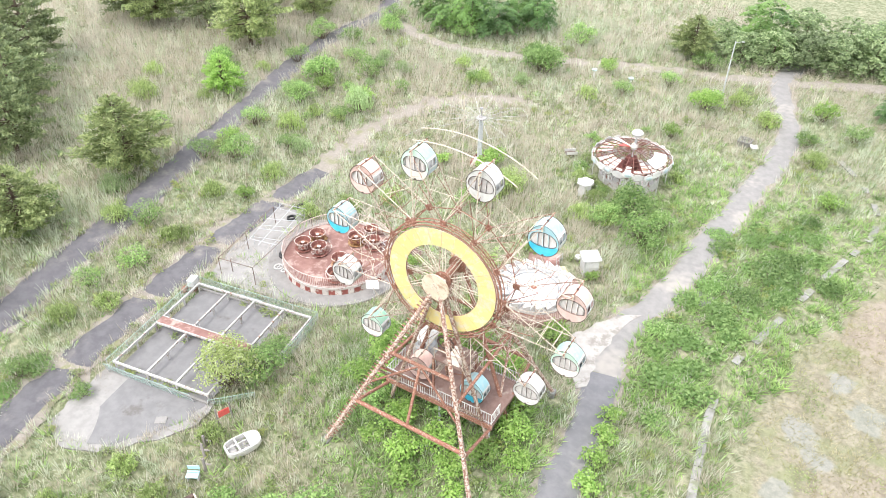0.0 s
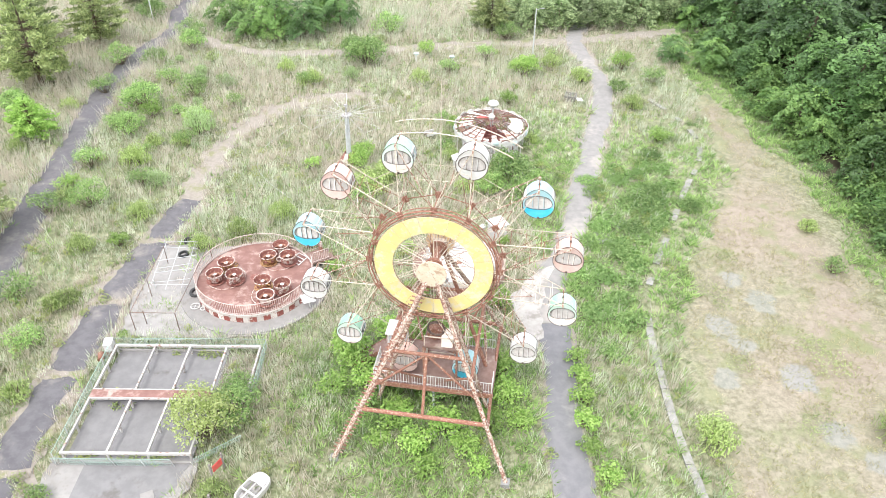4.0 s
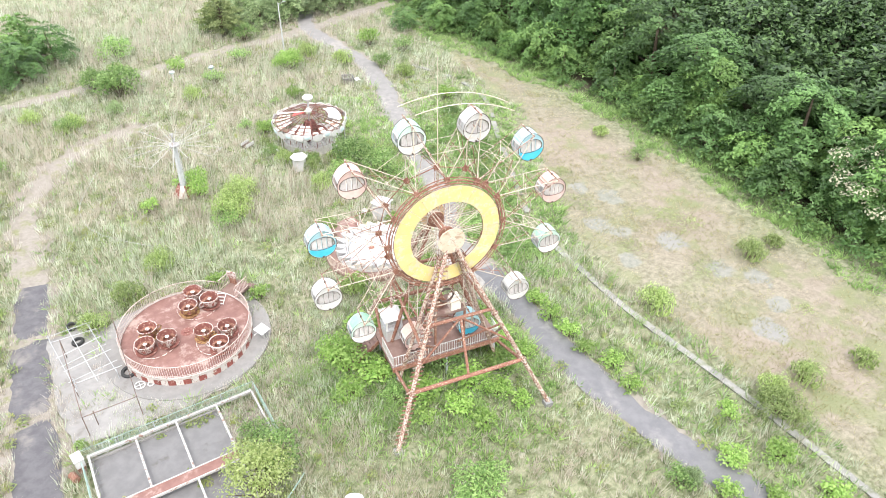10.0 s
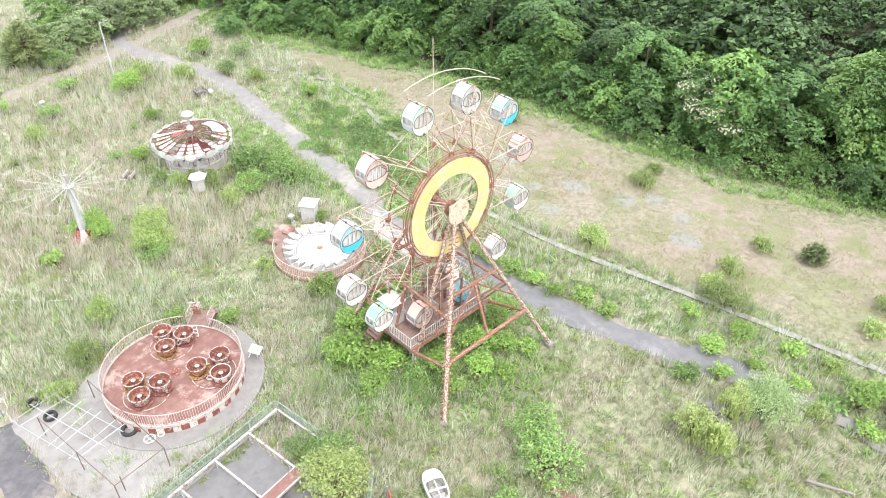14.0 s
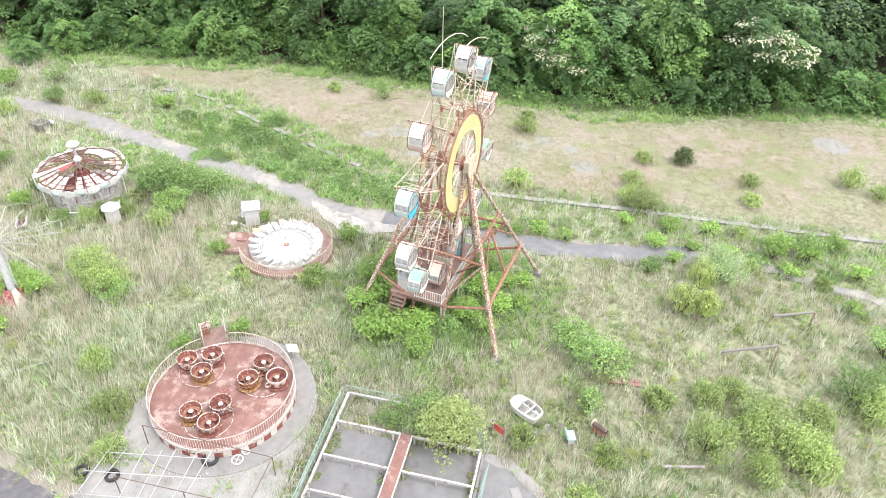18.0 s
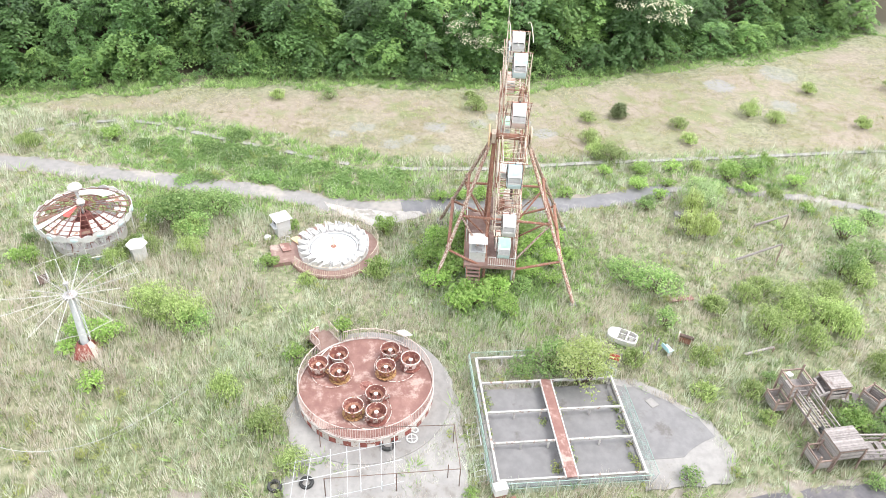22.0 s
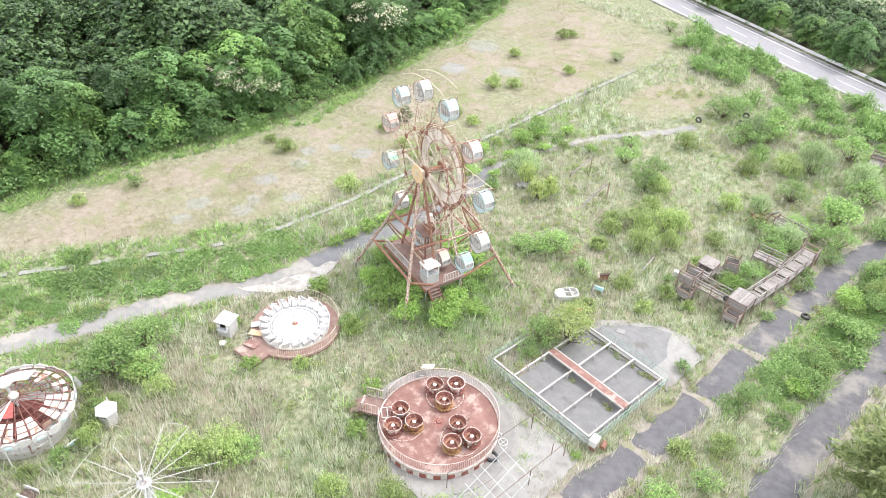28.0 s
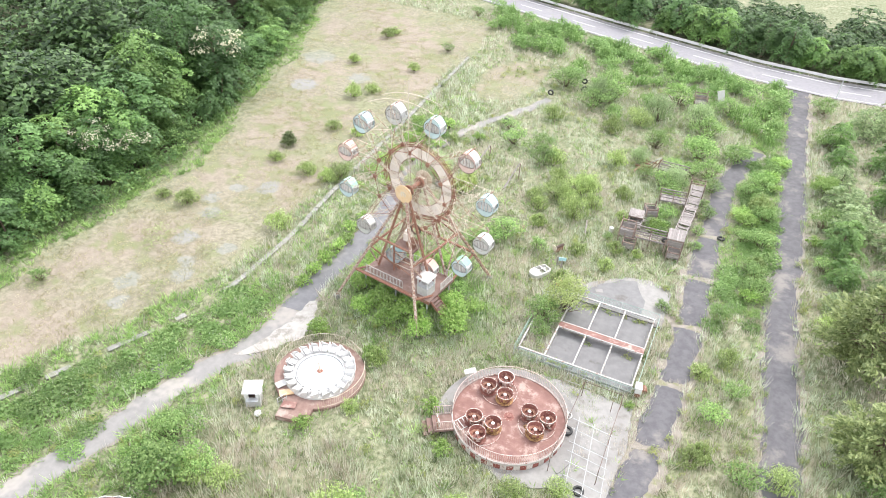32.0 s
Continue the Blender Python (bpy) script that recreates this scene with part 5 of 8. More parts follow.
part("mast", Geo().tube((0, 0, 2.0), (0.1, 0.1, 4.0), 0.1, 10), GREY_METAL, car)
part("mast_cap", Geo().lathe([(0.0, 3.45), (0.2, 3.35), (0.34, 3.12), (0.34, 3.06), (0.0, 3.06)], 20), WHITE_PANEL, car, "white conical cap")
part("finial_ball", Geo().lathe([(0.0, 4.05), (0.3, 4.12), (0.5, 4.3), (0.54, 4.45), (0.42, 4.62), (0.2, 4.7), (0.0, 4.72)], 16), WHITE_CLEAN, car, "white rounded finial cap", m=pose(0.12, 0.1, 0))
NR = 24
RIB_RED = mat("red_brown_rusty_ribs", (0.15, 0.055, 0.045), (0.22, 0.095, 0.075), 6, (0.42, 0.34, 0.3), 5, 0.6, 0.68, rough=0.85)


def roof_z(r):
    return RZ + (2.95 - RZ) * (1 - r / RR) ** 1.1


for i in range(NR):
    a = radians(i * 15)
    part("roof_rib", Geo().tube((0.3 * math.cos(a), 0.3 * math.sin(a), roof_z(0.3)), (RR * math.cos(a), RR * math.sin(a), RZ), 0.03, 6), RIB_RED, car)
for r in (1.35, 1.85, 2.35, 2.85, 3.3, RR):
    part("roof_hoop", Geo().sweep([(r * math.cos(radians(t)), r * math.sin(radians(t)), roof_z(r)) for t in range(0, 360, 6)], 0.026, 5, True), RIB_RED, car)
crng = random.Random(5)


def wedge(r0, r1, d0, d1, lift, material, name, label=""):
    n = max(2, int((d1 - d0) / 7))
    vs, fs = [], []
    for i in range(n + 1):
        a = radians(d0 + (d1 - d0) * i / n)
        for r in (r0, r1):
            z = roof_z(r) + lift + crng.uniform(-0.015, 0.015)
            vs += [(r * math.cos(a), r * math.sin(a), z), (r * math.cos(a), r * math.sin(a), z - 0.02)]
    for i in range(n):
        k = 4 * i
        fs += [(k, k + 2, k + 6, k + 4), (k + 1, k + 5, k + 7, k + 3), (k, k + 4, k + 5, k + 1), (k + 2, k + 3, k + 7, k + 6)]
    fs += [(0, 1, 3, 2), (4 * n, 4 * n + 2, 4 * n + 3, 4 * n + 1)]
    return part(name, Geo().add(vs, fs), material, car, label)


# what is left of the pale boards between ribs and hoops
for i in range(24):
    for r0, r1, p in ((1.9, 3.27, 0.4), (2.4, 3.27, 0.5), (2.9, 3.27, 0.8)):
        if crng.random() < p:
            wedge(r0, r1 - crng.uniform(0, 0.12), i * 15 + 1.2, i * 15 + 13.8 - crng.uniform(0, 3), -0.07, CANVAS_BROWN if crng.random() < 0.22 else CANVAS_PALE, "canopy_board")
            break
for i in range(24):
    if crng.random() < 0.6:
        wedge(3.42, 3.57, i * 15 + 1, i * 15 + 14, 0.03, WHITE_PANEL if crng.random() < 0.7 else CANVAS_BROWN, "edge_board")
# torn sheet, a pale strip of board and a red panel left on the ribs
wedge(1.9, 3.1, -52, 10, 0.12, WHITE, "torn_sheet", "torn white sheet hanging over the ribs")
wedge(0.35, 3.45, 112, 122, 0.1, CANVAS_PALE, "loose_board", "pale loose board strip across the ribs")
wedge(0.5, 1.6, 122, 146, 0.08, SIGN_RED, "red_panel", "bright red panel")
fa = Geo()
n = 6
vs, fs = [], []
for r in (RR + 0.02, RR + 0.07):
    for i in range(n + 1):
        a = radians(15 * i / n)
        s = math.sin(math.pi * i / n)
        vs += [(r * math.cos(a), r * math.sin(a), RZ - 0.26 - 0.13 * s), (r * math.cos(a), r * math.sin(a), RZ + 0.1 + 0.16 * s ** 2)]
m2 = 2 * (n + 1)
for i in range(n):
    k = 2 * i
    fs += [(k + m2, k + m2 + 2, k + m2 + 3, k + m2 + 1), (k, k + 1, k + 3, k + 2), (k + 1, k + m2 + 1, k + m2 + 3, k + 3), (k, k + 2, k + m2 + 2, k + m2)]
fs += [(0, m2, m2 + 1, 1), (2 * n, 2 * n + 1, m2 + 2 * n + 1, m2 + 2 * n)]
fascia = fa.add(vs, fs).mesh("rim_panel", WHITE)
shield = Geo().ball((RR + 0.12, 0, RZ - 0.08), (0.05, 0.3, 0.2), 8).mesh("shield", AQUA_PALE)
for i in range(NR):
    p = part("rim_panel", fascia, None, car, "ornate white scalloped rim board", m=pose(0, 0, crng.uniform(-0.12, 0.05), crng.uniform(-1.5, 1.5), crng.uniform(-1.2, 1.2), i * 15 + crng.uniform(-0.8, 0.8)))
    if i % 2:
        part("shield", shield, None, p, m=pose(0, 0, 0, 0, 0, 7.5))
for i in range(12):
    a = radians(i * 30 + 8)
    part("pole", Geo().tube((2.7 * math.cos(a), 2.7 * math.sin(a), 0.4), (2.7 * math.cos(a), 2.7 * math.sin(a), roof_z(2.7)), 0.035, 6), RUST, car)
for i in range(8):
    a = radians(i * 45)
    part("column", Geo().tube((3.4 * math.cos(a), 3.4 * math.sin(a), -0.45), (3.4 * math.cos(a), 3.4 * math.sin(a), RZ - 0.2), 0.05, 8), WHITE, car)
horse_g = Geo().ball((0, 0, 0.75), (0.52, 0.2, 0.23), 10).ball((0.5, 0, 1.1), (0.2, 0.12, 0.36), 8).ball((0.68, 0, 1.4), (0.26, 0.1, 0.13), 8)
for lx, ly, fx in ((0.36, 0.12, 0.62), (0.36, -0.12, 0.5), (-0.36, 0.12, -0.6), (-0.36, -0.12, -0.5)):
    horse_g.tube((lx, ly, 0.65), (fx, ly, 0.12), 0.08, 6, 0.05)
horse_g.tube((-0.48, 0, 0.85), (-0.75, 0, 0.45), 0.07, 6, 0.03)
horse_me = horse_g.mesh("carousel_horse", WHITE)
for i in range(12):
    a = i * 30 + 8
    ob = new("carousel_horse", horse_me)
    ob.matrix_basis = pose(KX, KY, 0, 0, 0, 12) @ pose(2.75 * math.cos(radians(a)), 2.75 * math.sin(radians(a)), 0.5, 0, 0, a + 90)
    tagged(ob, "small weathered white carousel horse on a pole", "carousel horse", "carousel horses")
for i in range(3):
    a = radians([205, 235, 290][i])
    fl = thing("rim_fragment", KX + 4.3 * math.cos(a), KY + 4.3 * math.sin(a), 0.25, math.degrees(a) + 80, "fallen piece of ornate white rim board leaning on the carousel", "panel", "fallen rim boards")
    part("board", Geo().box((0, 0, 0.3), (1.1, 0.06, 0.62), 0, Euler((0.5, 0, 0)).to_matrix()), WHITE, fl)
    part("shield", Geo().ball((0, -0.05, 0.3), (0.25, 0.06, 0.18), 8), SKY_PAINT, fl)

# ---- chair swing without its chairs ----
QX, QY = -20.1, 57.7
sw = thing("swing_ride", QX, QY, 0, 0, "bare swing ride with white spoke arms on a grey pillar", "swing ride")
part("pillar", Geo().tube((0, 0, 0), (0.08, -0.12, 4.95), 0.25, 16, 0.2), GREY_METAL, sw, "grey steel pillar")
for i in range(22):
    z = 1.0 + 0.17 * i
    part("rung", Geo().beam((-0.02, -0.42, z), (0.26, -0.42, z), 0.03, 0.03), GREY_METAL, sw)
for x in (-0.04, 0.28):
    part("ladder_rail", Geo().tube((x, -0.3, 0.9), (x + 0.05, -0.42, 4.8), 0.02, 5), GREY_METAL, sw)
HZ, TZ = 5.0, 5.95
HEAD_GREY = mat("dull_grey_head_steel", (0.27, 0.265, 0.27), (0.36, 0.35, 0.35), 6, (0.2, 0.13, 0.1), 4, 0.55, 0.65, rough=0.7)
part("head", Geo().lathe([(0.0, 5.2), (0.16, 5.18), (0.24, 5.06), (0.44, 5.02), (0.44, 4.86), (0.0, 4.8)], 20, (0.08, -0.12, 0)), HEAD_GREY, sw)
part("top_mast", Geo().tube((0.08, -0.12, 5.1), (0.08, -0.12, TZ), 0.07, 8).lathe([(0.0, TZ + 0.1), (0.16, TZ + 0.05), (0.16, TZ - 0.08), (0.0, TZ - 0.12)], 12, (0.08, -0.12, 0)), HEAD_GREY, sw)
srng = random.Random(2)
tips = []
ARM_WHITE = mat("faded_white_arm_paint", (0.48, 0.47, 0.45), (0.41, 0.4, 0.38), 6, (0.3, 0.22, 0.18), 4, 0.6, 0.68, rough=0.6)
for i in range(16):
    a = radians(i * 22.5 + 6)
    R = 4.3
    dz = srng.uniform(-0.12, 0.1) - (0.5 if i in (3, 11) else 0)
    tip = (0.08 + R * math.cos(a), -0.12 + R * math.sin(a), HZ + 0.1 + dz)
    tips.append(tip)
    end = tip if i % 3 else tuple(Vector((0.08, -0.12, HZ)).lerp(Vector(tip), srng.uniform(0.6, 0.85)))
    arm = part("arm", Geo().tube((0.08 + 0.3 * math.cos(a), -0.12 + 0.3 * math.sin(a), HZ), end, 0.031, 6, 0.024), ARM_WHITE, sw)
    part("stay", Geo().tube((0.08, -0.12, TZ), tuple(Vector((0.08, -0.12, HZ)).lerp(Vector(tip), 0.95 if i % 3 else 0.55)), 0.01, 4), ARM_WHITE, arm)
for i in range(16):
    if i not in (0, 1, 4, 8, 9, 13):
        continue
    p, q = Vector(tips[i]), Vector(tips[(i + 1) % 16])
    mid = (p + q) / 2 * 1.015 + Vector((0, 0, 0.03 + srng.uniform(-0.08, 0.04)))
    part("rim_pipe", Geo().sweep([p, p.lerp(mid, 0.5), mid, q.lerp(mid, 0.5), q], 0.02, 5), ARM_WHITE, sw)
for i in range(8):
    a0, a1 = radians(i * 45), radians(i * 45 + 44)
    g = Geo()
    top = [(0.42 * math.cos(a), 0.42 * math.sin(a), 1.0) for a in (a0, a1)]
    low = [(1.0 * math.cos(a), 1.0 * math.sin(a), 0.0) for a in (a0, a1)]
    g.add([low[0], low[1], top[1], top[0], (low[0][0] * 0.95, low[0][1] * 0.95, 0), (low[1][0] * 0.95, low[1][1] * 0.95, 0), (top[1][0] * 0.9, top[1][1] * 0.9, 0.97), (top[0][0] * 0.9, top[0][1] * 0.9, 0.97)], [(0, 1, 2, 3), (7, 6, 5, 4), (0, 4, 5, 1), (1, 5, 6, 2), (2, 6, 7, 3), (3, 7, 4, 0)])
    part("base_panel", g, WHITE_PANEL if i % 4 == 1 else RED_PANEL, sw)

# ---- court of shallow basins ----
court = thing("basin_court", 0, 0, 0, 0, "concrete court with raised white beams and a red walkway", "court")
part("court_floor", Geo().box((-29.0, 27.2, 0.03), (7.4, 9.0, 0.1)), CONCRETE_DARK, court)
part("court_floor", Geo().box((-24.2, 29.4, 0.0), (2.4, 4.5, 0.08)), DIRT, court, "earth and weeds in the end basin")
XL = [-32.7, -30.1, -27.75, -25.3]
BEAM_Z = 0.72
for x in XL:
    part("beam", Geo().box((x, 24.9, BEAM_Z), (0.12, 3.96, 0.15)), WALL_WORN, court, "raised beam with dull flaking white paint")
    part("beam", Geo().box((x, 29.62, BEAM_Z), (0.12, 3.82, 0.15)), WALL_WORN, court, "raised beam with dull flaking white paint")
for y in (22.85, 31.6):
    part("beam", Geo().box((-29.0, y, BEAM_Z), (7.6, 0.13, 0.16)), WALL_WORN, court, "raised beam with dull flaking white paint")
part("beam", Geo().box((-24.15, 31.6, BEAM_Z), (2.2, 0.17, 0.16)), WALL_WORN, court)
part("beam", Geo().box((-23.05, 29.6, BEAM_Z), (0.12, 3.8, 0.15)), WALL_WORN, court)
post_me = Geo().box((0, 0, 0.31), (0.11, 0.11, 0.68)).mesh("court_post", WALL_WORN, False)
for x in XL + [-23.05]:
    for y in (22.9, 24.9, 26.8, 28.1, 29.8, 31.5):
        if x > -24 and y < 27.5:
            continue
        part("court_post", post_me, None, court, m=pose(x, y, 0))
part("kerb", Geo().box((-29.0, 31.75, 0.1), (7.6, 0.14, 0.24)), CONCRETE_PALE, court, "low concrete kerb along the court")
part("kerb", Geo().box((-29.0, 22.7, 0.1), (7.6, 0.14, 0.24)), CONCRETE_PALE, court, "low concrete kerb along the court")
walk_way = part("walkway", Geo().box((-29.0, 27.3, 0.76), (7.5, 0.62, 0.08)), RED_DECK, court, "narrow faded red walkway")
for dy in (-0.36, 0.36):
    part("walkway_edge", Geo().box((-29.0, 27.3 + dy, 0.74), (7.5, 0.08, 0.15)), WALL_WORN, walk_way)


def mesh_fence(name, p, q, h, label, lean=(0, 0)):
    """Posts, rails and a woven net of thin wires."""
    p, q = Vector(p), Vector(q)
    L = (q - p).length
    ob = thing(name, label=label, category="fence")
    n = max(1, round(L / 1.9))
    off = Vector((lean[0], lean[1], 0))
    for i in range(n + 1):
        c = p.lerp(q, i / n)
        part("post", Geo().tube(c, c + off + Vector((0, 0, h)), 0.028, 6), GREY_METAL, ob)
    g = Geo()
    k = int(L / 0.16)
    for i in range(k):
        a = p.lerp(q, i / k) + Vector((0, 0, 0.05))
        for s in (-1, 1):
            e = i + s * int(h / 0.16)
            if 0 <= e <= k:
                b = p.lerp(q, e / k) + off + Vector((0, 0, h))
                g.tube(a, b, 0.0055, 3)
    part("net", g, NET_GREEN, ob, "faded green wire net")
    part("top_rail", Geo().tube(p + off + Vector((0, 0, h)), q + off + Vector((0, 0, h)), 0.022, 5).tube(p + off * 0.5 + Vector((0, 0, h * 0.5)), q + off * 0.5 + Vector((0, 0, h * 0.5)), 0.014, 4), NET_GREEN, ob)
    return ob


mesh_fence("mesh_fence", (-33.05, 32.0, 0), (-22.8, 32.05, 0), 1.0, "low faded green wire mesh fence along the court")
mesh_fence("mesh_fence", (-33.1, 22.6, 0), (-33.1, 31.9, 0), 1.0, "low faded green wire mesh fence beside the lane")
mesh_fence("mesh_fence", (-33.0, 22.5, 0), (-26.2, 22.5, 0), 1.0, "low faded green wire mesh fence at the apron", (0, -0.25))
mesh_fence("mesh_fence", (-22.75, 31.9, 0), (-22.75, 27.6, 0), 1.0, "low faded green wire mesh fence at the end of the court")
mesh_fence("mesh_fence", (-25.2, 22.6, 0), (-22.9, 24.3, 0), 0.9, "sagging green wire net behind the shrub", (0.3, -0.2))
for x0, x1, y in ((-32.3, -30.4, 32.1), (-29.8, -27.6, 32.15)):
    ob = thing("steel_ladder_rack", label="low rusty steel rack lying beside the court wall", category="rack", group="racks by the court")
    g = Geo().tube((x0, y, 0.3), (x1, y, 0.3), 0.03).tube((x0, y + 0.7, 0.12), (x1, y + 0.7, 0.12), 0.03)
    part("rack_rail", g, GREY_METAL, ob)
    for i in range(6):
        x = x0 + (x1 - x0) * i / 5
        part("rack_bar", Geo().tube((x, y, 0.3), (x, y + 0.7, 0.12), 0.02), GREY_METAL, ob)
tip_box = thing("sign_box", -33.25, 31.6, 0, 10, "white sign box on a rusty red stand beside the lane", "sign box")
part("box", Geo().box((0, 0, 0.75), (0.5, 0.75, 0.55)), WHITE_CLEAN, tip_box)
part("lid", Geo().box((0, 0, 1.04), (0.56, 0.8, 0.05)), WHITE, tip_box)
part("stand", Geo().box((0, 0, 0.24), (0.45, 0.6, 0.48)), RUST, tip_box)
solid("red_drum", Geo().tube((0, -0.3, 0.22), (0, 0.3, 0.22), 0.22, 12), RUST, "rusty red drum lying beside the lane", "drum", m=pose(-33.7, 31.0, 0, 0, 0, 20))
solid("floor_plate", Geo().box((0, 0, 0), (0.7, 0.55, 0.04)), CONCRETE_PALE, "pale square cover plate lying on the apron", "plate", m=pose(-27.1, 20.5, 0.095, 0, 0, 25))

# ---- bare pipe frames beside the teacups ----
def pipe_frame(pts, name, label, posts, top=None, r=0.03, material=DARK_PIPE):
    ob = thing(name, label=label, category="pipe frame")
    for p in posts:
        part("post", Geo().tube((p[0], p[1], 0), p, r, 6), material, ob)
    for a, b in pts:
        part("pipe", Geo().tube(a, b, r * 0.85, 5), material, ob)
    return ob


H1 = 1.7
A, B_, C, D_ = (-29.3, 33.8, H1), (-32.4, 33.8, H1), (-32.5, 41.4, H1), (-29.1, 41.8, H1)
pipe_frame([(A, B_), (B_, C), (A, D_)], "pipe_gantry", "tall thin dark steel pipe frame over the paving", [A, B_, C, D_, (-32.45, 37.4, H1), (-31.8, 34.4, 1.3)])
rack = thing("pipe_rack", label="leaning white pipe grid like a rack of bars", category="pipe rack")
rk = random.Random(12)
for i in range(7):
    y = 37.4 + 0.98 * i
    z = 1.25 - 0.06 * i
    part("bar", Geo().tube((-29.5 - 0.15 * i, y + rk.uniform(-0.2, 0.2), z + rk.uniform(-0.1, 0.1)), (-32.6 - 0.12 * i, y + rk.uniform(-0.3, 0.3), z - rk.uniform(0.1, 0.6)), 0.024, 5), GREY_METAL, rack)
for x, z in ((-29.9, 1.24), (-31.1, 1.1), (-32.4, 0.85)):
    part("cross_bar", Geo().tube((x, 37.0, z), (x - 0.9, 43.8, z - 0.42), 0.024, 5), GREY_METAL, rack)
for x, y in ((-29.9, 37.6), (-32.4, 38.2), (-30.6, 43.0), (-33.2, 43.2)):
    part("post", Geo().tube((x, y, 0), (x, y, 0.95), 0.024, 5), GREY_METAL, rack)


def tyre(x, y, z, rz=0, tilt=0, r=0.42, label="old black rubber tyre lying on the ground"):
    ob = thing("tyre", label=label, category="tyre", group="old tyres")
    ob.matrix_basis = pose(x, y, z + float(height(x, y)), tilt, 0, rz)
    part("tread", Geo().lathe([(r * 0.6, -0.1), (r * 0.72, -0.12), (r * 0.95, -0.1), (r, 0), (r * 0.95, 0.1), (r * 0.72, 0.12), (r * 0.6, 0.1), (r * 0.64, 0.0), (r * 0.6, -0.1)], 24), RUBBER, ob)
    return ob


tyre(-29.25, 37.8, 0.17, 0, 8, 0.5)
for p in ((-31.7, 44.3, 0.14, 20, 6), (-31.6, 42.5, 0.14, 70, -5), (-7.2, -6.6, 0.8, 30, 80), (-9.7, -17.4, 0.9, 0, 82), (-13.5, -20.6, 0.9, 60, 80), (-12.9, -23.2, 0.9, 20, 80), (-36.3, 6.5, 0.17, 0, 5)):
    tyre(*p)
ring_scrap = thing("wheel_rim", -28.9, 36.3, 0.08, 0, "two white metal wheel hoops lying on the paving", "wheel rim")
part("hoop", Geo().sweep([(0.32 * math.cos(radians(a)), 0.32 * math.sin(radians(a)), 0.05) for a in range(0, 360, 20)], 0.05, 6, True), WHITE, ring_scrap)
part("spoke", Geo().tube((-0.3, 0, 0.05), (0.3, 0, 0.05), 0.03).tube((0, -0.3, 0.05), (0, 0.3, 0.05), 0.03), WHITE, ring_scrap)
part("small_hoop", Geo().sweep([(0.62 + 0.18 * math.cos(radians(a)), -0.25 + 0.18 * math.sin(radians(a)), 0.05) for a in range(0, 360, 30)], 0.04, 6, True), WHITE, ring_scrap)
tip = thing("tipped_board", -20.6, 36.3, 0, 35, "white board on a bent stand leaning by the railing", "board")
part("board", Geo().box((0, 0, 1.0), (0.95, 0.75, 0.05), 0, Euler((0.35, 0.2, 0)).to_matrix()), WHITE_CLEAN, tip)
part("stand", Geo().tube((0.1, 0, 0), (0, 0, 1.0), 0.05, 6).tube((-0.4, 0.4, 0.6), (0.5, 0.5, 0.35), 0.04, 5), WHITE, tip)

# ---- wreck of a white car body, and scrap ----
cart = thing("fairground_car", -21.25, 20.75, 0.05, 58, "white fibreglass fairground car body without its seats", "ride car")
n = 28
def hull(sx, sy):
    out = []
    for i in range(n):
        a = 2 * math.pi * i / n
        c, s = math.cos(a), math.sin(a)
        x = (abs(c) ** 0.6) * (1 if c > 0 else -1) * sx
        if c < 0:
            x = max(x, -sx * 0.92)
        out.append((x, (abs(s) ** 0.7) * (1 if s > 0 else -1) * sy))
    return out


rings = [(hull(1.15, 0.62), 0.0), (hull(1.3, 0.74), 0.3), (hull(1.28, 0.72), 0.62), (hull(1.16, 0.62), 0.66), (hull(1.1, 0.56), 0.3), (hull(1.0, 0.5), 0.18)]
vs = [(x, y, z) for pts, z in rings for x, y in pts]
fs = [(k * n + i, k * n + (i + 1) % n, (k + 1) * n + (i + 1) % n, (k + 1) * n + i) for k in range(len(rings) - 1) for i in range(n)]
fs.append(tuple(range(5 * n, 6 * n)))
cart.scale = (0.86, 0.86, 0.86)
part("hull", Geo().add(vs, fs), WHITE, cart)
part("inner_lining", Geo().lathe([(0.0, 0.2), (0.42, 0.2), (0.5, 0.5)], 20), SEAT_GREY, cart, m=pose(-0.2, 0, 0) @ Matrix.Diagonal((1.9, 1.0, 1.0, 1.0)))
part("bonnet", Geo().add([(0.35, -0.6, 0.68), (1.1, -0.45, 0.66), (1.26, 0, 0.66), (1.1, 0.45, 0.66), (0.35, 0.6, 0.68), (0.35, 0, 0.85), (0.8, 0, 0.8)], [(0, 1, 6, 5), (1, 2, 6), (2, 3, 6), (3, 4, 5, 6)]), WHITE_CLEAN, cart)
part("cross_bar", Geo().beam((-0.35, -0.62, 0.68), (-0.35, 0.62, 0.68), 0.12, 0.06).beam((-1.1, 0, 0.66), (0.35, 0, 0.7), 0.08, 0.06), WHITE, cart)
part("inner_seat", Geo().box((-0.75, 0, 0.3), (0.45, 0.9, 0.25)), SEAT_GREY, cart)
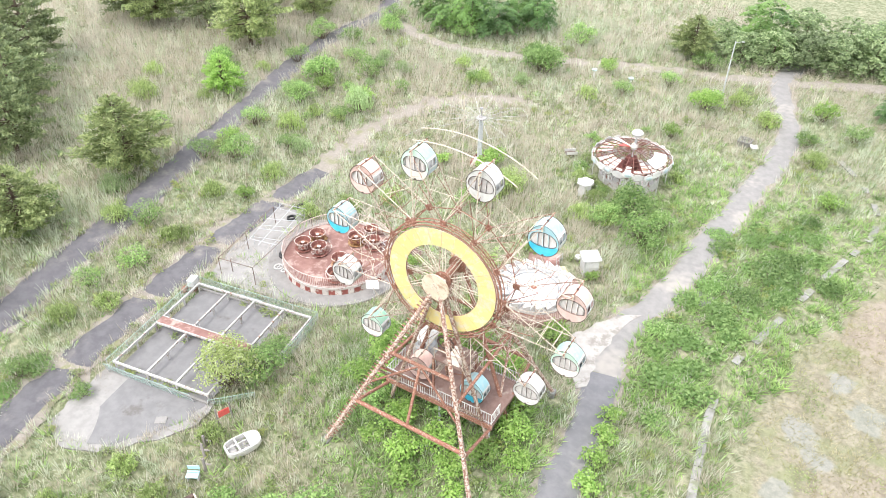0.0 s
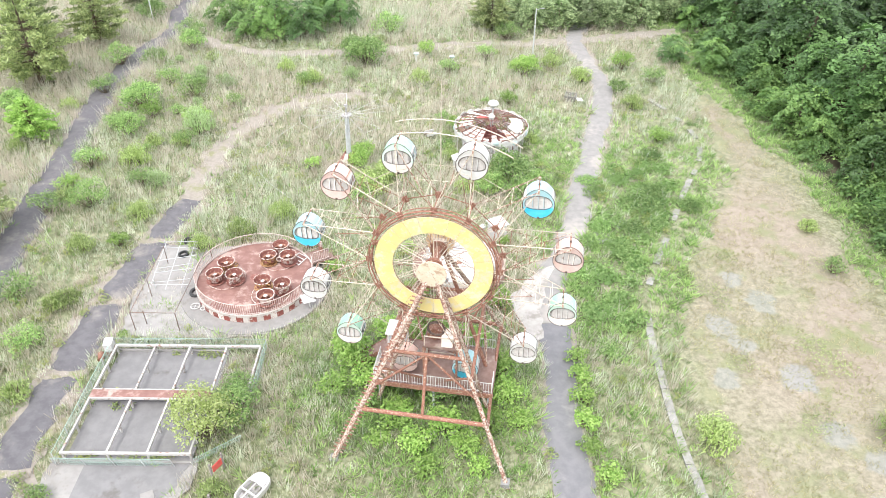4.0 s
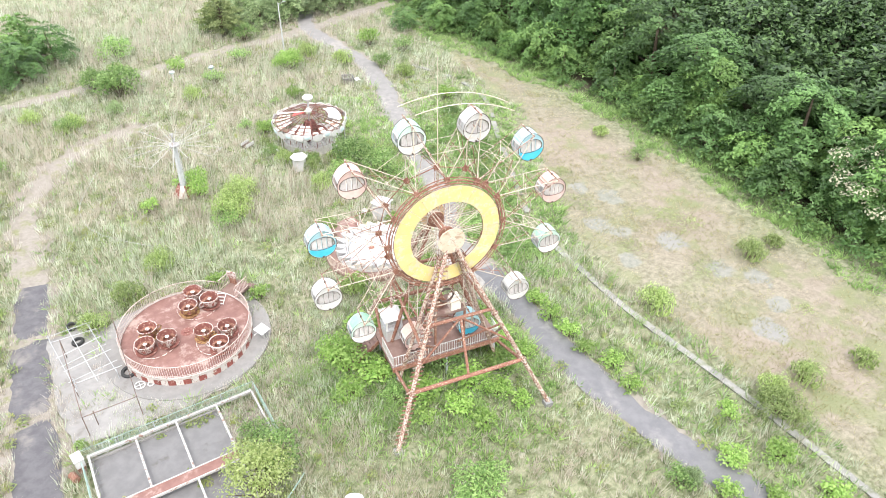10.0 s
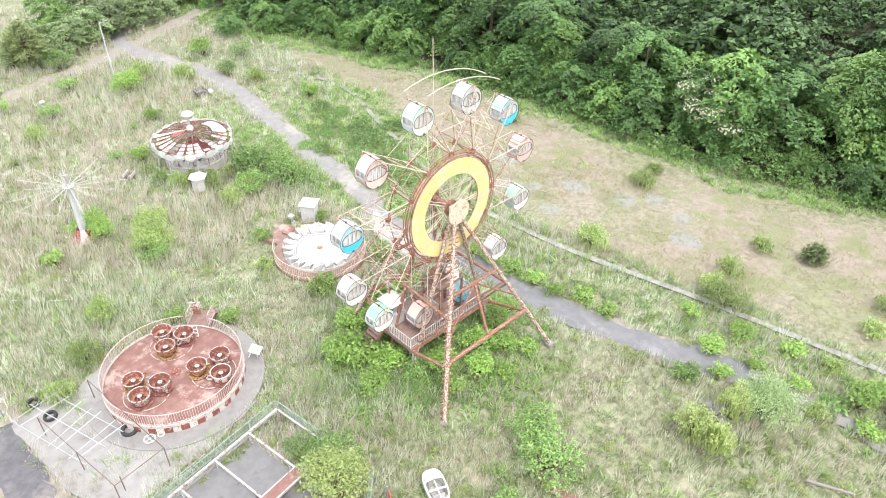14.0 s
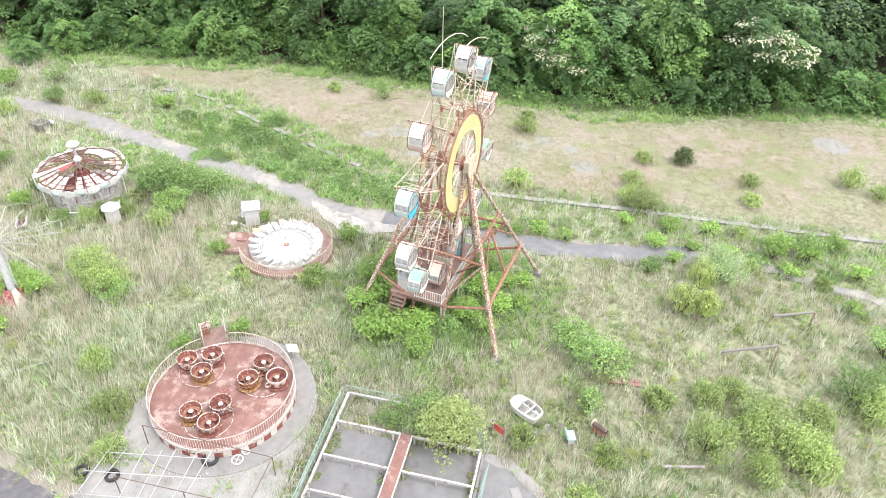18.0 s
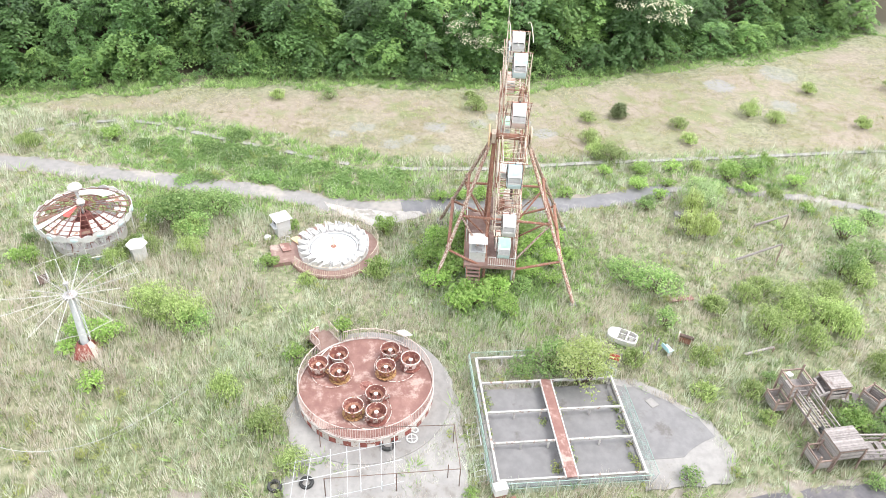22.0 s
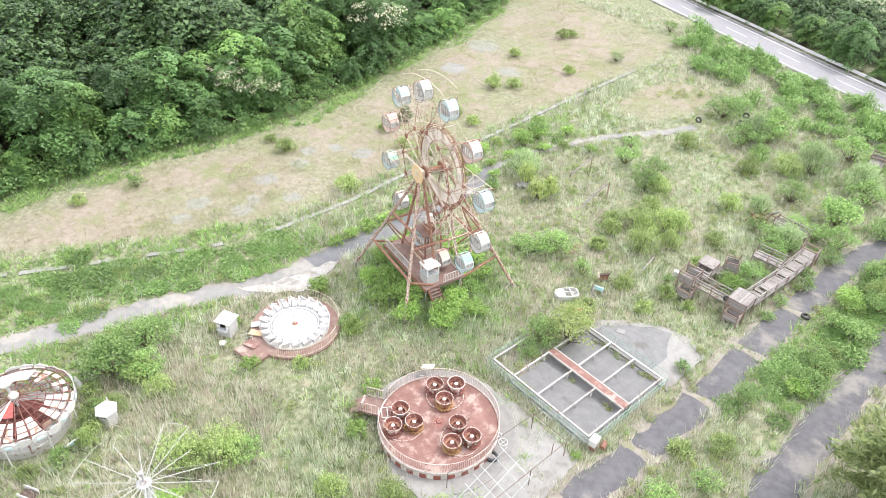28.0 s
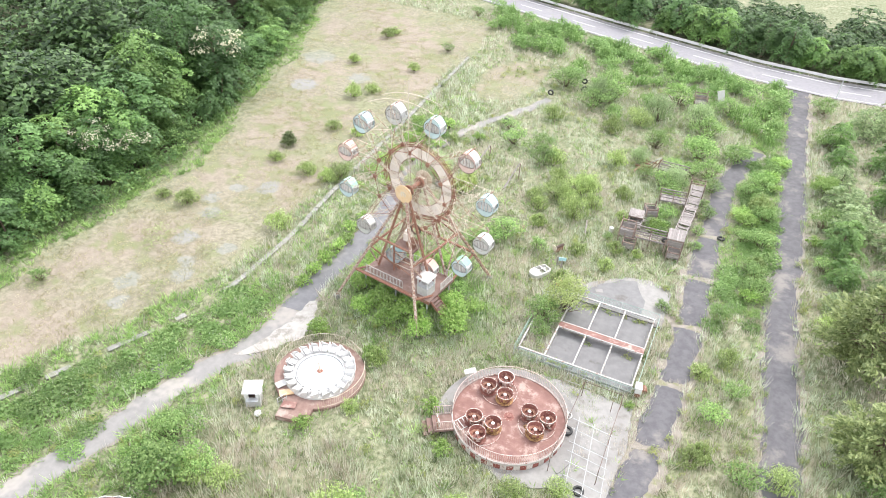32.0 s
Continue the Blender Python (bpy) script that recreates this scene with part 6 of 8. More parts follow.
for i, (x, y, rz, lab) in enumerate(((-22.6, 17.9, 20, "small blue and white scrap chair in the weeds"), (-21.7, 16.2, 60, "rusty scrap machine part in the weeds"))):
    sc = thing("scrap_chair" if i == 0 else "scrap_machine", x, y, 0, rz, lab, "scrap")
    if i == 0:
        part("slat_seat", Geo().box((0, 0, 0.4), (0.7, 0.5, 0.05)).box((0, 0.14, 0.47), (0.7, 0.1, 0.04)), SKY_PAINT, sc)
        part("slat_back", Geo().box((0, 0.3, 0.65), (0.7, 0.05, 0.3)), SKY_PAINT, sc)
        for dx in (-0.3, 0.3):
            part("leg", Geo().box((dx, 0, 0.2), (0.05, 0.4, 0.4)), GREY_METAL, sc)
    else:
        part("block", Geo().box((0, 0, 0.3), (0.9, 0.35, 0.5)), RUST, sc)
        part("roller", Geo().tube((-0.5, 0.1, 0.65), (0.5, 0.1, 0.65), 0.14, 10), DARK, sc)
        part("flywheel", Geo().tube((0.5, -0.05, 0.5), (0.58, -0.05, 0.5), 0.3, 14), RUST_PALE, sc)
brick = thing("brick_paving", -17.2, 14.8, 0, 5, "overgrown strip of old red paving", "paving")
for i in range(10):
    part("paver", Geo().box((0.28 * (i % 2), 0.42 * (i // 2) - 0.8, 0.06), (0.26, 0.4, 0.08)), RED_DECK, brick)
sb = thing("red_sign", -23.5, 22.1, 0, 60, "small red sign board on two grey posts by the shrub", "sign")
part("board", Geo().box((0, 0, 0.75), (0.7, 0.04, 0.5)), SIGN_RED, sb)
for x in (-0.45, 0.45):
    part("post", Geo().box((x, 0.05, 0.65), (0.09, 0.09, 1.3)), WOOD_GREY, sb)
for x, y, h in ((-22.9, 19.3, 1.3), (-22.3, 18.6, 1.1), (-23.4, 20.0, 1.0)):
    st = thing("timber_post", x, y, 0, 15, "weathered timber post standing in the weeds", "post", "posts in the weeds")
    part("shaft", Geo().box((0, 0, h / 2), (0.12, 0.12, h)), WOOD_GREY, st)
    part("cross_piece", Geo().box((0.18, 0, h * 0.6), (0.5, 0.05, 0.08)), WOOD_GREY, st)
for p, q, z in (((-12.7, 8.4), (-13.3, 5.4), 2.2), ((-7.7, 4.4), (-8.4, 2.2), 1.8), ((-23.4, 12.6), (-22.9, 10.2), 0.4)):
    lg = thing("fallen_pole", p[0], p[1], 0, 0, "grey timber pole leaning on a prop in the grass", "pole", "fallen poles")
    part("shaft", Geo().tube((0, 0, 0.3), (q[0] - p[0], q[1] - p[1], z), 0.11, 8, 0.08), WOOD_GREY, lg)
    part("prop", Geo().tube((0.1, 0, -0.1), (0.1, 0, 0.3), 0.06, 6), WOOD_BROWN, lg)
    part("prop", Geo().tube((q[0] - p[0] - 0.1, q[1] - p[1], 0), (q[0] - p[0] - 0.1, q[1] - p[1], z), 0.06, 6), WOOD_BROWN, lg)
rocks = thing("rock_heap", -6.0, 10.4, 0, 0, "heap of flat grey stones under the shrubs", "rocks")
rr = random.Random(7)
for i in range(14):
    c = (rr.uniform(-0.8, 0.8), rr.uniform(-0.6, 0.6), 0.15 + 0.3 * rr.random())
    part("stone", Geo().box(c, (rr.uniform(0.35, 0.7), rr.uniform(0.3, 0.5), rr.uniform(0.15, 0.3)), rr.uniform(0, 180), Euler((rr.uniform(-0.4, 0.4), rr.uniform(-0.4, 0.4), 0)).to_matrix()), STONE, rocks)
curve = [(-26.2, 64.5), (-27.3, 62.3), (-28.6, 59.5), (-28.8, 57.2), (-28.3, 54.8), (-26.6, 52.4), (-24.4, 50.2)]
q = resample(curve, 0.4)
rail_ = thing("curved_rail", label="long curved white pipe rail low in the grass", category="rail")
part("pipe", Geo().sweep([(x, y, 0.55) for x, y in q], 0.018, 5), GREY_METAL, rail_)
for x, y in q[2::6]:
    part("stake", Geo().tube((x, y, 0), (x, y, 0.75), 0.03, 5), RUST_PALE, rail_)

# ---- small things along the footpath ----
kio = thing("stone_trough", 3.3, 73.2, 0, 30, "square stone trough with a white slab leaning on it", "trough")
part("trough", Geo().lathe([(0.75, 0.0), (0.95, 0.7), (0.8, 0.7), (0.7, 0.35), (0.0, 0.35)], 4), STONE, kio)
part("slab", Geo().box((0.6, -0.9, 0.3), (0.9, 0.5, 0.08), 0, Euler((0.5, 0.2, 0)).to_matrix()), WHITE_CLEAN, kio)
ob = thing("metal_crate", -12.4, 63.0, 0, 30, "dark open metal crate in the grass", "crate")
part("tray", Geo().box((0, 0, 0.25), (1.1, 0.7, 0.12)), DARK, ob)
for y in (-0.35, 0.35):
    part("side", Geo().box((0, y, 0.42), (1.1, 0.06, 0.3)), WHITE, ob)
for x, y in ((-10.2, 81.6), (-14.6, 82.0)):
    ob = thing("valve_post", x, y, 0, 0, "pale blue and white valve post in the reeds", "post", "valve posts")
    part("post", Geo().tube((0, 0, 0), (0, 0, 1.1), 0.12, 8), WHITE, ob)
    part("cap", Geo().ball((0, 0, 1.15), (0.35, 0.25, 0.2), 8), AQUA_PALE, ob)
for x, y, h in ((0.0, 85.0, 6.4), (-50.5, 93.0, 6.0), (-46.5, -38.5, 3.0)):
    ob = thing("utility_pole", x, y, 0, 0, "slim pale steel pole beside the road", "pole", "roadside poles")
    part("shaft", Geo().tube((0, 0, 0), (0, 0, h), 0.1, 8, 0.06), GREY_METAL, ob)
    part("bracket", Geo().tube((0, 0, h - 0.2), (0.7, 0, h), 0.035, 6).box((0.8, 0, h), (0.35, 0.15, 0.08)), GREY_METAL, ob)
house = thing("far_house", 46, 98, 2.0, 20, "distant house with a blue metal roof beyond the trees", "house")
part("wall", Geo().box((0, 0, 2.5), (9, 6, 5)), WHITE, house)
part("roof", Geo().add([(-5, -3.6, 5), (5, -3.6, 5), (5, 3.6, 5), (-5, 3.6, 5), (-5, 0, 7), (5, 0, 7)], [(0, 1, 5, 4), (2, 3, 4, 5), (0, 4, 3), (1, 2, 5), (3, 2, 1, 0)]), BLUE_ROOF, house)

# ---- timber climbing course ----
def play_tower(x, y, rz, w, d, floor, top, label, walls="fblr", roof=False):
    ob = thing("play_tower", x, y, 0, rz, label, "play tower", "timber climbing course")
    worn = random.Random(int(100 * abs(x) + 7 * y))
    for sx in (-1, 1):
        for sy in (-1, 1):
            up = 0.0 if roof else worn.uniform(0, 0.4)
            part("post", Geo().box((sx * w / 2, sy * d / 2, (top + up) / 2 - 0.05), (0.1, 0.1, top + up + 0.1)), WOOD_BROWN, ob)
    n = max(3, int(w / 0.16))
    for i in range(n):
        part("floor_plank", Geo().box((-w / 2 + w * (i + 0.5) / n, 0, floor), (w / n - 0.012, d, 0.05)), WOOD_GREY, ob)
    for k, (dx, dy, turn, L) in {"f": (0, -d / 2, 0, w), "b": (0, d / 2, 0, w), "l": (-w / 2, 0, 90, d), "r": (w / 2, 0, 90, d)}.items():
        if k in walls:
            for i in range(4):
                z = floor + 0.1 + 0.17 * i
                if worn.random() < 0.2:
                    continue
                part("side_plank", Geo().box((0, 0, 0), (L, 0.035, 0.15)), WOOD_GREY, ob, m=pose(dx, dy, z, 0, 0, turn) @ pose(0, 0, 0, worn.uniform(-4, 4), worn.uniform(-2.5, 2.5), 0))
        part("rail", Geo().box((0, 0, top - 0.12), (L, 0.07, 0.1)), WOOD_BROWN, ob, m=pose(dx, dy, 0, 0, 0, turn))
    if roof:
        for i in range(n + 1):
            part("roof_plank", Geo().box((-w / 2 - 0.05 + (w + 0.1) * (i + 0.5) / (n + 1), 0, top + 0.03 + 0.12 * math.sin(i)*0.1), ((w + 0.1) / (n + 1) - 0.01, d + 0.25, 0.04)), WOOD_GREY, ob)
    return ob


def plank_bridge(x0, y0, x1, y1, z0, z1, w, label, rails=True, net=False, name="plank_bridge"):
    L = math.hypot(x1 - x0, y1 - y0)
    old = random.Random(int(100 * abs(x0) + 9 * y0))
    ob = thing(name, x0, y0, 0, math.degrees(math.atan2(y1 - y0, x1 - x0)), label, "bridge", "timber climbing course")
    for s in (-1, 1):
        part("stringer", Geo().beam((0, s * w / 2, z0 - 0.08), (L, s * w / 2, z1 - 0.08), 0.1, 0.16), WOOD_GREY, ob)
        if rails:
            part("hand_rail", Geo().beam((0, s * w / 2, z0 + 0.7), (L, s * w / 2, z1 + 0.7), 0.07, 0.1), WOOD_GREY, ob)
            part("mid_rail", Geo().beam((0, s * w / 2, z0 + 0.36), (L, s * w / 2, z1 + 0.36), 0.05, 0.09), WOOD_GREY, ob)
            k = max(2, int(L / 1.4))
            for i in range(k + 1):
                z = z0 + (z1 - z0) * i / k
                part("rail_post", Geo().box((L * i / k, s * w / 2, (z + 0.75) / 2), (0.09, 0.09, z + 0.75)), WOOD_BROWN, ob)
    if net:
        for i in range(int(w / 0.2) + 1):
            y = -w / 2 + 0.2 * i
            part("rope", Geo().tube((0, y, z0), (L, y, z1), 0.018, 4), CANVAS_PALE, ob)
        for i in range(int(L / 0.24) + 1):
            part("rope", Geo().tube((0.24 * i, -w / 2, z0), (0.24 * i, w / 2, z0), 0.018, 4), CANVAS_PALE, ob)
    else:
        n = int(L / 0.2)
        for i in range(n):
            z = z0 + (z1 - z0) * (i + 0.5) / n
            if old.random() < 0.12:
                continue
            part("plank", Geo().box((0, 0, 0), (L / n - 0.02, w, 0.045)), WOOD_GREY, ob, m=pose(L * (i + 0.5) / n, old.uniform(-0.05, 0.05), z + old.uniform(-0.012, 0.012), old.uniform(-2, 2), 0, old.uniform(-2.5, 2.5)))
    return ob


play_tower(-32.1, 10.6, 4, 1.6, 1.7, 1.1, 1.95, "grey timber play tower with boarded roof beside the lane", roof=True)
play_tower(-32.3, 12.0, 4, 1.25, 0.95, 0.35, 1.15, "low timber box beside the play tower")
play_tower(-27.3, 11.2, 4, 1.4, 1.5, 1.1, 2.2, "open timber play tower with plank sides", "fbl")
play_tower(-27.9, 12.5, 4, 1.2, 0.9, 0.35, 1.15, "low timber box with plank sides")
plank_bridge(-31.2, 10.9, -28.1, 11.1, 1.15, 1.15, 1.0, "timber bridge with a rope net floor", net=True)
plank_bridge(-27.7, 10.3, -27.7, 9.5, 1.3, 1.85, 1.3, "sloping plank ramp of the climbing course", rails=False, name="plank_ramp")
play_tower(-27.6, 8.8, 4, 1.4, 1.3, 1.0, 2.05, "weathered timber play tower with dark inside", "flr", roof=True)
play_tower(-28.7, 6.5, 25, 1.15, 1.15, 0.95, 1.95, "small open timber play tower of the course")
plank_bridge(-28.0, 8.2, -28.5, 7.2, 1.0, 0.95, 1.0, "short plank step between two play towers", rails=False)
plank_bridge(-32.3, 9.7, -32.5, 4.3, 1.05, 0.95, 1.15, "long weathered plank walkway with low rails")
plank_bridge(-32.5, 4.2, -32.5, -0.6, 0.95, 1.05, 1.2, "timber walkway with railings and gaps between planks")
plank_bridge(-31.7, 2.3, -29.0, 2.7, 1.05, 1.1, 1.2, "short timber side bridge with high rails")
play_tower(-32.4, -1.1, 4, 1.5, 1.0, 1.1, 2.0, "timber play tower at the corner of the walkway", "l")
plank_bridge(-30.9, -3.9, -27.5, -3.9, 0.95, 0.95, 0.8, "grey timber walkway with slatted railing in the bushes")
sl = thing("play_slide", -27.0, -4.1, 0, 50, "tilted pale slide sheet on a rusty red frame", "slide")
part("slide_sheet", Geo().box((0, 0, 1.6), (0.8, 1.6, 0.06), 0, Euler((0.8, 0.15, 0)).to_matrix()), GREY_METAL, sl)
part("slide_frame", Geo().tube((-0.4, -0.6, 0), (-0.4, 0.6, 2.0), 0.04).tube((0.4, -0.6, 0), (0.4, 0.6, 2.0), 0.04).tube((-0.4, -2.6, 0.2), (-0.4, -0.2, 1.0), 0.06).tube((0.4, -2.6, 0.2), (0.4, -0.2, 1.0), 0.06), RUST, sl)
for i, (dx, dy, rz) in enumerate(((0.9, -0.3, 10), (1.3, 0.4, 70), (0.7, 0.6, -35))):
    solid("fallen_beam", Geo().box((0, 0, 0.35), (1.9, 0.12, 0.12)).box((-0.8, 0, 0.17), (0.12, 0.12, 0.34)).box((0.8, 0, 0.17), (0.12, 0.12, 0.34)), RUST, "rusty red beam beside the old slide", "beam", "beams beside the slide", m=pose(-26.6 + dx, -4.0 + dy, 0.012 * i, 0, 0, rz))
tyre(-31.15, 11.35, 1.5, 20, 70, 0.33, "small black tyre hung on the climbing course")
play_tower(-29.0, -24.0, 10, 1.6, 1.6, 1.2, 2.3, "timber frame half hidden in bushes", "fl")
hut = thing("leaning_panel", -31.4, -27.2, 0, 30, "grey board panel leaning among the bushes", "panel")
part("board", Geo().box((0, 0, 1.2), (1.0, 0.08, 1.8), 0, Euler((0.25, 0.2, 0)).to_matrix()), WHITE, hut)
tilted = thing("white_marker", -25.6, 10.4, 0, 20, "small white box marker in the grass", "marker")
part("box", Geo().box((0, 0, 0.3), (0.4, 0.4, 0.5)), WHITE_CLEAN, tilted)

# ---- plants ----
def leaf_cards(lobes, per_area, size, seed, up=0.4, flat=0.6, slim=0.6, inner=0.72):
    """Small leaf-shaped faces over the skins of many lobes, (centre, radii) each."""
    r = np.random.RandomState(seed)
    P, N = [], []
    for c, s in lobes:
        n = max(12, int(per_area * 4 * math.pi * (s[0] * s[1] + s[0] * s[2] + s[1] * s[2]) / 3))
        d = r.normal(size=(n, 3))
        d /= np.linalg.norm(d, axis=1)[:, None]
        d[:, 2] = np.where(d[:, 2] < -0.35, -d[:, 2], d[:, 2])
        k = r.uniform(inner, 1.1, (n, 1))
        P.append(np.array(c) + d * np.array(s) * k)
        nn = d + np.array([0, 0, up]) + r.normal(0, flat, (n, 3))
        N.append(nn / np.linalg.norm(nn, axis=1)[:, None])
    P, N = np.concatenate(P), np.concatenate(N)
    t = np.cross(N, r.normal(size=N.shape))
    t /= np.linalg.norm(t, axis=1)[:, None]
    b = np.cross(N, t)
    sz = size * r.uniform(0.6, 1.4, (len(P), 1))
    V = np.stack([P - t * sz, P - b * sz * slim + N * sz * 0.15, P + t * sz, P + b * sz * slim + N * sz * 0.15], 1).reshape(-1, 3)
    F = np.arange(len(V)).reshape(-1, 4)
    return V, F


def crown_lobes(r, R, H, base, n, lobe):
    """Flat boughs round the trunk: (centre, radii) each, smaller and higher towards the top."""
    out = []
    for i in range(n):
        a = 2.399 * i + r.uniform(-0.4, 0.4)
        u = (i + 0.5) / n
        z = base + H * (0.08 + 0.87 * u)
        w = R * math.sqrt(max(0.05, 1 - (abs(u - 0.35) / 0.75) ** 2)) * r.uniform(0.5, 1.0)
        s = lobe * r.uniform(0.7, 1.3) * (1.1 - 0.35 * u)
        out.append(((w * math.cos(a), w * math.sin(a), z), (s, s, s * r.uniform(0.24, 0.4))))
    return out


def bough_leaves(lobes, per_area, size, seed):
    """Three-cornered leaves on boughs that reach outwards and droop; one tone for each bough."""
    r = np.random.RandomState(seed)
    P, N, tones = [], [], []
    for c, s in lobes:
        n = max(12, int(per_area * 4 * math.pi * (s[0] * s[1] + 2 * s[0] * s[2]) / 3))
        out = np.array([c[0], c[1], 0.0]) / max(0.01, math.hypot(c[0], c[1]))
        side = np.array([-out[1], out[0], 0.0])
        d = r.normal(size=(n, 3))
        d /= np.linalg.norm(d, axis=1)[:, None]
        d[:, 2] = np.where(d[:, 2] < -0.2, -d[:, 2], d[:, 2])
        k = r.uniform(0.55, 1.12, n)
        along = d[:, 0] * s[0] * 1.25 * k
        # twigs run out in fingers
        across = d[:, 1] * s[1] * 0.85 * k * (1.0 - 0.3 * np.clip(along / s[0], 0, 1)) + 0.1 * np.sin(along * 7)
        q = np.array(c) + along[:, None] * out + across[:, None] * side
        q[:, 2] += d[:, 2] * s[2] * k - 0.3 * along - 0.16 * along ** 2 / s[0] - 0.25 * across ** 2 / s[1]
        P.append(q)
        nn = d * np.array([0.4, 0.4, 1.0]) + 0.35 * out + np.array([0, 0, 0.8]) + r.normal(0, 0.42, (n, 3))
        N.append(nn / np.linalg.norm(nn, axis=1)[:, None])
        tones.append(np.full(n, r.uniform(0, 1)))
    P, N = np.concatenate(P), np.concatenate(N)
    t = np.cross(N, r.normal(size=N.shape))
    t /= np.linalg.norm(t, axis=1)[:, None]
    b = np.cross(N, t)
    sz = size * r.uniform(0.6, 1.4, (len(P), 1))
    V = np.stack([P + t * sz * 1.15, P - t * sz * 0.75 + b * sz * 0.62, P - t * sz * 0.75 - b * sz * 0.62], 1).reshape(-1, 3)
    return V, np.arange(len(V)).reshape(-1, 3), np.repeat(np.concatenate(tones), 3)


def trunk_geo(r, h, lean, rad, lobes, limbs):
    g = Geo()
    pts = [(lean[0] * k * k, lean[1] * k * k, h * k) for k in (0, 0.25, 0.5, 0.75, 1.0)]
    g.sweep(pts, [rad * 1.3, rad, rad * 0.8, rad * 0.55, rad * 0.3], 7)
    for c, s in lobes[:limbs]:
        z0 = min(h * 0.9, max(h * 0.2, c[2] * 0.55))
        g.tube((lean[0] * (z0 / h) ** 2, lean[1] * (z0 / h) ** 2, z0), c, rad * 0.4, 5, rad * 0.12)
    return g


def make_tree(seed, R, H, base, lobes_n, lobe, per_area, leaf, leaf_m, label, blossom=False, name="broadleaf_tree", group="trees of the wood"):
    r = random.Random(seed)
    lobes = crown_lobes(r, R, H, base, lobes_n, lobe)
    ob = thing(name, label=label, category="tree", group=group)
    part("trunk", trunk_geo(r, base + H * 0.75, (r.uniform(-0.5, 0.5), r.uniform(-0.5, 0.5)), 0.05 + R * 0.045, lobes, 9), BARK, ob)
    V, F, tones = bough_leaves(lobes, per_area, leaf, seed)
    me = bulk_mesh("crown", V, F, leaf_m)
    me.attributes.new("tone", "FLOAT", "POINT").data.foreach_set("value", tones.astype(np.float32))
    part("crown", me, None, ob)
    if blossom:
        V, F = leaf_cards([(c, (s[0] * 1.06, s[1] * 1.06, s[2] * 1.08)) for c, s in lobes[lobes_n // 2:: 2]], per_area * 0.55, leaf * 0.8, seed + 1, up=1.0)
        part("blossom", bulk_mesh("blossom", V, F, BLOSSOM), None, ob, "cream white blossom")
    return ob


def make_shrub(seed, R, H, lobes_n, per_area, leaf, leaf_m, label, name="shrub", group="", slim=0.5, wispy=False):
    r = random.Random(seed)
    lobes = []
    for i in range(lobes_n):
        a = 2.399 * i
        w = R * 0.72 * math.sqrt((i + 0.3) / lobes_n)
        s = R * r.uniform(0.2, 0.4)
        w *= r.uniform(0.8, 1.25)
        z = H * (0.3 + 0.45 * max(0.0, 1 - (w / R) ** 2)) * r.uniform(0.65, 1.3)
        tall = 0.4 if H < 0.5 * R else 1.0
        lobes.append(((w * math.cos(a), w * math.sin(a), z), (s, s, s * tall * r.uniform(0.8, 1.2))))
    ob = thing(name, label=label, category="shrub", group=group)
    g = Geo()
    for c, s in lobes:
        g.tube((c[0] * 0.15, c[1] * 0.15, -0.05), (c[0], c[1], c[2]), 0.02 + R * 0.012, 3, 0.012)
    if H > 0.5 * R:
        part("stem", g, BARK, ob)
    V, F = leaf_cards(lobes, per_area, leaf, seed, up=1.1, slim=slim, inner=0.45)
    if wispy:
        # thin upright shoots
        q = np.random.RandomState(seed)
        n = 160
        a, w = q.uniform(0, 6.28, n), R * np.sqrt(q.uniform(0, 1, n)) * 0.9
        b = np.stack([w * np.cos(a), w * np.sin(a), np.full(n, H * 0.3)], 1)
        t = b + np.stack([q.normal(0, 0.12, n), q.normal(0, 0.12, n), H * q.uniform(0.4, 0.9, n) * (1.15 - w / R)], 1)
        o = np.stack([np.cos(a + 1), np.sin(a + 1), np.zeros(n)], 1) * 0.05
        V2 = np.stack([b - o, b + o, t + o * 0.2, t - o * 0.2], 1).reshape(-1, 3)
        F = np.concatenate([F, np.arange(len(V2)).reshape(-1, 4) + len(V)])
        V = np.concatenate([V, V2])
    part("foliage", bulk_mesh("foliage", V, F, leaf_m), None, ob)
    return ob


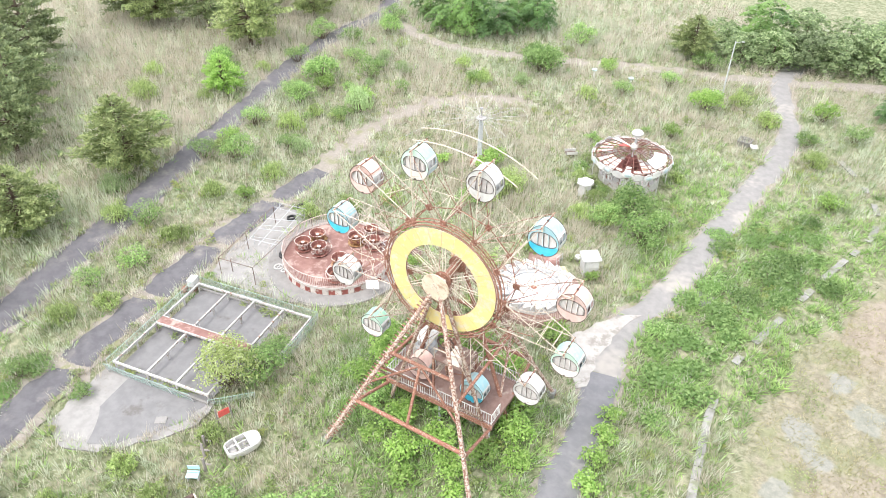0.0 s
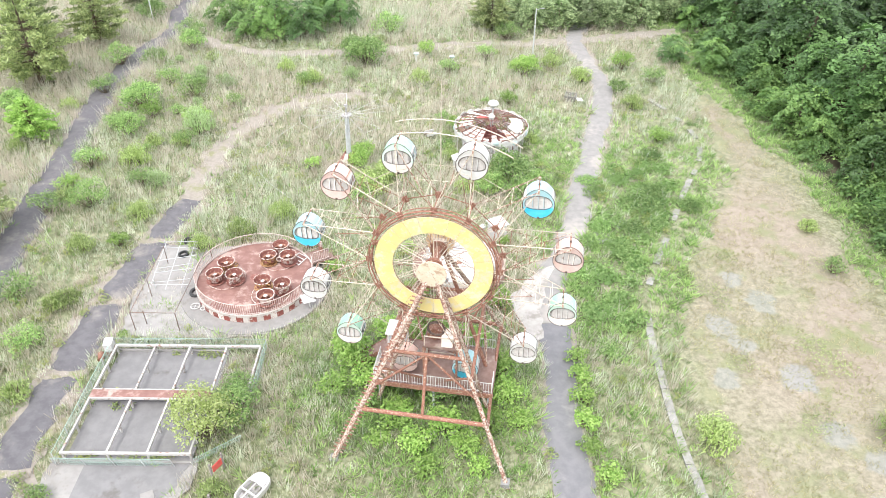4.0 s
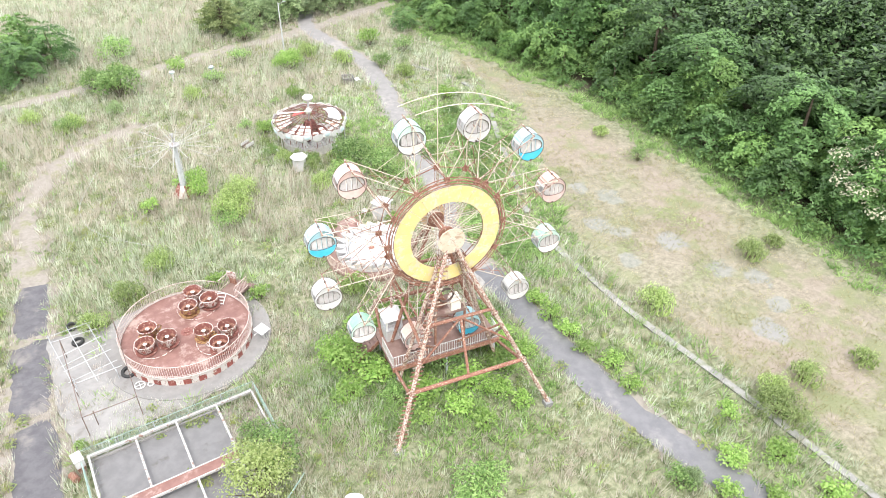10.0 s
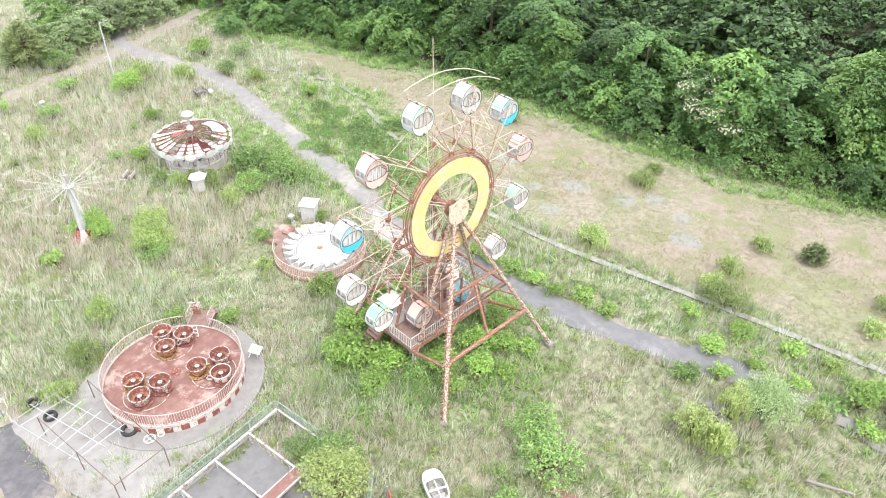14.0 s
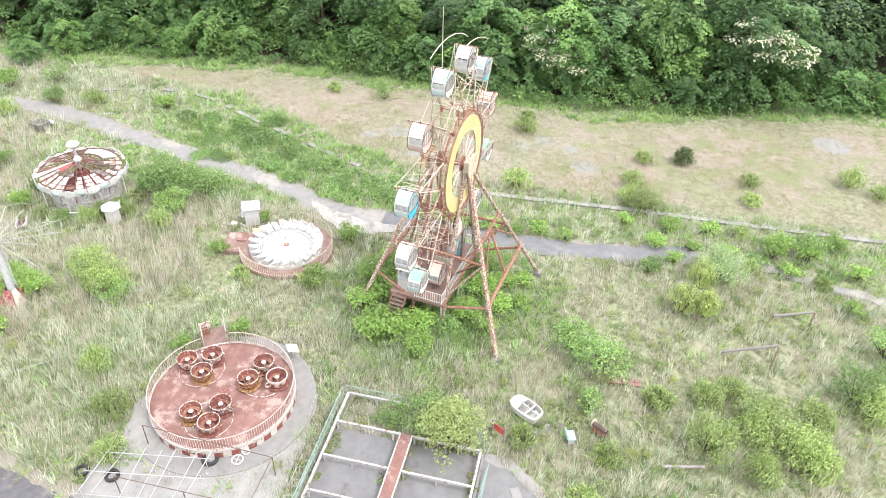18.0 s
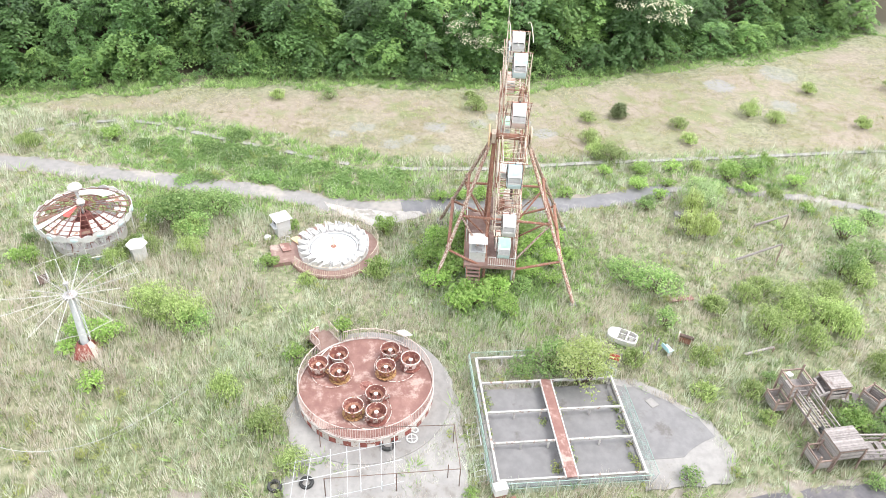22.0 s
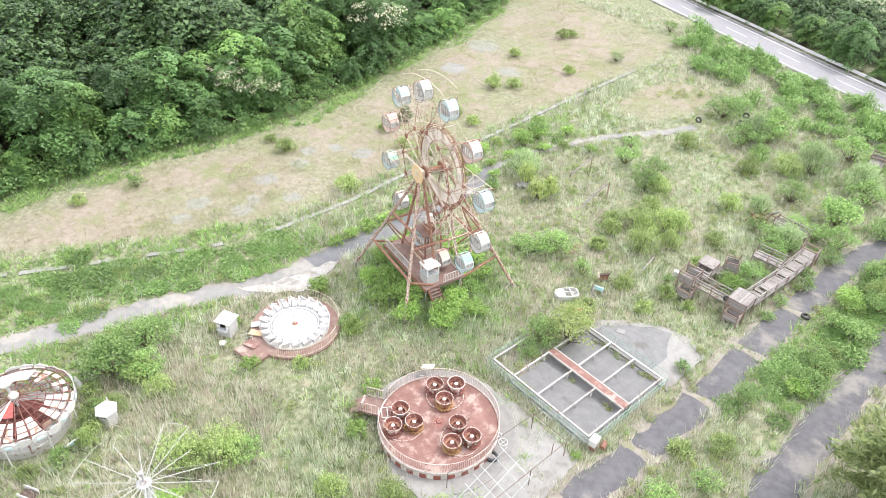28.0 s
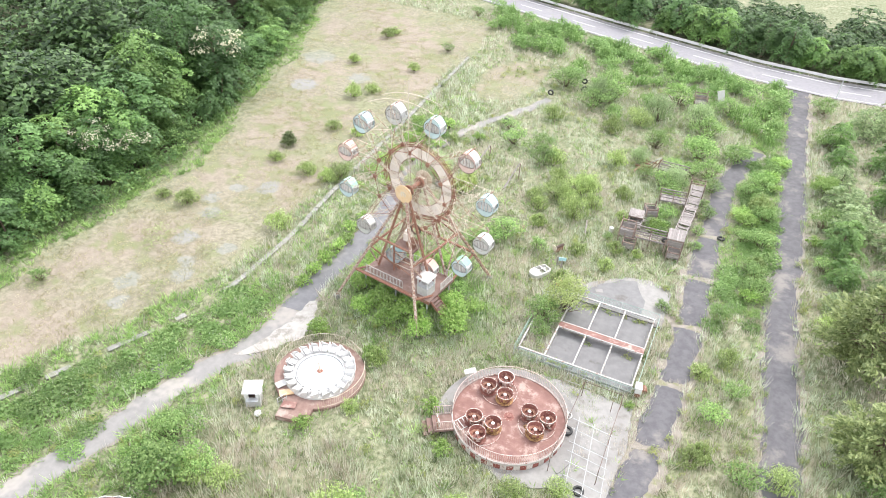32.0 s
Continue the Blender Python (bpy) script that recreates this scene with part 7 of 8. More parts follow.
def make_pine(seed, R, H, leaf_m, label, name="pine_tree", tiers=9, group="pines"):
    r = random.Random(seed)
    q = np.random.RandomState(seed)
    ob = thing(name, label=label, category="tree", group=group)
    g = Geo().sweep([(0, 0, 0), (0.1, 0, H * 0.5), (0.05, 0.1, H)], [0.03 * R + 0.12, 0.02 * R + 0.07, 0.03], 7)
    Vs = []
    for k in range(tiers):
        u = (k + 0.5) / tiers
        z = H * (0.16 + 0.82 * u)
        L = R * (1 - u ** 2.3) * min(1.0, 0.72 + 1.2 * u) * r.uniform(0.85, 1.1) + 0.25
        for j in range(max(5, int(9 * (1 - u * 0.5)))):
            a = 6.283 * j / max(5, int(9 * (1 - u * 0.5))) + k * 1.1 + r.uniform(-0.25, 0.25)
            Lj = L * r.uniform(0.7, 1.12)
            d = np.array([math.cos(a), math.sin(a), 0.12 - 0.2 * (1 - u)])
            tip = d * Lj + np.array([0, 0, z])
            g.tube((0, 0, z), tuple(tip * 0.97 + np.array([0, 0, z]) * 0.03), 0.035 + 0.012 * R * (1 - u), 4, 0.012)
            n = int(88 * Lj / max(R, 1) * R / 2.2) + 24
            s = q.uniform(0.25, 1.05, n) ** 0.8
            P = np.array([0, 0, z]) + np.outer(s, d) * Lj + np.stack([q.normal(0, 0.16 * Lj ** 0.5, n), q.normal(0, 0.16 * Lj ** 0.5, n), q.normal(0.05, 0.07, n)], 1)
            dirs = d[None] * 0.8 + q.normal(0, 0.5, (n, 3)) + np.array([0, 0, 0.25])
            dirs /= np.linalg.norm(dirs, axis=1)[:, None]
            w = np.cross(dirs, np.array([0, 0, 1.0]) + q.normal(0, 0.5, (n, 3)))
            w /= np.linalg.norm(w, axis=1)[:, None]
            l = (0.14 + 0.028 * R) * q.uniform(0.6, 1.3, (n, 1))
            Vs.append(np.stack([P - dirs * l, P - w * l * 0.34, P + dirs * l, P + w * l * 0.3], 1).reshape(-1, 3))
    V = np.concatenate(Vs)
    part("trunk", g, BARK, ob)
    part("needles", bulk_mesh("needles", V, np.arange(len(V)).reshape(-1, 4), leaf_m), None, ob)
    return ob


def place_all(protos, places, seed=0, sink=0.0):
    """places: (x, y, size, which); the first of a kind is the thing itself, the rest are copies."""
    r = random.Random(seed)
    used = set()
    for x, y, s, k in places:
        m = Matrix.Translation((x, y, float(height(x, y)) - sink)) @ Matrix.Rotation(r.uniform(0, 6.28), 4, "Z")
        p = protos[k]
        if k in used:
            ob = copy_thing(p, m)
        else:
            used.add(k)
            ob = p
            ob.matrix_basis = m
        f = r.uniform(0.85, 1.25)
        ob.scale = (s, s, s * f)
    for k, p in (protos.items() if isinstance(protos, dict) else enumerate(protos)):
        if k not in used:
            for o in list(p.children_recursive) + [p]:
                bpy.data.objects.remove(o)


# the wood on the slope
FOREST = [make_tree(s, R, H, b, n, l, 20, 0.15, LEAF_FOREST, "tall dark green broadleaf tree in the wood", bl)
          for s, R, H, b, n, l, bl in ((11, 3.4, 5.8, 1.0, 40, 1.2, False), (12, 2.9, 5.2, 0.7, 34, 1.1, False), (13, 3.9, 6.6, 1.2, 48, 1.25, False), (14, 2.9, 5.6, 0.6, 36, 1.1, True), (15, 2.4, 4.4, 0.2, 28, 1.0, False))]
FOREST += [make_tree(s, R, H, b, n, l, 20, 0.15, LEAF_FRESH, "fresh green broadleaf tree in the wood") for s, R, H, b, n, l in ((16, 3.3, 5.2, 0.7, 38, 1.2), (17, 2.6, 4.2, 0.3, 30, 1.05))]
LEAF_WILLOW = leafy("grey_green_willow_leaves", (0.13, 0.2, 0.08), (0.46, 0.55, 0.31), through_light=0.5)
FOREST += [make_tree(s, R, H, b, n, l, 16, 0.16, LEAF_WILLOW, "pale grey green willow beside the gravel road") for s, R, H, b, n, l in ((18, 3.0, 4.4, 0.3, 36, 1.1), (19, 2.5, 3.6, 0.2, 30, 1.0))]
fr = random.Random(21)
wood, far_wood = [], []
y = -34.0
while y < 126:
    for row in range(8):
        x = float(edge_of_forest(y)) + 2.0 + row * 4.9 + fr.uniform(-1.5, 1.5)
        yy = y + (2.5 if row % 2 else 0) + fr.uniform(-1.6, 1.6)
        k = fr.choice([0, 1, 2, 2, 0, 5, 4, 5] if row else [4, 6, 6, 5, 4])
        s = fr.uniform(0.72, 1.42) * (0.8 if row == 0 else 1.0)
        (wood if row < 2 and y < 97 else far_wood).append((x, yy, s, k))
    y += 5.0
# trees with cream blossom at the edge of the wood
wood += [(31.0, 3.2, 1.3, 3), (33.0, -0.5, 1.2, 3), (28.2, 24.0, 1.0, 3), (29.2, 26.4, 0.9, 3)]
# beyond the main road
for i in range(40):
    x = 44 - i * 2.9 + fr.uniform(-1, 1)
    base = float(np.interp(x, [-85, -60, -46, -34, -22, -8, 4, 20, 40, 60], [-50, -43, -41, -41.8, -44.4, -47.5, -50.6, -54.5, -60.5, -66]))
    for row in range(5):
        (wood if row < 1 else far_wood).append((x + fr.uniform(-1, 1), base - 6.6 - row * 4.2 + fr.uniform(-1, 1), fr.uniform(0.6, 0.95), fr.choice([0, 1, 5, 5, 6, 4])))
# scattered trees on the far side of the gravel road
for x, y, s in ((26, 97, 0.9), (-28, 101, 0.9), (32, 90, 0.8), (18, 86, 0.6), (22, 83, 0.7)):
    wood.append((x, y, s, fr.choice([5, 6, 1])))
for x, y, s in ((1, 96.2, 0.9), (4.6, 97.6, 1.0), (8.6, 98.6, 1.05), (12.8, 98.8, 1.0), (16.8, 101, 1.1), (21, 102, 1.0), (3, 101.6, 1.1), (8, 103.4, 1.15), (13.6, 104.5, 1.1), (25, 103, 1.05), (-2, 100, 0.9), (19, 106, 1.1)):
    wood.append((x, y, s, fr.choice([7, 8, 7, 5])))
for x, y, s in ((-46.6, -20.4, 0.62), (-47.0, -15.4, 0.58), (-47.2, -10.4, 0.6), (-47.6, -5.4, 0.66), (-48.2, 0, 0.7), (-47.4, 4.8, 0.6), (-47.8, 9.2, 0.62), (-47.4, 13.4, 0.5), (-50.4, -26, 0.8), (-52.4, -17, 0.85), (-52.6, -8, 0.9), (-53.2, 2, 0.9), (-52.4, 9, 0.8)):
    wood.append((x, y, s, fr.choice([5, 6, 7, 8])))
for x, y, s in ((-37.2, 89.4, 0.75), (-33.4, 90.4, 0.85), (-29.6, 90.2, 0.75), (-35, 94.4, 0.95), (-29, 95.6, 0.9), (-40.6, 93.4, 0.85), (-25.4, 94.4, 0.7)):
    wood.append((x, y, s, fr.choice([5, 6, 0])))


def joined_wood(protos, places, seed):
    """Trees too far back to tell apart, joined: every fifth leaf, a little larger."""
    r = random.Random(seed)
    parts_v = []
    base = {}
    for k in set(p[3] for p in places):
        me = [o for o in protos[k].children if o.name.startswith("crown")][0].data
        co = np.empty(len(me.vertices) * 3, np.float32)
        me.vertices.foreach_get("co", co)
        q = co.reshape(-1, 3, 3)[::5]
        mid = q.mean(1, keepdims=True)
        base[k] = mid + (q - mid) * 1.85
    for x, y, s, k in places:
        a = r.uniform(0, 6.28)
        ca, sa = math.cos(a) * s, math.sin(a) * s
        q = base[k]
        parts_v.append(np.stack([q[..., 0] * ca - q[..., 1] * sa + x, q[..., 0] * sa + q[..., 1] * ca + y, q[..., 2] * s + float(height(x, y))], -1))
    V = np.concatenate(parts_v).reshape(-1, 3)
    return tagged(new("far_wood", bulk_mesh("far_wood", V, np.arange(len(V)).reshape(-1, 3), LEAF_FAR)), "dense dark green wood behind the first trees", "wood", kind="stuff")


joined_wood(FOREST, far_wood, 6)
place_all(FOREST, wood, 5)

# pines west of the road
PINES = {"tall": make_pine(31, 4.1, 7.6, NEEDLES, "spreading pine tree with olive needles", tiers=10), "dark": make_pine(32, 3.7, 7.6, NEEDLES_DARK, "dark green pine tree"),
         "small": make_pine(33, 0.75, 1.6, NEEDLES_DARK, "small dark young fir in the open field", name="young_fir", tiers=6), "light": make_pine(34, 2.0, 4.4, LEAF_BRIGHT, "young light green larch beside the road", name="young_larch", tiers=7)}
place_all(PINES, [(-49.0, 42.6, 1.0, "tall"), (-60.5, 40.5, 1.0, "dark"), (-66, 46, 1.1, "dark"), (-72, 51, 1.15, "dark"), (-77, 58, 1.2, "dark"), (-72, 74, 1.1, "tall"), (-66.4, 77, 1.0, "dark"), (-77, 75, 1.2, "dark"), (-54, 99, 0.9, "dark"), (-56.3, 72.6, 1.12, "tall"), (-62, 83, 1.0, "dark"), (-54.5, 85, 0.9, "tall"), (-4.8, 94.6, 0.75, "tall"),
                  (-49.2, 21.0, 1.05, "tall"), (-54, 14, 1.0, "tall"), (-50.0, 31.6, 0.85, "tall"), (-57, 25, 0.9, "dark"), (-54, -30, 0.9, "dark"), (-57, -6, 1.0, "dark"), (-38, 103, 0.8, "tall"),
                  (15.1, 10.0, 1.0, "small"), (-51.4, 60.2, 1.1, "light")], 9)

# shrubs: size is the radius in metres
SHRUB_KINDS = {"mid": (1.0, 13, 44, 0.085, LEAF_MID, "round green shrub in the grass", 0.5, False, "shrub"),
               "olive": (0.95, 13, 48, 0.085, LEAF_OLIVE, "loose olive green broom shrub in the grass", 0.36, True, "shrub"),
               "bright": (0.95, 14, 40, 0.1, LEAF_BRIGHT, "bright yellow green leafy weed clump", 0.6, False, "shrub"),
               "pale": (1.25, 15, 60, 0.08, LEAF_PALE, "pale grey green shrub with thin shoots", 0.3, True, "shrub"),
               "yellow": (1.9, 14, 38, 0.085, LEAF_YELLOW, "tall yellowish shrub with upright shoots", 0.5, True, "shrub"),
               "dark": (0.95, 13, 44, 0.09, LEAF_MID, "dense dark green shrub", 0.6, False, "shrub"),
               "low": (0.3, 17, 44, 0.095, LEAF_THICKET, "low sprawling green creeper mat", 0.6, False, "creeper_mat"),
               "flat": (0.42, 14, 34, 0.075, LEAF_OLIVE, "low flat olive shrub in the sandy field", 0.25, False, "shrub"),
               "yellowtree": (1.15, 20, 40, 0.075, LEAF_YELLOW, "rounded yellow green shrub growing over the court", 0.5, False, "shrub")}
SHRUBS = {}
for n_, (k_, (h_, lob_, dens_, leaf_, m_, lab_, slim_, wisp_, name_)) in enumerate(SHRUB_KINDS.items()):
    # small, middle and large plants, with leaves of the same true size
    for size_, radius_ in (("s", 0.9), ("m", 1.5), ("l", 2.3)):
        SHRUBS[k_ + size_] = make_shrub(40 + n_ * 3 + int(radius_ * 2), radius_, radius_ * h_, int(lob_ * (1 + 0.5 * (radius_ - 0.9))), 0.95 * dens_ * (0.85 if radius_ < 1 else 0.5 if radius_ < 2 else 0.34), 0.85 * leaf_ * (1.0 if radius_ < 1 else 1.15 if radius_ < 2 else 1.35), m_, lab_, name_, "", slim_, wisp_)


def sized(places):
    out = []
    for x, y, r, k in places:
        c, base = ("s", 0.9) if r < 1.15 else ("m", 1.5) if r < 1.9 else ("l", 2.3)
        out.append((x, y, r / base, k + c))
    return out


around_rides = [(-10.7, 62.5, 0.9, "olive"), (-10.8, 60.5, 1.0, "mid"), (-10.0, 58.7, 0.8, "bright"), (-9.1, 57.8, 1.1, "olive"), (-7.9, 57.1, 0.9, "mid"), (-6.0, 56.8, 1.0, "olive"), (-4.1, 57.4, 0.8, "bright"), (-7.1, 65.7, 0.8, "mid"), (-2.1, 62.8, 0.9, "olive"), (-20.0, 58.9, 0.9, "bright"), (-21.6, 43.8, 0.9, "bright"), (-19.3, 40.6, 0.9, "bright"), (-12.5, 37.9, 1.0, "bright"), (-13.6, 43.4, 0.8, "olive"), (-6.0, 44.9, 0.7, "bright"), (-9.8, 64.9, 1.2, "bright"), (-18.7, 58.4, 1.3, "bright"), (-16.0, 54.3, 1.9, "olive"), (-8.0, 57.3, 1.0, "olive"), (-30.4, 43.4, 1.3, "olive"), (-27.6, 45.2, 1.5, "olive"), (-24.6, 48.0, 1.4, "olive"), (-18.4, 50.8, 1.5, "mid"), (-16.8, 53.6, 1.5, "olive"), (-11.2, 67, 1.0, "mid"), (-11.2, 46.4, 0.9, "bright"), (-6.8, 53.2, 1.6, "olive"), (-6.8, 37.2, 1.2, "bright"), (-3.4, 51.4, 2.4, "mid"), (-4.9, 54.8, 2.4, "dark"), (-2.4, 54.0, 1.6, "mid"), (-9.0, 52.8, 1.4, "olive"), (-6.2, 45.3, 0.6, "bright"), (-10.4, 58.4, 1.2, "olive"), (-24.9, 24.7, 2.4, "yellowtree"), (-23.6, 26.4, 2.0, "mid"), (-19.1, 56.6, 1.25, "bright"), (-17.5, 51.9, 2.0, "olive"), (-23.4, 56.4, 1.0, "bright"), (-6.5, 53.0, 2.0, "mid"), (-8.4, 56.0, 1.2, "olive"), (-23.9, 28.6, 1.2, "mid"), (-33.0, 33.2, 0.5, "bright"), (-13.0, 38.0, 1.1, "olive")]
near_wheel = [(-17.2, 32.0, 1.3, "bright"), (-14.6, 33.4, 1.2, "bright"), (-11.6, 33.6, 1.3, "bright"), (-8.6, 33.0, 1.1, "bright"), (-12.4, 24.0, 1.1, "bright"), (-9.4, 24.0, 1.0, "bright"), (-14.6, 24.4, 0.8, "bright"), (-6.0, 26.0, 1.0, "bright"), (-17.6, 28.6, 1.1, "bright"), (-14.8, 18.4, 1.8, "mid"), (-16.6, 30.8, 1.5, "bright"), (-15.6, 29.0, 1.2, "bright"), (-13.0, 32.0, 1.6, "bright"), (-10.0, 31.8, 1.4, "bright"), (-7.2, 30.2, 1.3, "bright"), (-13.6, 26.2, 1.2, "bright"), (-10.6, 25.4, 1.2, "bright"), (-8.0, 25.8, 1.1, "bright"), (-6.8, 28.0, 1.2, "bright"), (-11.0, 28.0, 1.6, "mid"), (-11.6, 22.4, 0.8, "bright"), (-8.6, 22.6, 0.7, "bright"), (-15.4, 27.0, 1.0, "mid"), (-23.4, 20.6, 1.0, "olive"), (-23.6, 15.8, 1.1, "olive"), (-18.2, 12.8, 1.1, "olive"), (-19.8, 17.0, 1.1, "mid"), (-16.0, 16.6, 2.3, "mid"), (-16.4, 8.2, 1.3, "olive"), (-19.6, 7.1, 1.6, "olive"), (-20.5, 4.7, 1.9, "olive"), (-18.4, 12.5, 1.0, "olive"), (-15.9, -0.3, 1.6, "olive"), (-22.5, 7.0, 1.4, "olive"), (-26.8, 13.6, 1.0, "olive"), (-26.7, 16.8, 1.0, "olive"), (-13.4, 18.8, 1.2, "mid"), (-17.4, 9.8, 1.3, "olive"), (-17.6, 3.2, 1.5, "olive"), (-33.0, 20.2, 0.9, "mid"), (-8.5, 10.9, 1.5, "yellow"), (-8.9, 9.4, 1.1, "yellow")]
by_path = [(-4.0, 8.1, 2.4, "pale"), (-5.6, 9.6, 1.3, "yellow"), (-0.4, 12.8, 1.2, "bright"), (-3.6, 13.0, 0.8, "pale"), (-1.5, 20.2, 0.9, "bright"), (-1.1, 22.4, 1.0, "bright"), (-1.9, 24.4, 0.9, "bright"), (-1.9, 26.2, 1.0, "bright"), (-1.9, 28.2, 1.0, "bright"), (-1.7, 30.2, 1.0, "bright"), (-1.7, 32.0, 0.9, "bright"), (0.6, 3.4, 1.4, "bright"), (1.6, 0.3, 1.6, "mid"), (-0.7, -2.8, 1.1, "bright"), (-9.8, -2.7, 1.8, "mid"), (-7.9, -6.3, 1.5, "mid"), (-5.5, -1.5, 0.9, "bright"), (-4.2, 13.3, 1.1, "mid"), (2.1, 2.6, 1.3, "bright"), (0.9, 0.7, 1.3, "bright"), (-2.4, 11.4, 0.9, "bright"), (-0.2, 9.8, 0.8, "bright"), (-1.9, 8.2, 1.0, "low"), (-0.4, 7.0, 0.9, "bright"), (-1.8, 5.4, 0.8, "olive"), (-0.3, 4.6, 1.1, "low"), (-1.6, 2.4, 1.0, "bright"), (-2.9, 0.2, 0.9, "olive"), (-1.2, -0.6, 0.9, "low"), (2.8, 8.2, 1.1, "bright"), (3.0, 5.6, 0.9, "olive"), (2.4, 11.6, 1.2, "bright"), (3.2, -1.8, 1.2, "bright"), (2.2, 15.4, 0.9, "bright")]
by_path += [(a + q * 0.5, b + q * 0.4, 1.2 + 0.25 * (q % 3), "low") for q, (a, b) in enumerate([(10.3, 58.1), (7.8, 53.4), (6.1, 50.4), (3.8, 46.5), (1.6, 43.2), (-1.0, 39.1), (-2.5, 34.6)])]
by_path += [(a, b, 1.25, "low") for a, b in [(11.3, 51.6), (3.0, 53.7), (2.6, 55.4), (2.8, 48.0), (-0.2, 41.4), (1.4, 37.0), (0.7, 32.9), (9.7, 60.8), (5.4, 55.6), (7.6, 48.6)]]
in_field = [(17.2, 26.0, 1.4, "olive"), (14.9, 33.6, 1.5, "flat"), (20.4, 42.5, 1.0, "mid"), (9.8, 39.8, 1.2, "flat"), (9.7, 32.0, 1.1, "flat"), (13.3, 27.4, 1.3, "flat"), (5.8, 25.3, 1.6, "olive"), (21.3, -27.0, 1.2, "olive"), (20.9, -28.6, 1.0, "olive"), (21.0, -15.9, 1.0, "olive"), (10.3, -26.6, 1.2, "mid"), (11.8, -17.6, 1.0, "olive"), (15.1, -5.6, 1.4, "olive"), (13.5, -8.0, 1.3, "olive"), (11.6, -42.0, 1.3, "mid"), (20.3, 26.2, 0.9, "olive"), (14.2, 13.9, 1.0, "olive"), (9.2, 14.9, 1.3, "olive"), (5.3, 13.8, 1.8, "olive"), (6.3, 15.2, 1.2, "olive"), (12.4, 3.9, 1.2, "olive"), (8.7, 4.2, 1.0, "olive"), (15.9, 32.0, 1.6, "flat"), (20.7, 48.4, 0.9, "olive"), (19.7, 43.4, 1.1, "flat"), (12.0, 44.0, 1.1, "flat"), (12.5, 26.5, 1.1, "flat"), (10.1, 38.3, 1.0, "flat"), (15.5, 19.4, 0.8, "flat")]
north_side = [(-42.7, 61.8, 2.2, "mid"), (-43.5, 68, 2.6, "dark"), (-42, 36.8, 1.7, "mid"), (-41.4, 48.8, 2.0, "mid"), (-35.8, 62.8, 1.8, "pale"), (-36.6, 64.8, 1.8, "bright"), (-20.6, 81.4, 3.0, "dark"), (-18.6, 91.8, 2.6, "mid"), (-10.6, 79.6, 1.6, "mid"), (5.2, 78.8, 1.6, "olive"), (-1.4, 79.8, 2.2, "bright"), (-2.8, 91.8, 2.2, "mid"), (9.2, 75.8, 1.3, "dark"), (11.0, 83, 1.6, "bright"), (-27, 75.5, 1.6, "mid"), (-40, 56, 1.7, "olive"), (-38.8, 71.5, 2.0, "mid"), (-46, 80, 1.8, "dark"), (-14.0, 76, 1.4, "olive"), (-30, 79, 1.4, "olive"), (2.0, 82.5, 1.6, "olive"), (-6, 84, 1.6, "mid"), (14, 79, 1.6, "mid")]
west_verge = [(-44.0, 55.4, 1.7, "mid"), (-44.4, 47.5, 1.6, "mid"), (-44.2, 51.4, 1.3, "bright"), (-44.4, 36.0, 1.5, "olive"), (-43.9, 62.9, 1.8, "mid"), (-41.6, 65.6, 1.5, "bright"), (-42.2, 74.2, 1.8, "mid"), (-42.6, 84.5, 1.9, "dark"), (-33.6, 87.8, 1.8, "mid"), (-22.5, 84.4, 2.2, "dark"), (-50.7, 34.3, 1.8, "mid"), (-53.6, 63.7, 1.9, "mid"), (-56.0, 66.0, 2.0, "dark"), (-49.7, 78.9, 2.2, "mid"), (-51.1, 94.7, 2.6, "dark"), (-44.3, 89.0, 2.2, "mid"), (-38.9, 96.8, 2.4, "dark"), (-5.7, 96.0, 2.2, "mid"), (-48.6, 71, 1.8, "mid"), (-58.0, 55.0, 2.0, "olive"), (-52.0, 50.0, 1.7, "mid"), (-37.9, 19.8, 1.2, "mid"), (-39.4, 24.8, 1.3, "olive"), (-37.6, 27.4, 1.1, "olive"), (-40.3, 28.6, 1.3, "mid"), (-39.0, 31.8, 1.5, "mid"), (-38.2, 36.5, 1.1, "olive"), (-40.2, 12, 1.5, "mid"), (-38.4, 6, 1.4, "mid"), (-40, 0, 1.6, "mid"), (-38.9, -6, 1.8, "dark"), (-45.8, 0, 1.9, "mid"), (-45.6, -8, 2.0, "bright"), (-46.2, 8, 1.6, "mid"), (-47, 17, 1.6, "olive"), (-39, -20, 2.0, "dark"), (-38.6, -28, 2.0, "mid"), (-44.6, -31, 2.2, "mid"), (-45.5, -20, 2.0, "mid"), (-39.6, 42.5, 1.3, "olive"), (-38.4, 53, 1.5, "mid")]
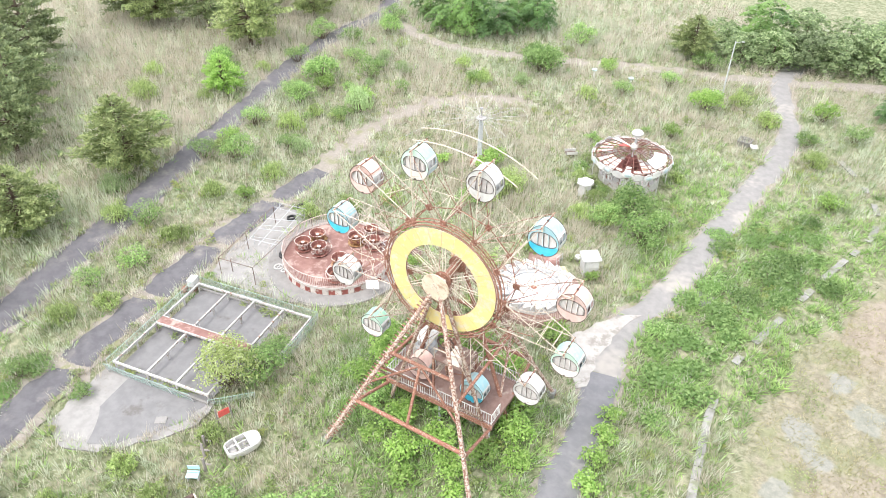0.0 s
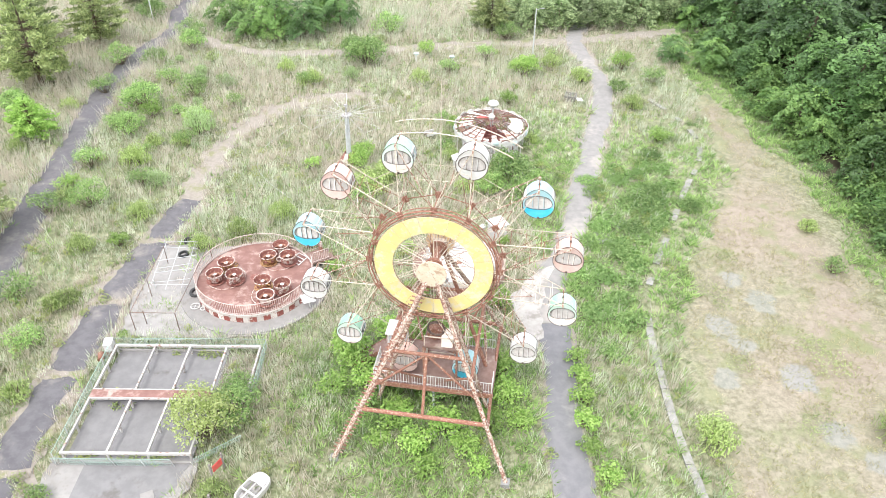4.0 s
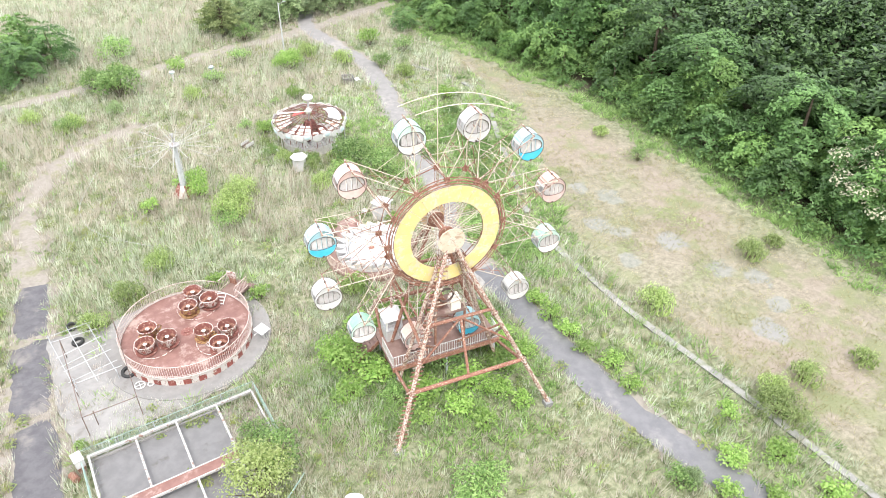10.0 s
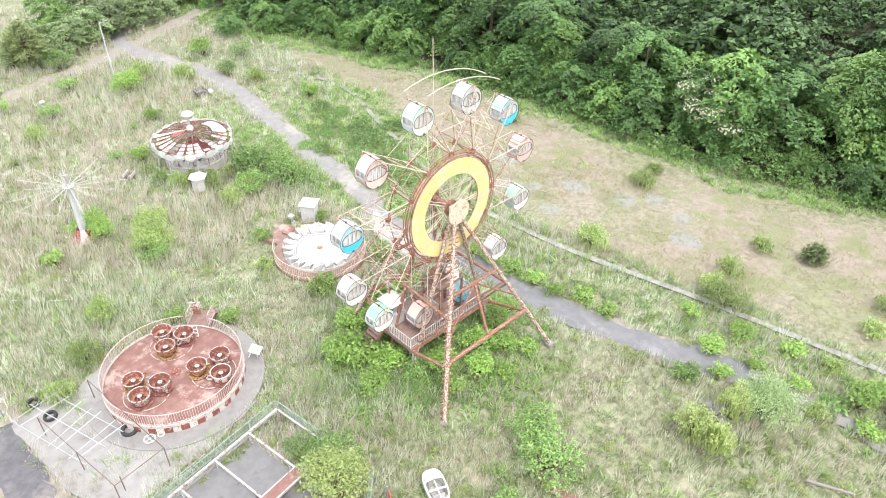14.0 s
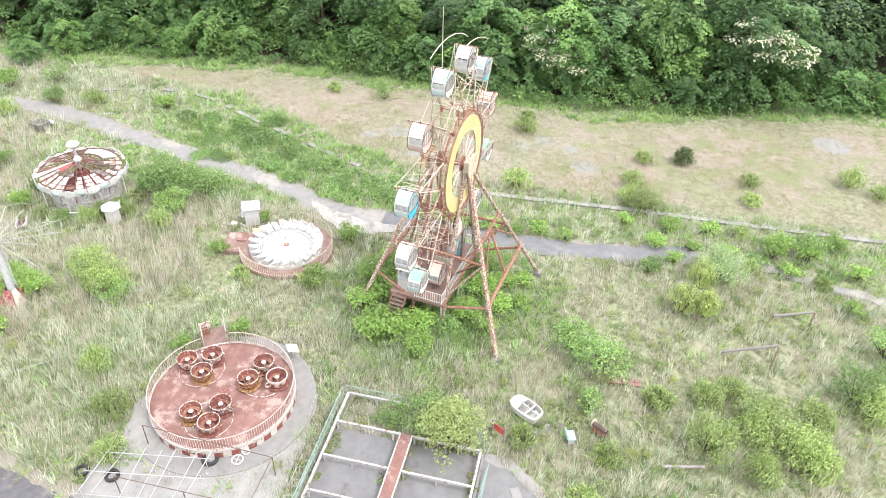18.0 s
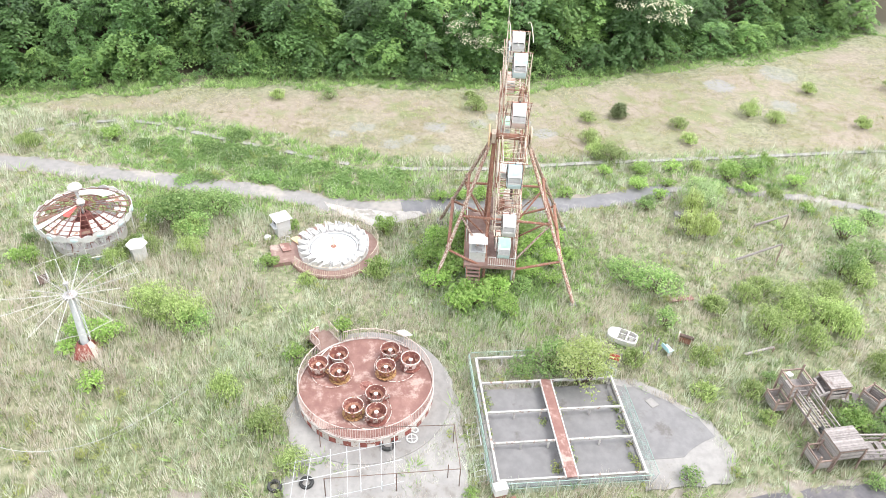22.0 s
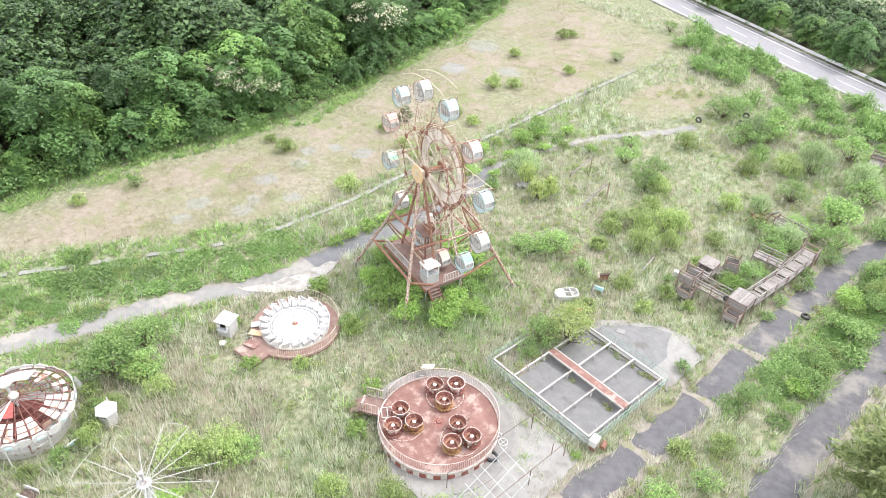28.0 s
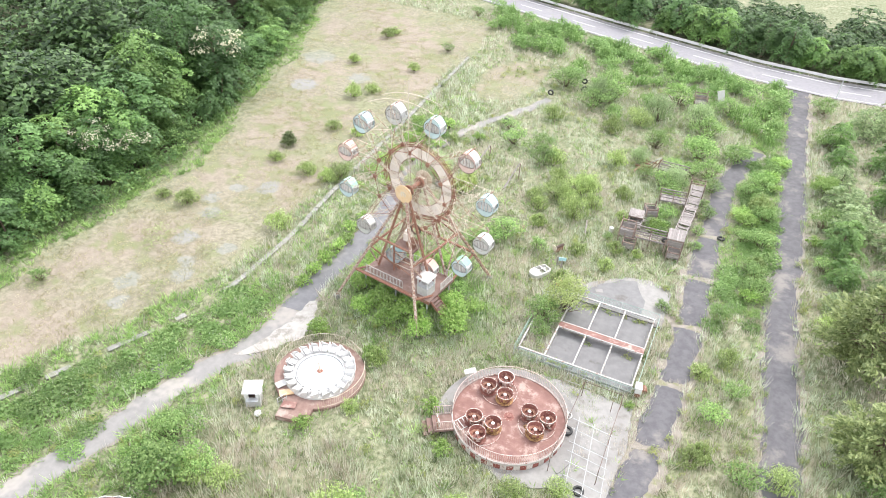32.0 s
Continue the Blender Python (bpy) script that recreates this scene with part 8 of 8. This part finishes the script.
south_thicket = [(-15.9, -17.4, 2.6, "mid"), (-17.6, -20.0, 2.4, "mid"), (-14.7, 0.4, 1.9, "mid"), (-22.6, -15.6, 2.2, "olive"), (-21.2, 9.8, 1.9, "olive"), (-18.4, 6.6, 2.0, "olive"), (-21.2, 4.0, 1.8, "olive"), (-33.2, -24.6, 2.4, "mid"), (-29.7, -2.4, 2.0, "pale"), (-35.6, -11.6, 2.2, "dark"), (-33.2, -6.0, 2.0, "mid"), (-31.2, -10, 2.6, "dark"), (-31.4, -16, 2.6, "mid"), (-26.2, -24.2, 2.6, "mid"), (-29.8, -18.8, 2.6, "pale"), (-24.6, -18, 2.6, "pale"), (-26, -10.2, 2.0, "mid"), (-16.8, -23.3, 2.8, "mid"), (-10.4, -22.4, 2.8, "mid"), (-15.9, -19.6, 2.6, "pale"), (-13.6, -2.6, 2.0, "mid"), (-12, -11.5, 1.8, "olive"), (-20, -12, 1.7, "olive"), (-30, 0.6, 1.3, "bright"), (-30.0, 8.4, 1.3, "bright"), (-29.6, 5.6, 1.0, "mid"), (-34.3, 3.0, 1.1, "mid"), (-29, 13.5, 0.7, "olive"), (-25.2, 3.4, 1.3, "olive"), (-22.6, -3.6, 1.6, "olive")]
vr = random.Random(14)
# lush growth between the two lanes, and weeds round the climbing course
between_lanes = [(vr.uniform(-41, -37.4), -12 + 1.05 * i + vr.uniform(-0.4, 0.4), vr.uniform(0.9, 1.9), vr.choice(["mid", "bright", "low", "low", "olive"])) for i in range(27)] + [(vr.uniform(-41, -37.6), -14 + 0.62 * i, vr.uniform(0.9, 1.5), "low") for i in range(0, 58, 2)]
round_course = [(-30.6, 9.6, 1.1, "mid"), (-29.4, 8.0, 1.2, "mid"), (-30.6, 7.0, 1.0, "mid"), (-30.2, 5.0, 1.3, "mid"), (-31.0, 4.2, 0.8, "mid"), (-29.6, 0.4, 1.6, "mid"), (-28.4, -1.4, 1.5, "mid"), (-30.4, -1.6, 1.2, "mid"), (-33.9, -2.8, 1.5, "mid"), (-33.6, 0.8, 0.9, "mid"), (-33.9, 6.6, 0.8, "mid"), (-34.2, 9.2, 0.8, "mid"), (-26.0, 7.6, 0.9, "olive"), (-25.6, 11.8, 0.7, "mid"), (-26.2, -2.4, 1.2, "mid"), (-31.2, -5.4, 1.6, "mid"), (-28.8, -6.0, 1.6, "mid"), (-25.0, -5.4, 1.4, "pale")]
trng = random.Random(77)
thicket = []
for i in range(190):
    x = trng.uniform(-40, 10)
    lo = float(np.interp(x, [-46, -34, -22, -8, 4, 12], [-36, -36.5, -39, -42, -45.3, -47.5]))
    yy = lo + abs(trng.gauss(0, 0.42)) * 22
    if yy > -14 or (x > 2 and yy > lo + 9) or (-9.5 < x < 3 and -32 < yy < -8):
        continue
    if min((x - a) ** 2 + (yy - b) ** 2 for a, b, *_ in south_thicket) < 4:
        continue
    if float(away(np.array([x]), np.array([yy]), ROAD_A)[0]) < 1.6:
        continue
    thicket.append((x, yy, trng.uniform(1.0, 1.9), trng.choice(["mid", "mid", "dark", "olive", "pale"])))
scatter = []
while len(scatter) < 62:
    x, yy = trng.choice([(trng.uniform(-41, 12), trng.uniform(64, 90)), (trng.uniform(-48, -36), trng.uniform(0, 84)), (trng.uniform(-66, -50), trng.uniform(5, 90))])
    if float(min(away(np.array([x]), np.array([yy]), w)[0] for w in (ROAD_A, ROAD_B, FAR_ROAD, PATH, TRAIL))) > 2.2:
        scatter.append((x, yy, trng.uniform(0.6, 1.5), trng.choice(["olive", "mid", "olive", "bright", "pale"])))
everything = between_lanes + round_course + scatter + around_rides + near_wheel + by_path + in_field + north_side + west_verge + south_thicket
# growth that fills the foot of the wood
er = random.Random(31)
foot = []
yy = -30.0
while yy < 92:
    xx = float(edge_of_forest(yy))
    foot += [(xx + er.uniform(-0.6, 0.8), yy, er.uniform(1.0, 1.7), er.choice(["mid", "dark", "mid", "bright"])), (xx + er.uniform(1.6, 3.2), yy + 1.2, er.uniform(1.5, 2.2), er.choice(["dark", "mid"])), (xx + er.uniform(3.6, 5.4), yy + 0.6, er.uniform(1.9, 2.4), er.choice(["dark", "mid"]))]
    yy += 2.2


def joined_shrubs(name, places, seed, label, leaf_m):
    """Bushes that grow into one another, joined."""
    r = random.Random(seed)
    out = []
    for x, y, s, k in places:
        me = [o for o in SHRUBS[k].children if o.name.startswith("foliage")][0].data
        co = np.empty(len(me.vertices) * 3, np.float32)
        me.vertices.foreach_get("co", co)
        q = co.reshape(-1, 4, 3)[::3]
        mid = q.mean(1, keepdims=True)
        q = ((mid + (q - mid) * 1.65) * s).reshape(-1, 3)
        a = r.uniform(0, 6.28)
        ca, sa = math.cos(a), math.sin(a)
        out.append(np.stack([q[:, 0] * ca - q[:, 1] * sa + x, q[:, 0] * sa + q[:, 1] * ca + y, q[:, 2] + float(height(x, y))], -1))
    V = np.concatenate(out)
    me = bulk_mesh(name, V, np.arange(len(V)).reshape(-1, 4), leaf_m)
    return tagged(new(name, me), label, "bushes", kind="stuff")


joined_shrubs("thicket", sized(thicket), 61, "dense green thicket of bushes growing into one another", LEAF_THICKET)
creepers = []
for i in range(30):
    yy = 35.5 + 0.8 * i
    x0 = float(np.interp(yy, [28.4, 35.5, 43, 49.2, 57.6, 63.3], [-1.6, -1.6, -0.2, 2.1, 4.3, 5.8]))
    x1 = float(np.interp(yy, [26, 31.5, 35.6, 40.8, 45.3, 51.5, 56, 60.5], [3.2, 3.4, 3.5, 4.7, 6.9, 9.7, 11.8, 14.3]))
    creepers += [(er.uniform(x0 + 0.5, x1), yy + er.uniform(-0.6, 0.6), er.uniform(0.8, 1.4), "low")]
joined_shrubs("creepers", sized(creepers), 63, "low green creepers and weeds between footpath and drain", LEAF_THICKET)
joined_shrubs("undergrowth", sized(foot), 62, "green undergrowth filling the foot of the wood", LEAF_FOOT)
in_order = sized([(a, b, c * (1.1 if a > 4 else 1.15 if d == "bright" and math.hypot(a + 11.2, b - 28.2) < 7.5 else 1.0), d) for a, b, c, d in everything])
place_all(SHRUBS, in_order, 4)


# ---- grass ----
def clear_of_things(x, y):
    """True where plants may stand."""
    ok = away(x, y, PATH) > np.where(y < 11, np.interp(y, [-12, -6, 0, 8], [0.75, 0.5, 0.2, 0.3]), 1.1) + 0.25 * waves(x, y, 1.7)
    joint = np.min(np.abs(y[:, None] - np.array([44.3, 36.6, 29.4, 21.7, 14.2, 6.5])[None] - 0.3 * waves(x, y, 2.2)[:, None]), axis=1) < 0.55
    ok &= (away(x, y, ROAD_A) > 1.1 + 0.3 * waves(x, y, 1.3)) | joint | (waves(x, y, 0.8, 7) > np.where(y > 34, 0.55, 0.85))
    ok &= away(x, y, ROAD_B) > 1.15 + 0.3 * waves(x, y, 1.4)
    ok &= away(x, y, FAR_ROAD) > 1.2 + 0.3 * waves(x, y, 1.1)
    ok &= away(x, y, MAIN_ROAD) > 3.4
    ok &= away(x, y, DRAIN) > np.where(y < 36, 0.26, 0.2)
    ok &= away(x, y, TRAIL) > 0.8 + 0.7 * waves(x, y, 1.5, 2)
    ok &= np.hypot(x - CX, y - CY) > CR + 0.12
    ok &= np.hypot(x - SX, y - SY) > 3.95
    ok &= ~((np.abs(x - SX) < 2.0) & (y > SY) & (y < SY + 5.2))
    ok &= np.hypot(x - KX, y - KY) > 3.5
    ok &= ~((x > -32.8) & (x < -25.2) & (y > 22.8) & (y < 31.8))
    ok &= ~((x > -33.4 + np.abs(y - 20) * 0.1) & (x < -25.2 - np.clip(21.5 - y, 0, 9) * 0.9) & (y > 17.4 + 0.3 * waves(x, y, 2)) & (y < 23))
    paved = (x > -33.4) & (x < -22.5) & (y > 33.2) & (y < 43.8) & (np.hypot(x - CX, y - CY) < 9.2 + 0.6 * waves(x, y, 1.2))
    seam = (np.abs(np.hypot(x - CX, y - CY) - 5.9) < 0.3) | (np.abs(x + 30.2 + 0.5 * np.sin(y * 0.6)) < 0.16) | (np.abs(y - 36.4 - 0.4 * np.sin(x)) < 0.14) | (np.abs(y - 40.3 - 0.4 * np.sin(x * 1.3)) < 0.14)
    ok &= ~(paved & (waves(x, y, 1.1, 4) < 0.22) & ~seam) & (np.hypot(x - CX, y - CY) > 5.6) | (np.hypot(x - CX, y - CY) < 5.6) & (y > 39) & (x > -27) & ok
    ok &= ~((y > 33.2) & (y < 42.6) & (x > np.interp(y, [33, 36, 38, 42], [-4.6, -5.7, -6.0, -3.2])) & (x < -2.2))
    return ok


def tufts(name, x, y, h, spread, w, seed, material, label, fan=10, lean=0.26):
    """Tufts of thin pointed blades that lean outwards from their root."""
    r = np.random.RandomState(seed)
    n = len(x) * fan
    X, Y = np.repeat(x, fan), np.repeat(y, fan)
    H0 = np.repeat(h * r.uniform(0.6, 1.25, len(x)), fan)
    wx, wy = np.repeat(r.normal(0.08, 0.16, len(x)), fan), np.repeat(r.normal(-0.05, 0.16, len(x)), fan)
    Hh = H0 * r.uniform(0.5, 1.1, n)
    a, d = r.uniform(0, 6.283, n), np.sqrt(r.uniform(0, 1, n))
    X, Y = X + spread * d * np.cos(a), Y + spread * d * np.sin(a)
    b = r.uniform(0, 6.283, n)
    c, s = np.cos(b) * w / 2, np.sin(b) * w / 2
    Z = height(X, Y) - 0.04
    k = lean * Hh * (0.35 + d)
    tx, ty = np.cos(a) * k + wx * Hh, np.sin(a) * k + wy * Hh
    V = np.stack([np.stack([X - c, Y - s, Z], 1), np.stack([X + c, Y + s, Z], 1), np.stack([X + tx, Y + ty, Z + Hh], 1)], 1).reshape(-1, 3)
    me = bulk_mesh(name, V, np.arange(len(V)).reshape(-1, 3), material)
    tone = np.clip(r.beta(0.75, 0.75, len(x)) + 0.2 * waves(x, y, 2.1, 4.0), 0, 1)
    at = me.attributes.new("tone", "FLOAT", "POINT")
    at.data.foreach_set("value", np.repeat(tone, fan * 3).astype(np.float32))
    return tagged(new(name, me), label, "grass", kind="stuff")


gr = np.random.RandomState(91)
N = 118000
# thick where the camera passes near, thinning out with the distance
ang, rad = gr.uniform(0, 6.2832, N), 92 * gr.uniform(0, 1, N) ** 0.66
x, y = -20 + rad * np.cos(ang), 32 + rad * np.sin(ang) * 0.95
keep = clear_of_things(x, y) & (y > -46) & (x < edge_of_forest(y) + 2)
x, y, rad = x[keep], y[keep], rad[keep]
line = np.interp(y, [-60, 5, 30, 37, 49, 58, 70, 80], [5.5, 5.5, 4.5, 6, 11, 16, 16, 20])
field = (sandy(x, y) > 0.1) | (x > line + 1.2 + waves(x, y, 0.6)) & (x < edge_of_forest(y) - 2.6 + 1.3 * waves(x, y, 0.5)) & (y < 76) & (y > -40)
strip_e = ~field & (x > -3.4) & (x < line + 3) & (y < 70) & (y > -12)
wheel_d = np.hypot((x + 11.2) / 1.15, y - 27.5)
edge = ~field & (x >= edge_of_forest(y) - 4.2)
u = gr.uniform(0, 1, len(x))
lush = ~field & ~edge & (u < np.clip(1.1 - wheel_d / 8.5, 0, 0.6) + np.where(strip_e, np.where((y > 34) & (y < 63), 0.8, 0.3), 0.06) + np.where((x > -41.5) & (x < -36.5) & (y < 18), 0.75, 0))
dryness = 0.52 + 0.42 * waves(x, y, 0.33, 0.5) + 0.3 * waves(x, y, 0.12, 2) + 0.3 * waves(x, y, 0.9, 1.5) + np.where(y > 62, 0.22, 0) + np.where((x < -50), 0.3, 0) - np.where(strip_e, 0.22, 0) - np.clip(0.25 - wheel_d / 40, 0, 1) + np.where((x > -34) & (x < -18) & (y < 22) & (y > -10), 0.1, 0)
rest = ~field & ~lush & ~edge
dry = rest & (gr.uniform(0, 1, len(x)) < np.clip(dryness, 0.08, 0.85))
pale = rest & ~dry & (gr.uniform(0, 1, len(x)) < 0.56)
green = rest & ~dry & ~pale
tall = 0.5 + 0.3 * np.clip(waves(x, y, 0.25, 1) + 0.3, 0, 1) + 0.22 * waves(x, y, 1.4, 2.5) + np.where((y > 45) & (x < 0), 0.25, 0) - np.where((x > -24) & (x < -8) & (y < 24), 0.12, 0)
tall = tall + np.where((x < -45) & (y > 34), 0.35, 0) + np.where((y > 73) & (x < 16), 0.2, 0)
tall = np.where(away(x, y, TRAIL_2) < 1.2, 0.2, tall)
tall = np.where(away(x, y, ROAD_A) < 1.1, 0.25, tall)
tall = np.where((x > -33.4) & (x < -22.5) & (y > 33.2) & (y < 43.8), 0.26, tall)
tufts("dry_reeds", x[dry], y[dry], tall[dry] * 1.4, 0.2, 0.042, 1, BLADE_DRY, "tall dry straw coloured reeds", fan=8)
tufts("pale_reeds", x[pale], y[pale], tall[pale] * 1.35, 0.22, 0.044, 2, BLADE_PALE, "tall pale green reeds", fan=10)
tufts("green_grass", x[green], y[green], tall[green] * 1.05, 0.26, 0.05, 3, BLADE_GREEN, "knee-high green grass", fan=10)
lw = lush | (edge & (x < edge_of_forest(y) + 1.5))
tufts("lush_weeds", x[lw], y[lw], 0.34 + 0.3 * np.clip(waves(x[lw], y[lw], 0.9, 1.0) + 0.4, 0, 1.2), 0.28, 0.1, 4, BLADE_LUSH, "lush green weeds", lean=0.9)
fz = field & (u < np.clip(0.6 + 0.6 * waves(x, y, 0.4, 3), 0.1, 1.0))
tufts("field_grass", x[fz], y[fz], np.full(fz.sum(), 0.16), 0.4, 0.05, 5, BLADE_FIELD, "short dry grass of the open field", lean=1.0)

# broad-leaved weeds in low clumps through the meadow
wr = np.random.RandomState(17)
wx, wy = wr.uniform(-48, 14, 9000), wr.uniform(-30, 88, 9000)
ok = clear_of_things(wx, wy) & (waves(wx, wy, 0.4, 5) + wr.uniform(-0.9, 0.9, 9000) > 0.35) & (wx < np.interp(wy, [-60, 5, 30, 37, 49, 58, 70, 80], [5.5, 5.5, 4.5, 6, 11, 16, 16, 20]) + 1)
wx, wy = wx[ok][:1300], wy[ok][:1300]
wz = height(wx, wy)
bx, by = wr.uniform(-32.5, -25.5, 24), wr.choice([23.1, 27.0, 27.9, 31.4], 24) + wr.normal(0, 0.1, 24)
wx, wy, wz = np.concatenate([wx, bx]), np.concatenate([wy, by]), np.concatenate([wz, np.full(24, -0.1)])
clumps = [((a, b, c + 0.16), (s, s, s * 0.8)) for a, b, c, s in zip(wx, wy, wz, wr.uniform(0.22, 0.55, len(wx)))]
V, F = leaf_cards(clumps, 26, 0.085, 18, up=1.1, slim=0.5, inner=0.4)
tagged(new("weed_clumps", bulk_mesh("weed_clumps", V, F, LEAF_WEED)), "low clumps of broad-leaved green weeds", "weeds", kind="stuff")
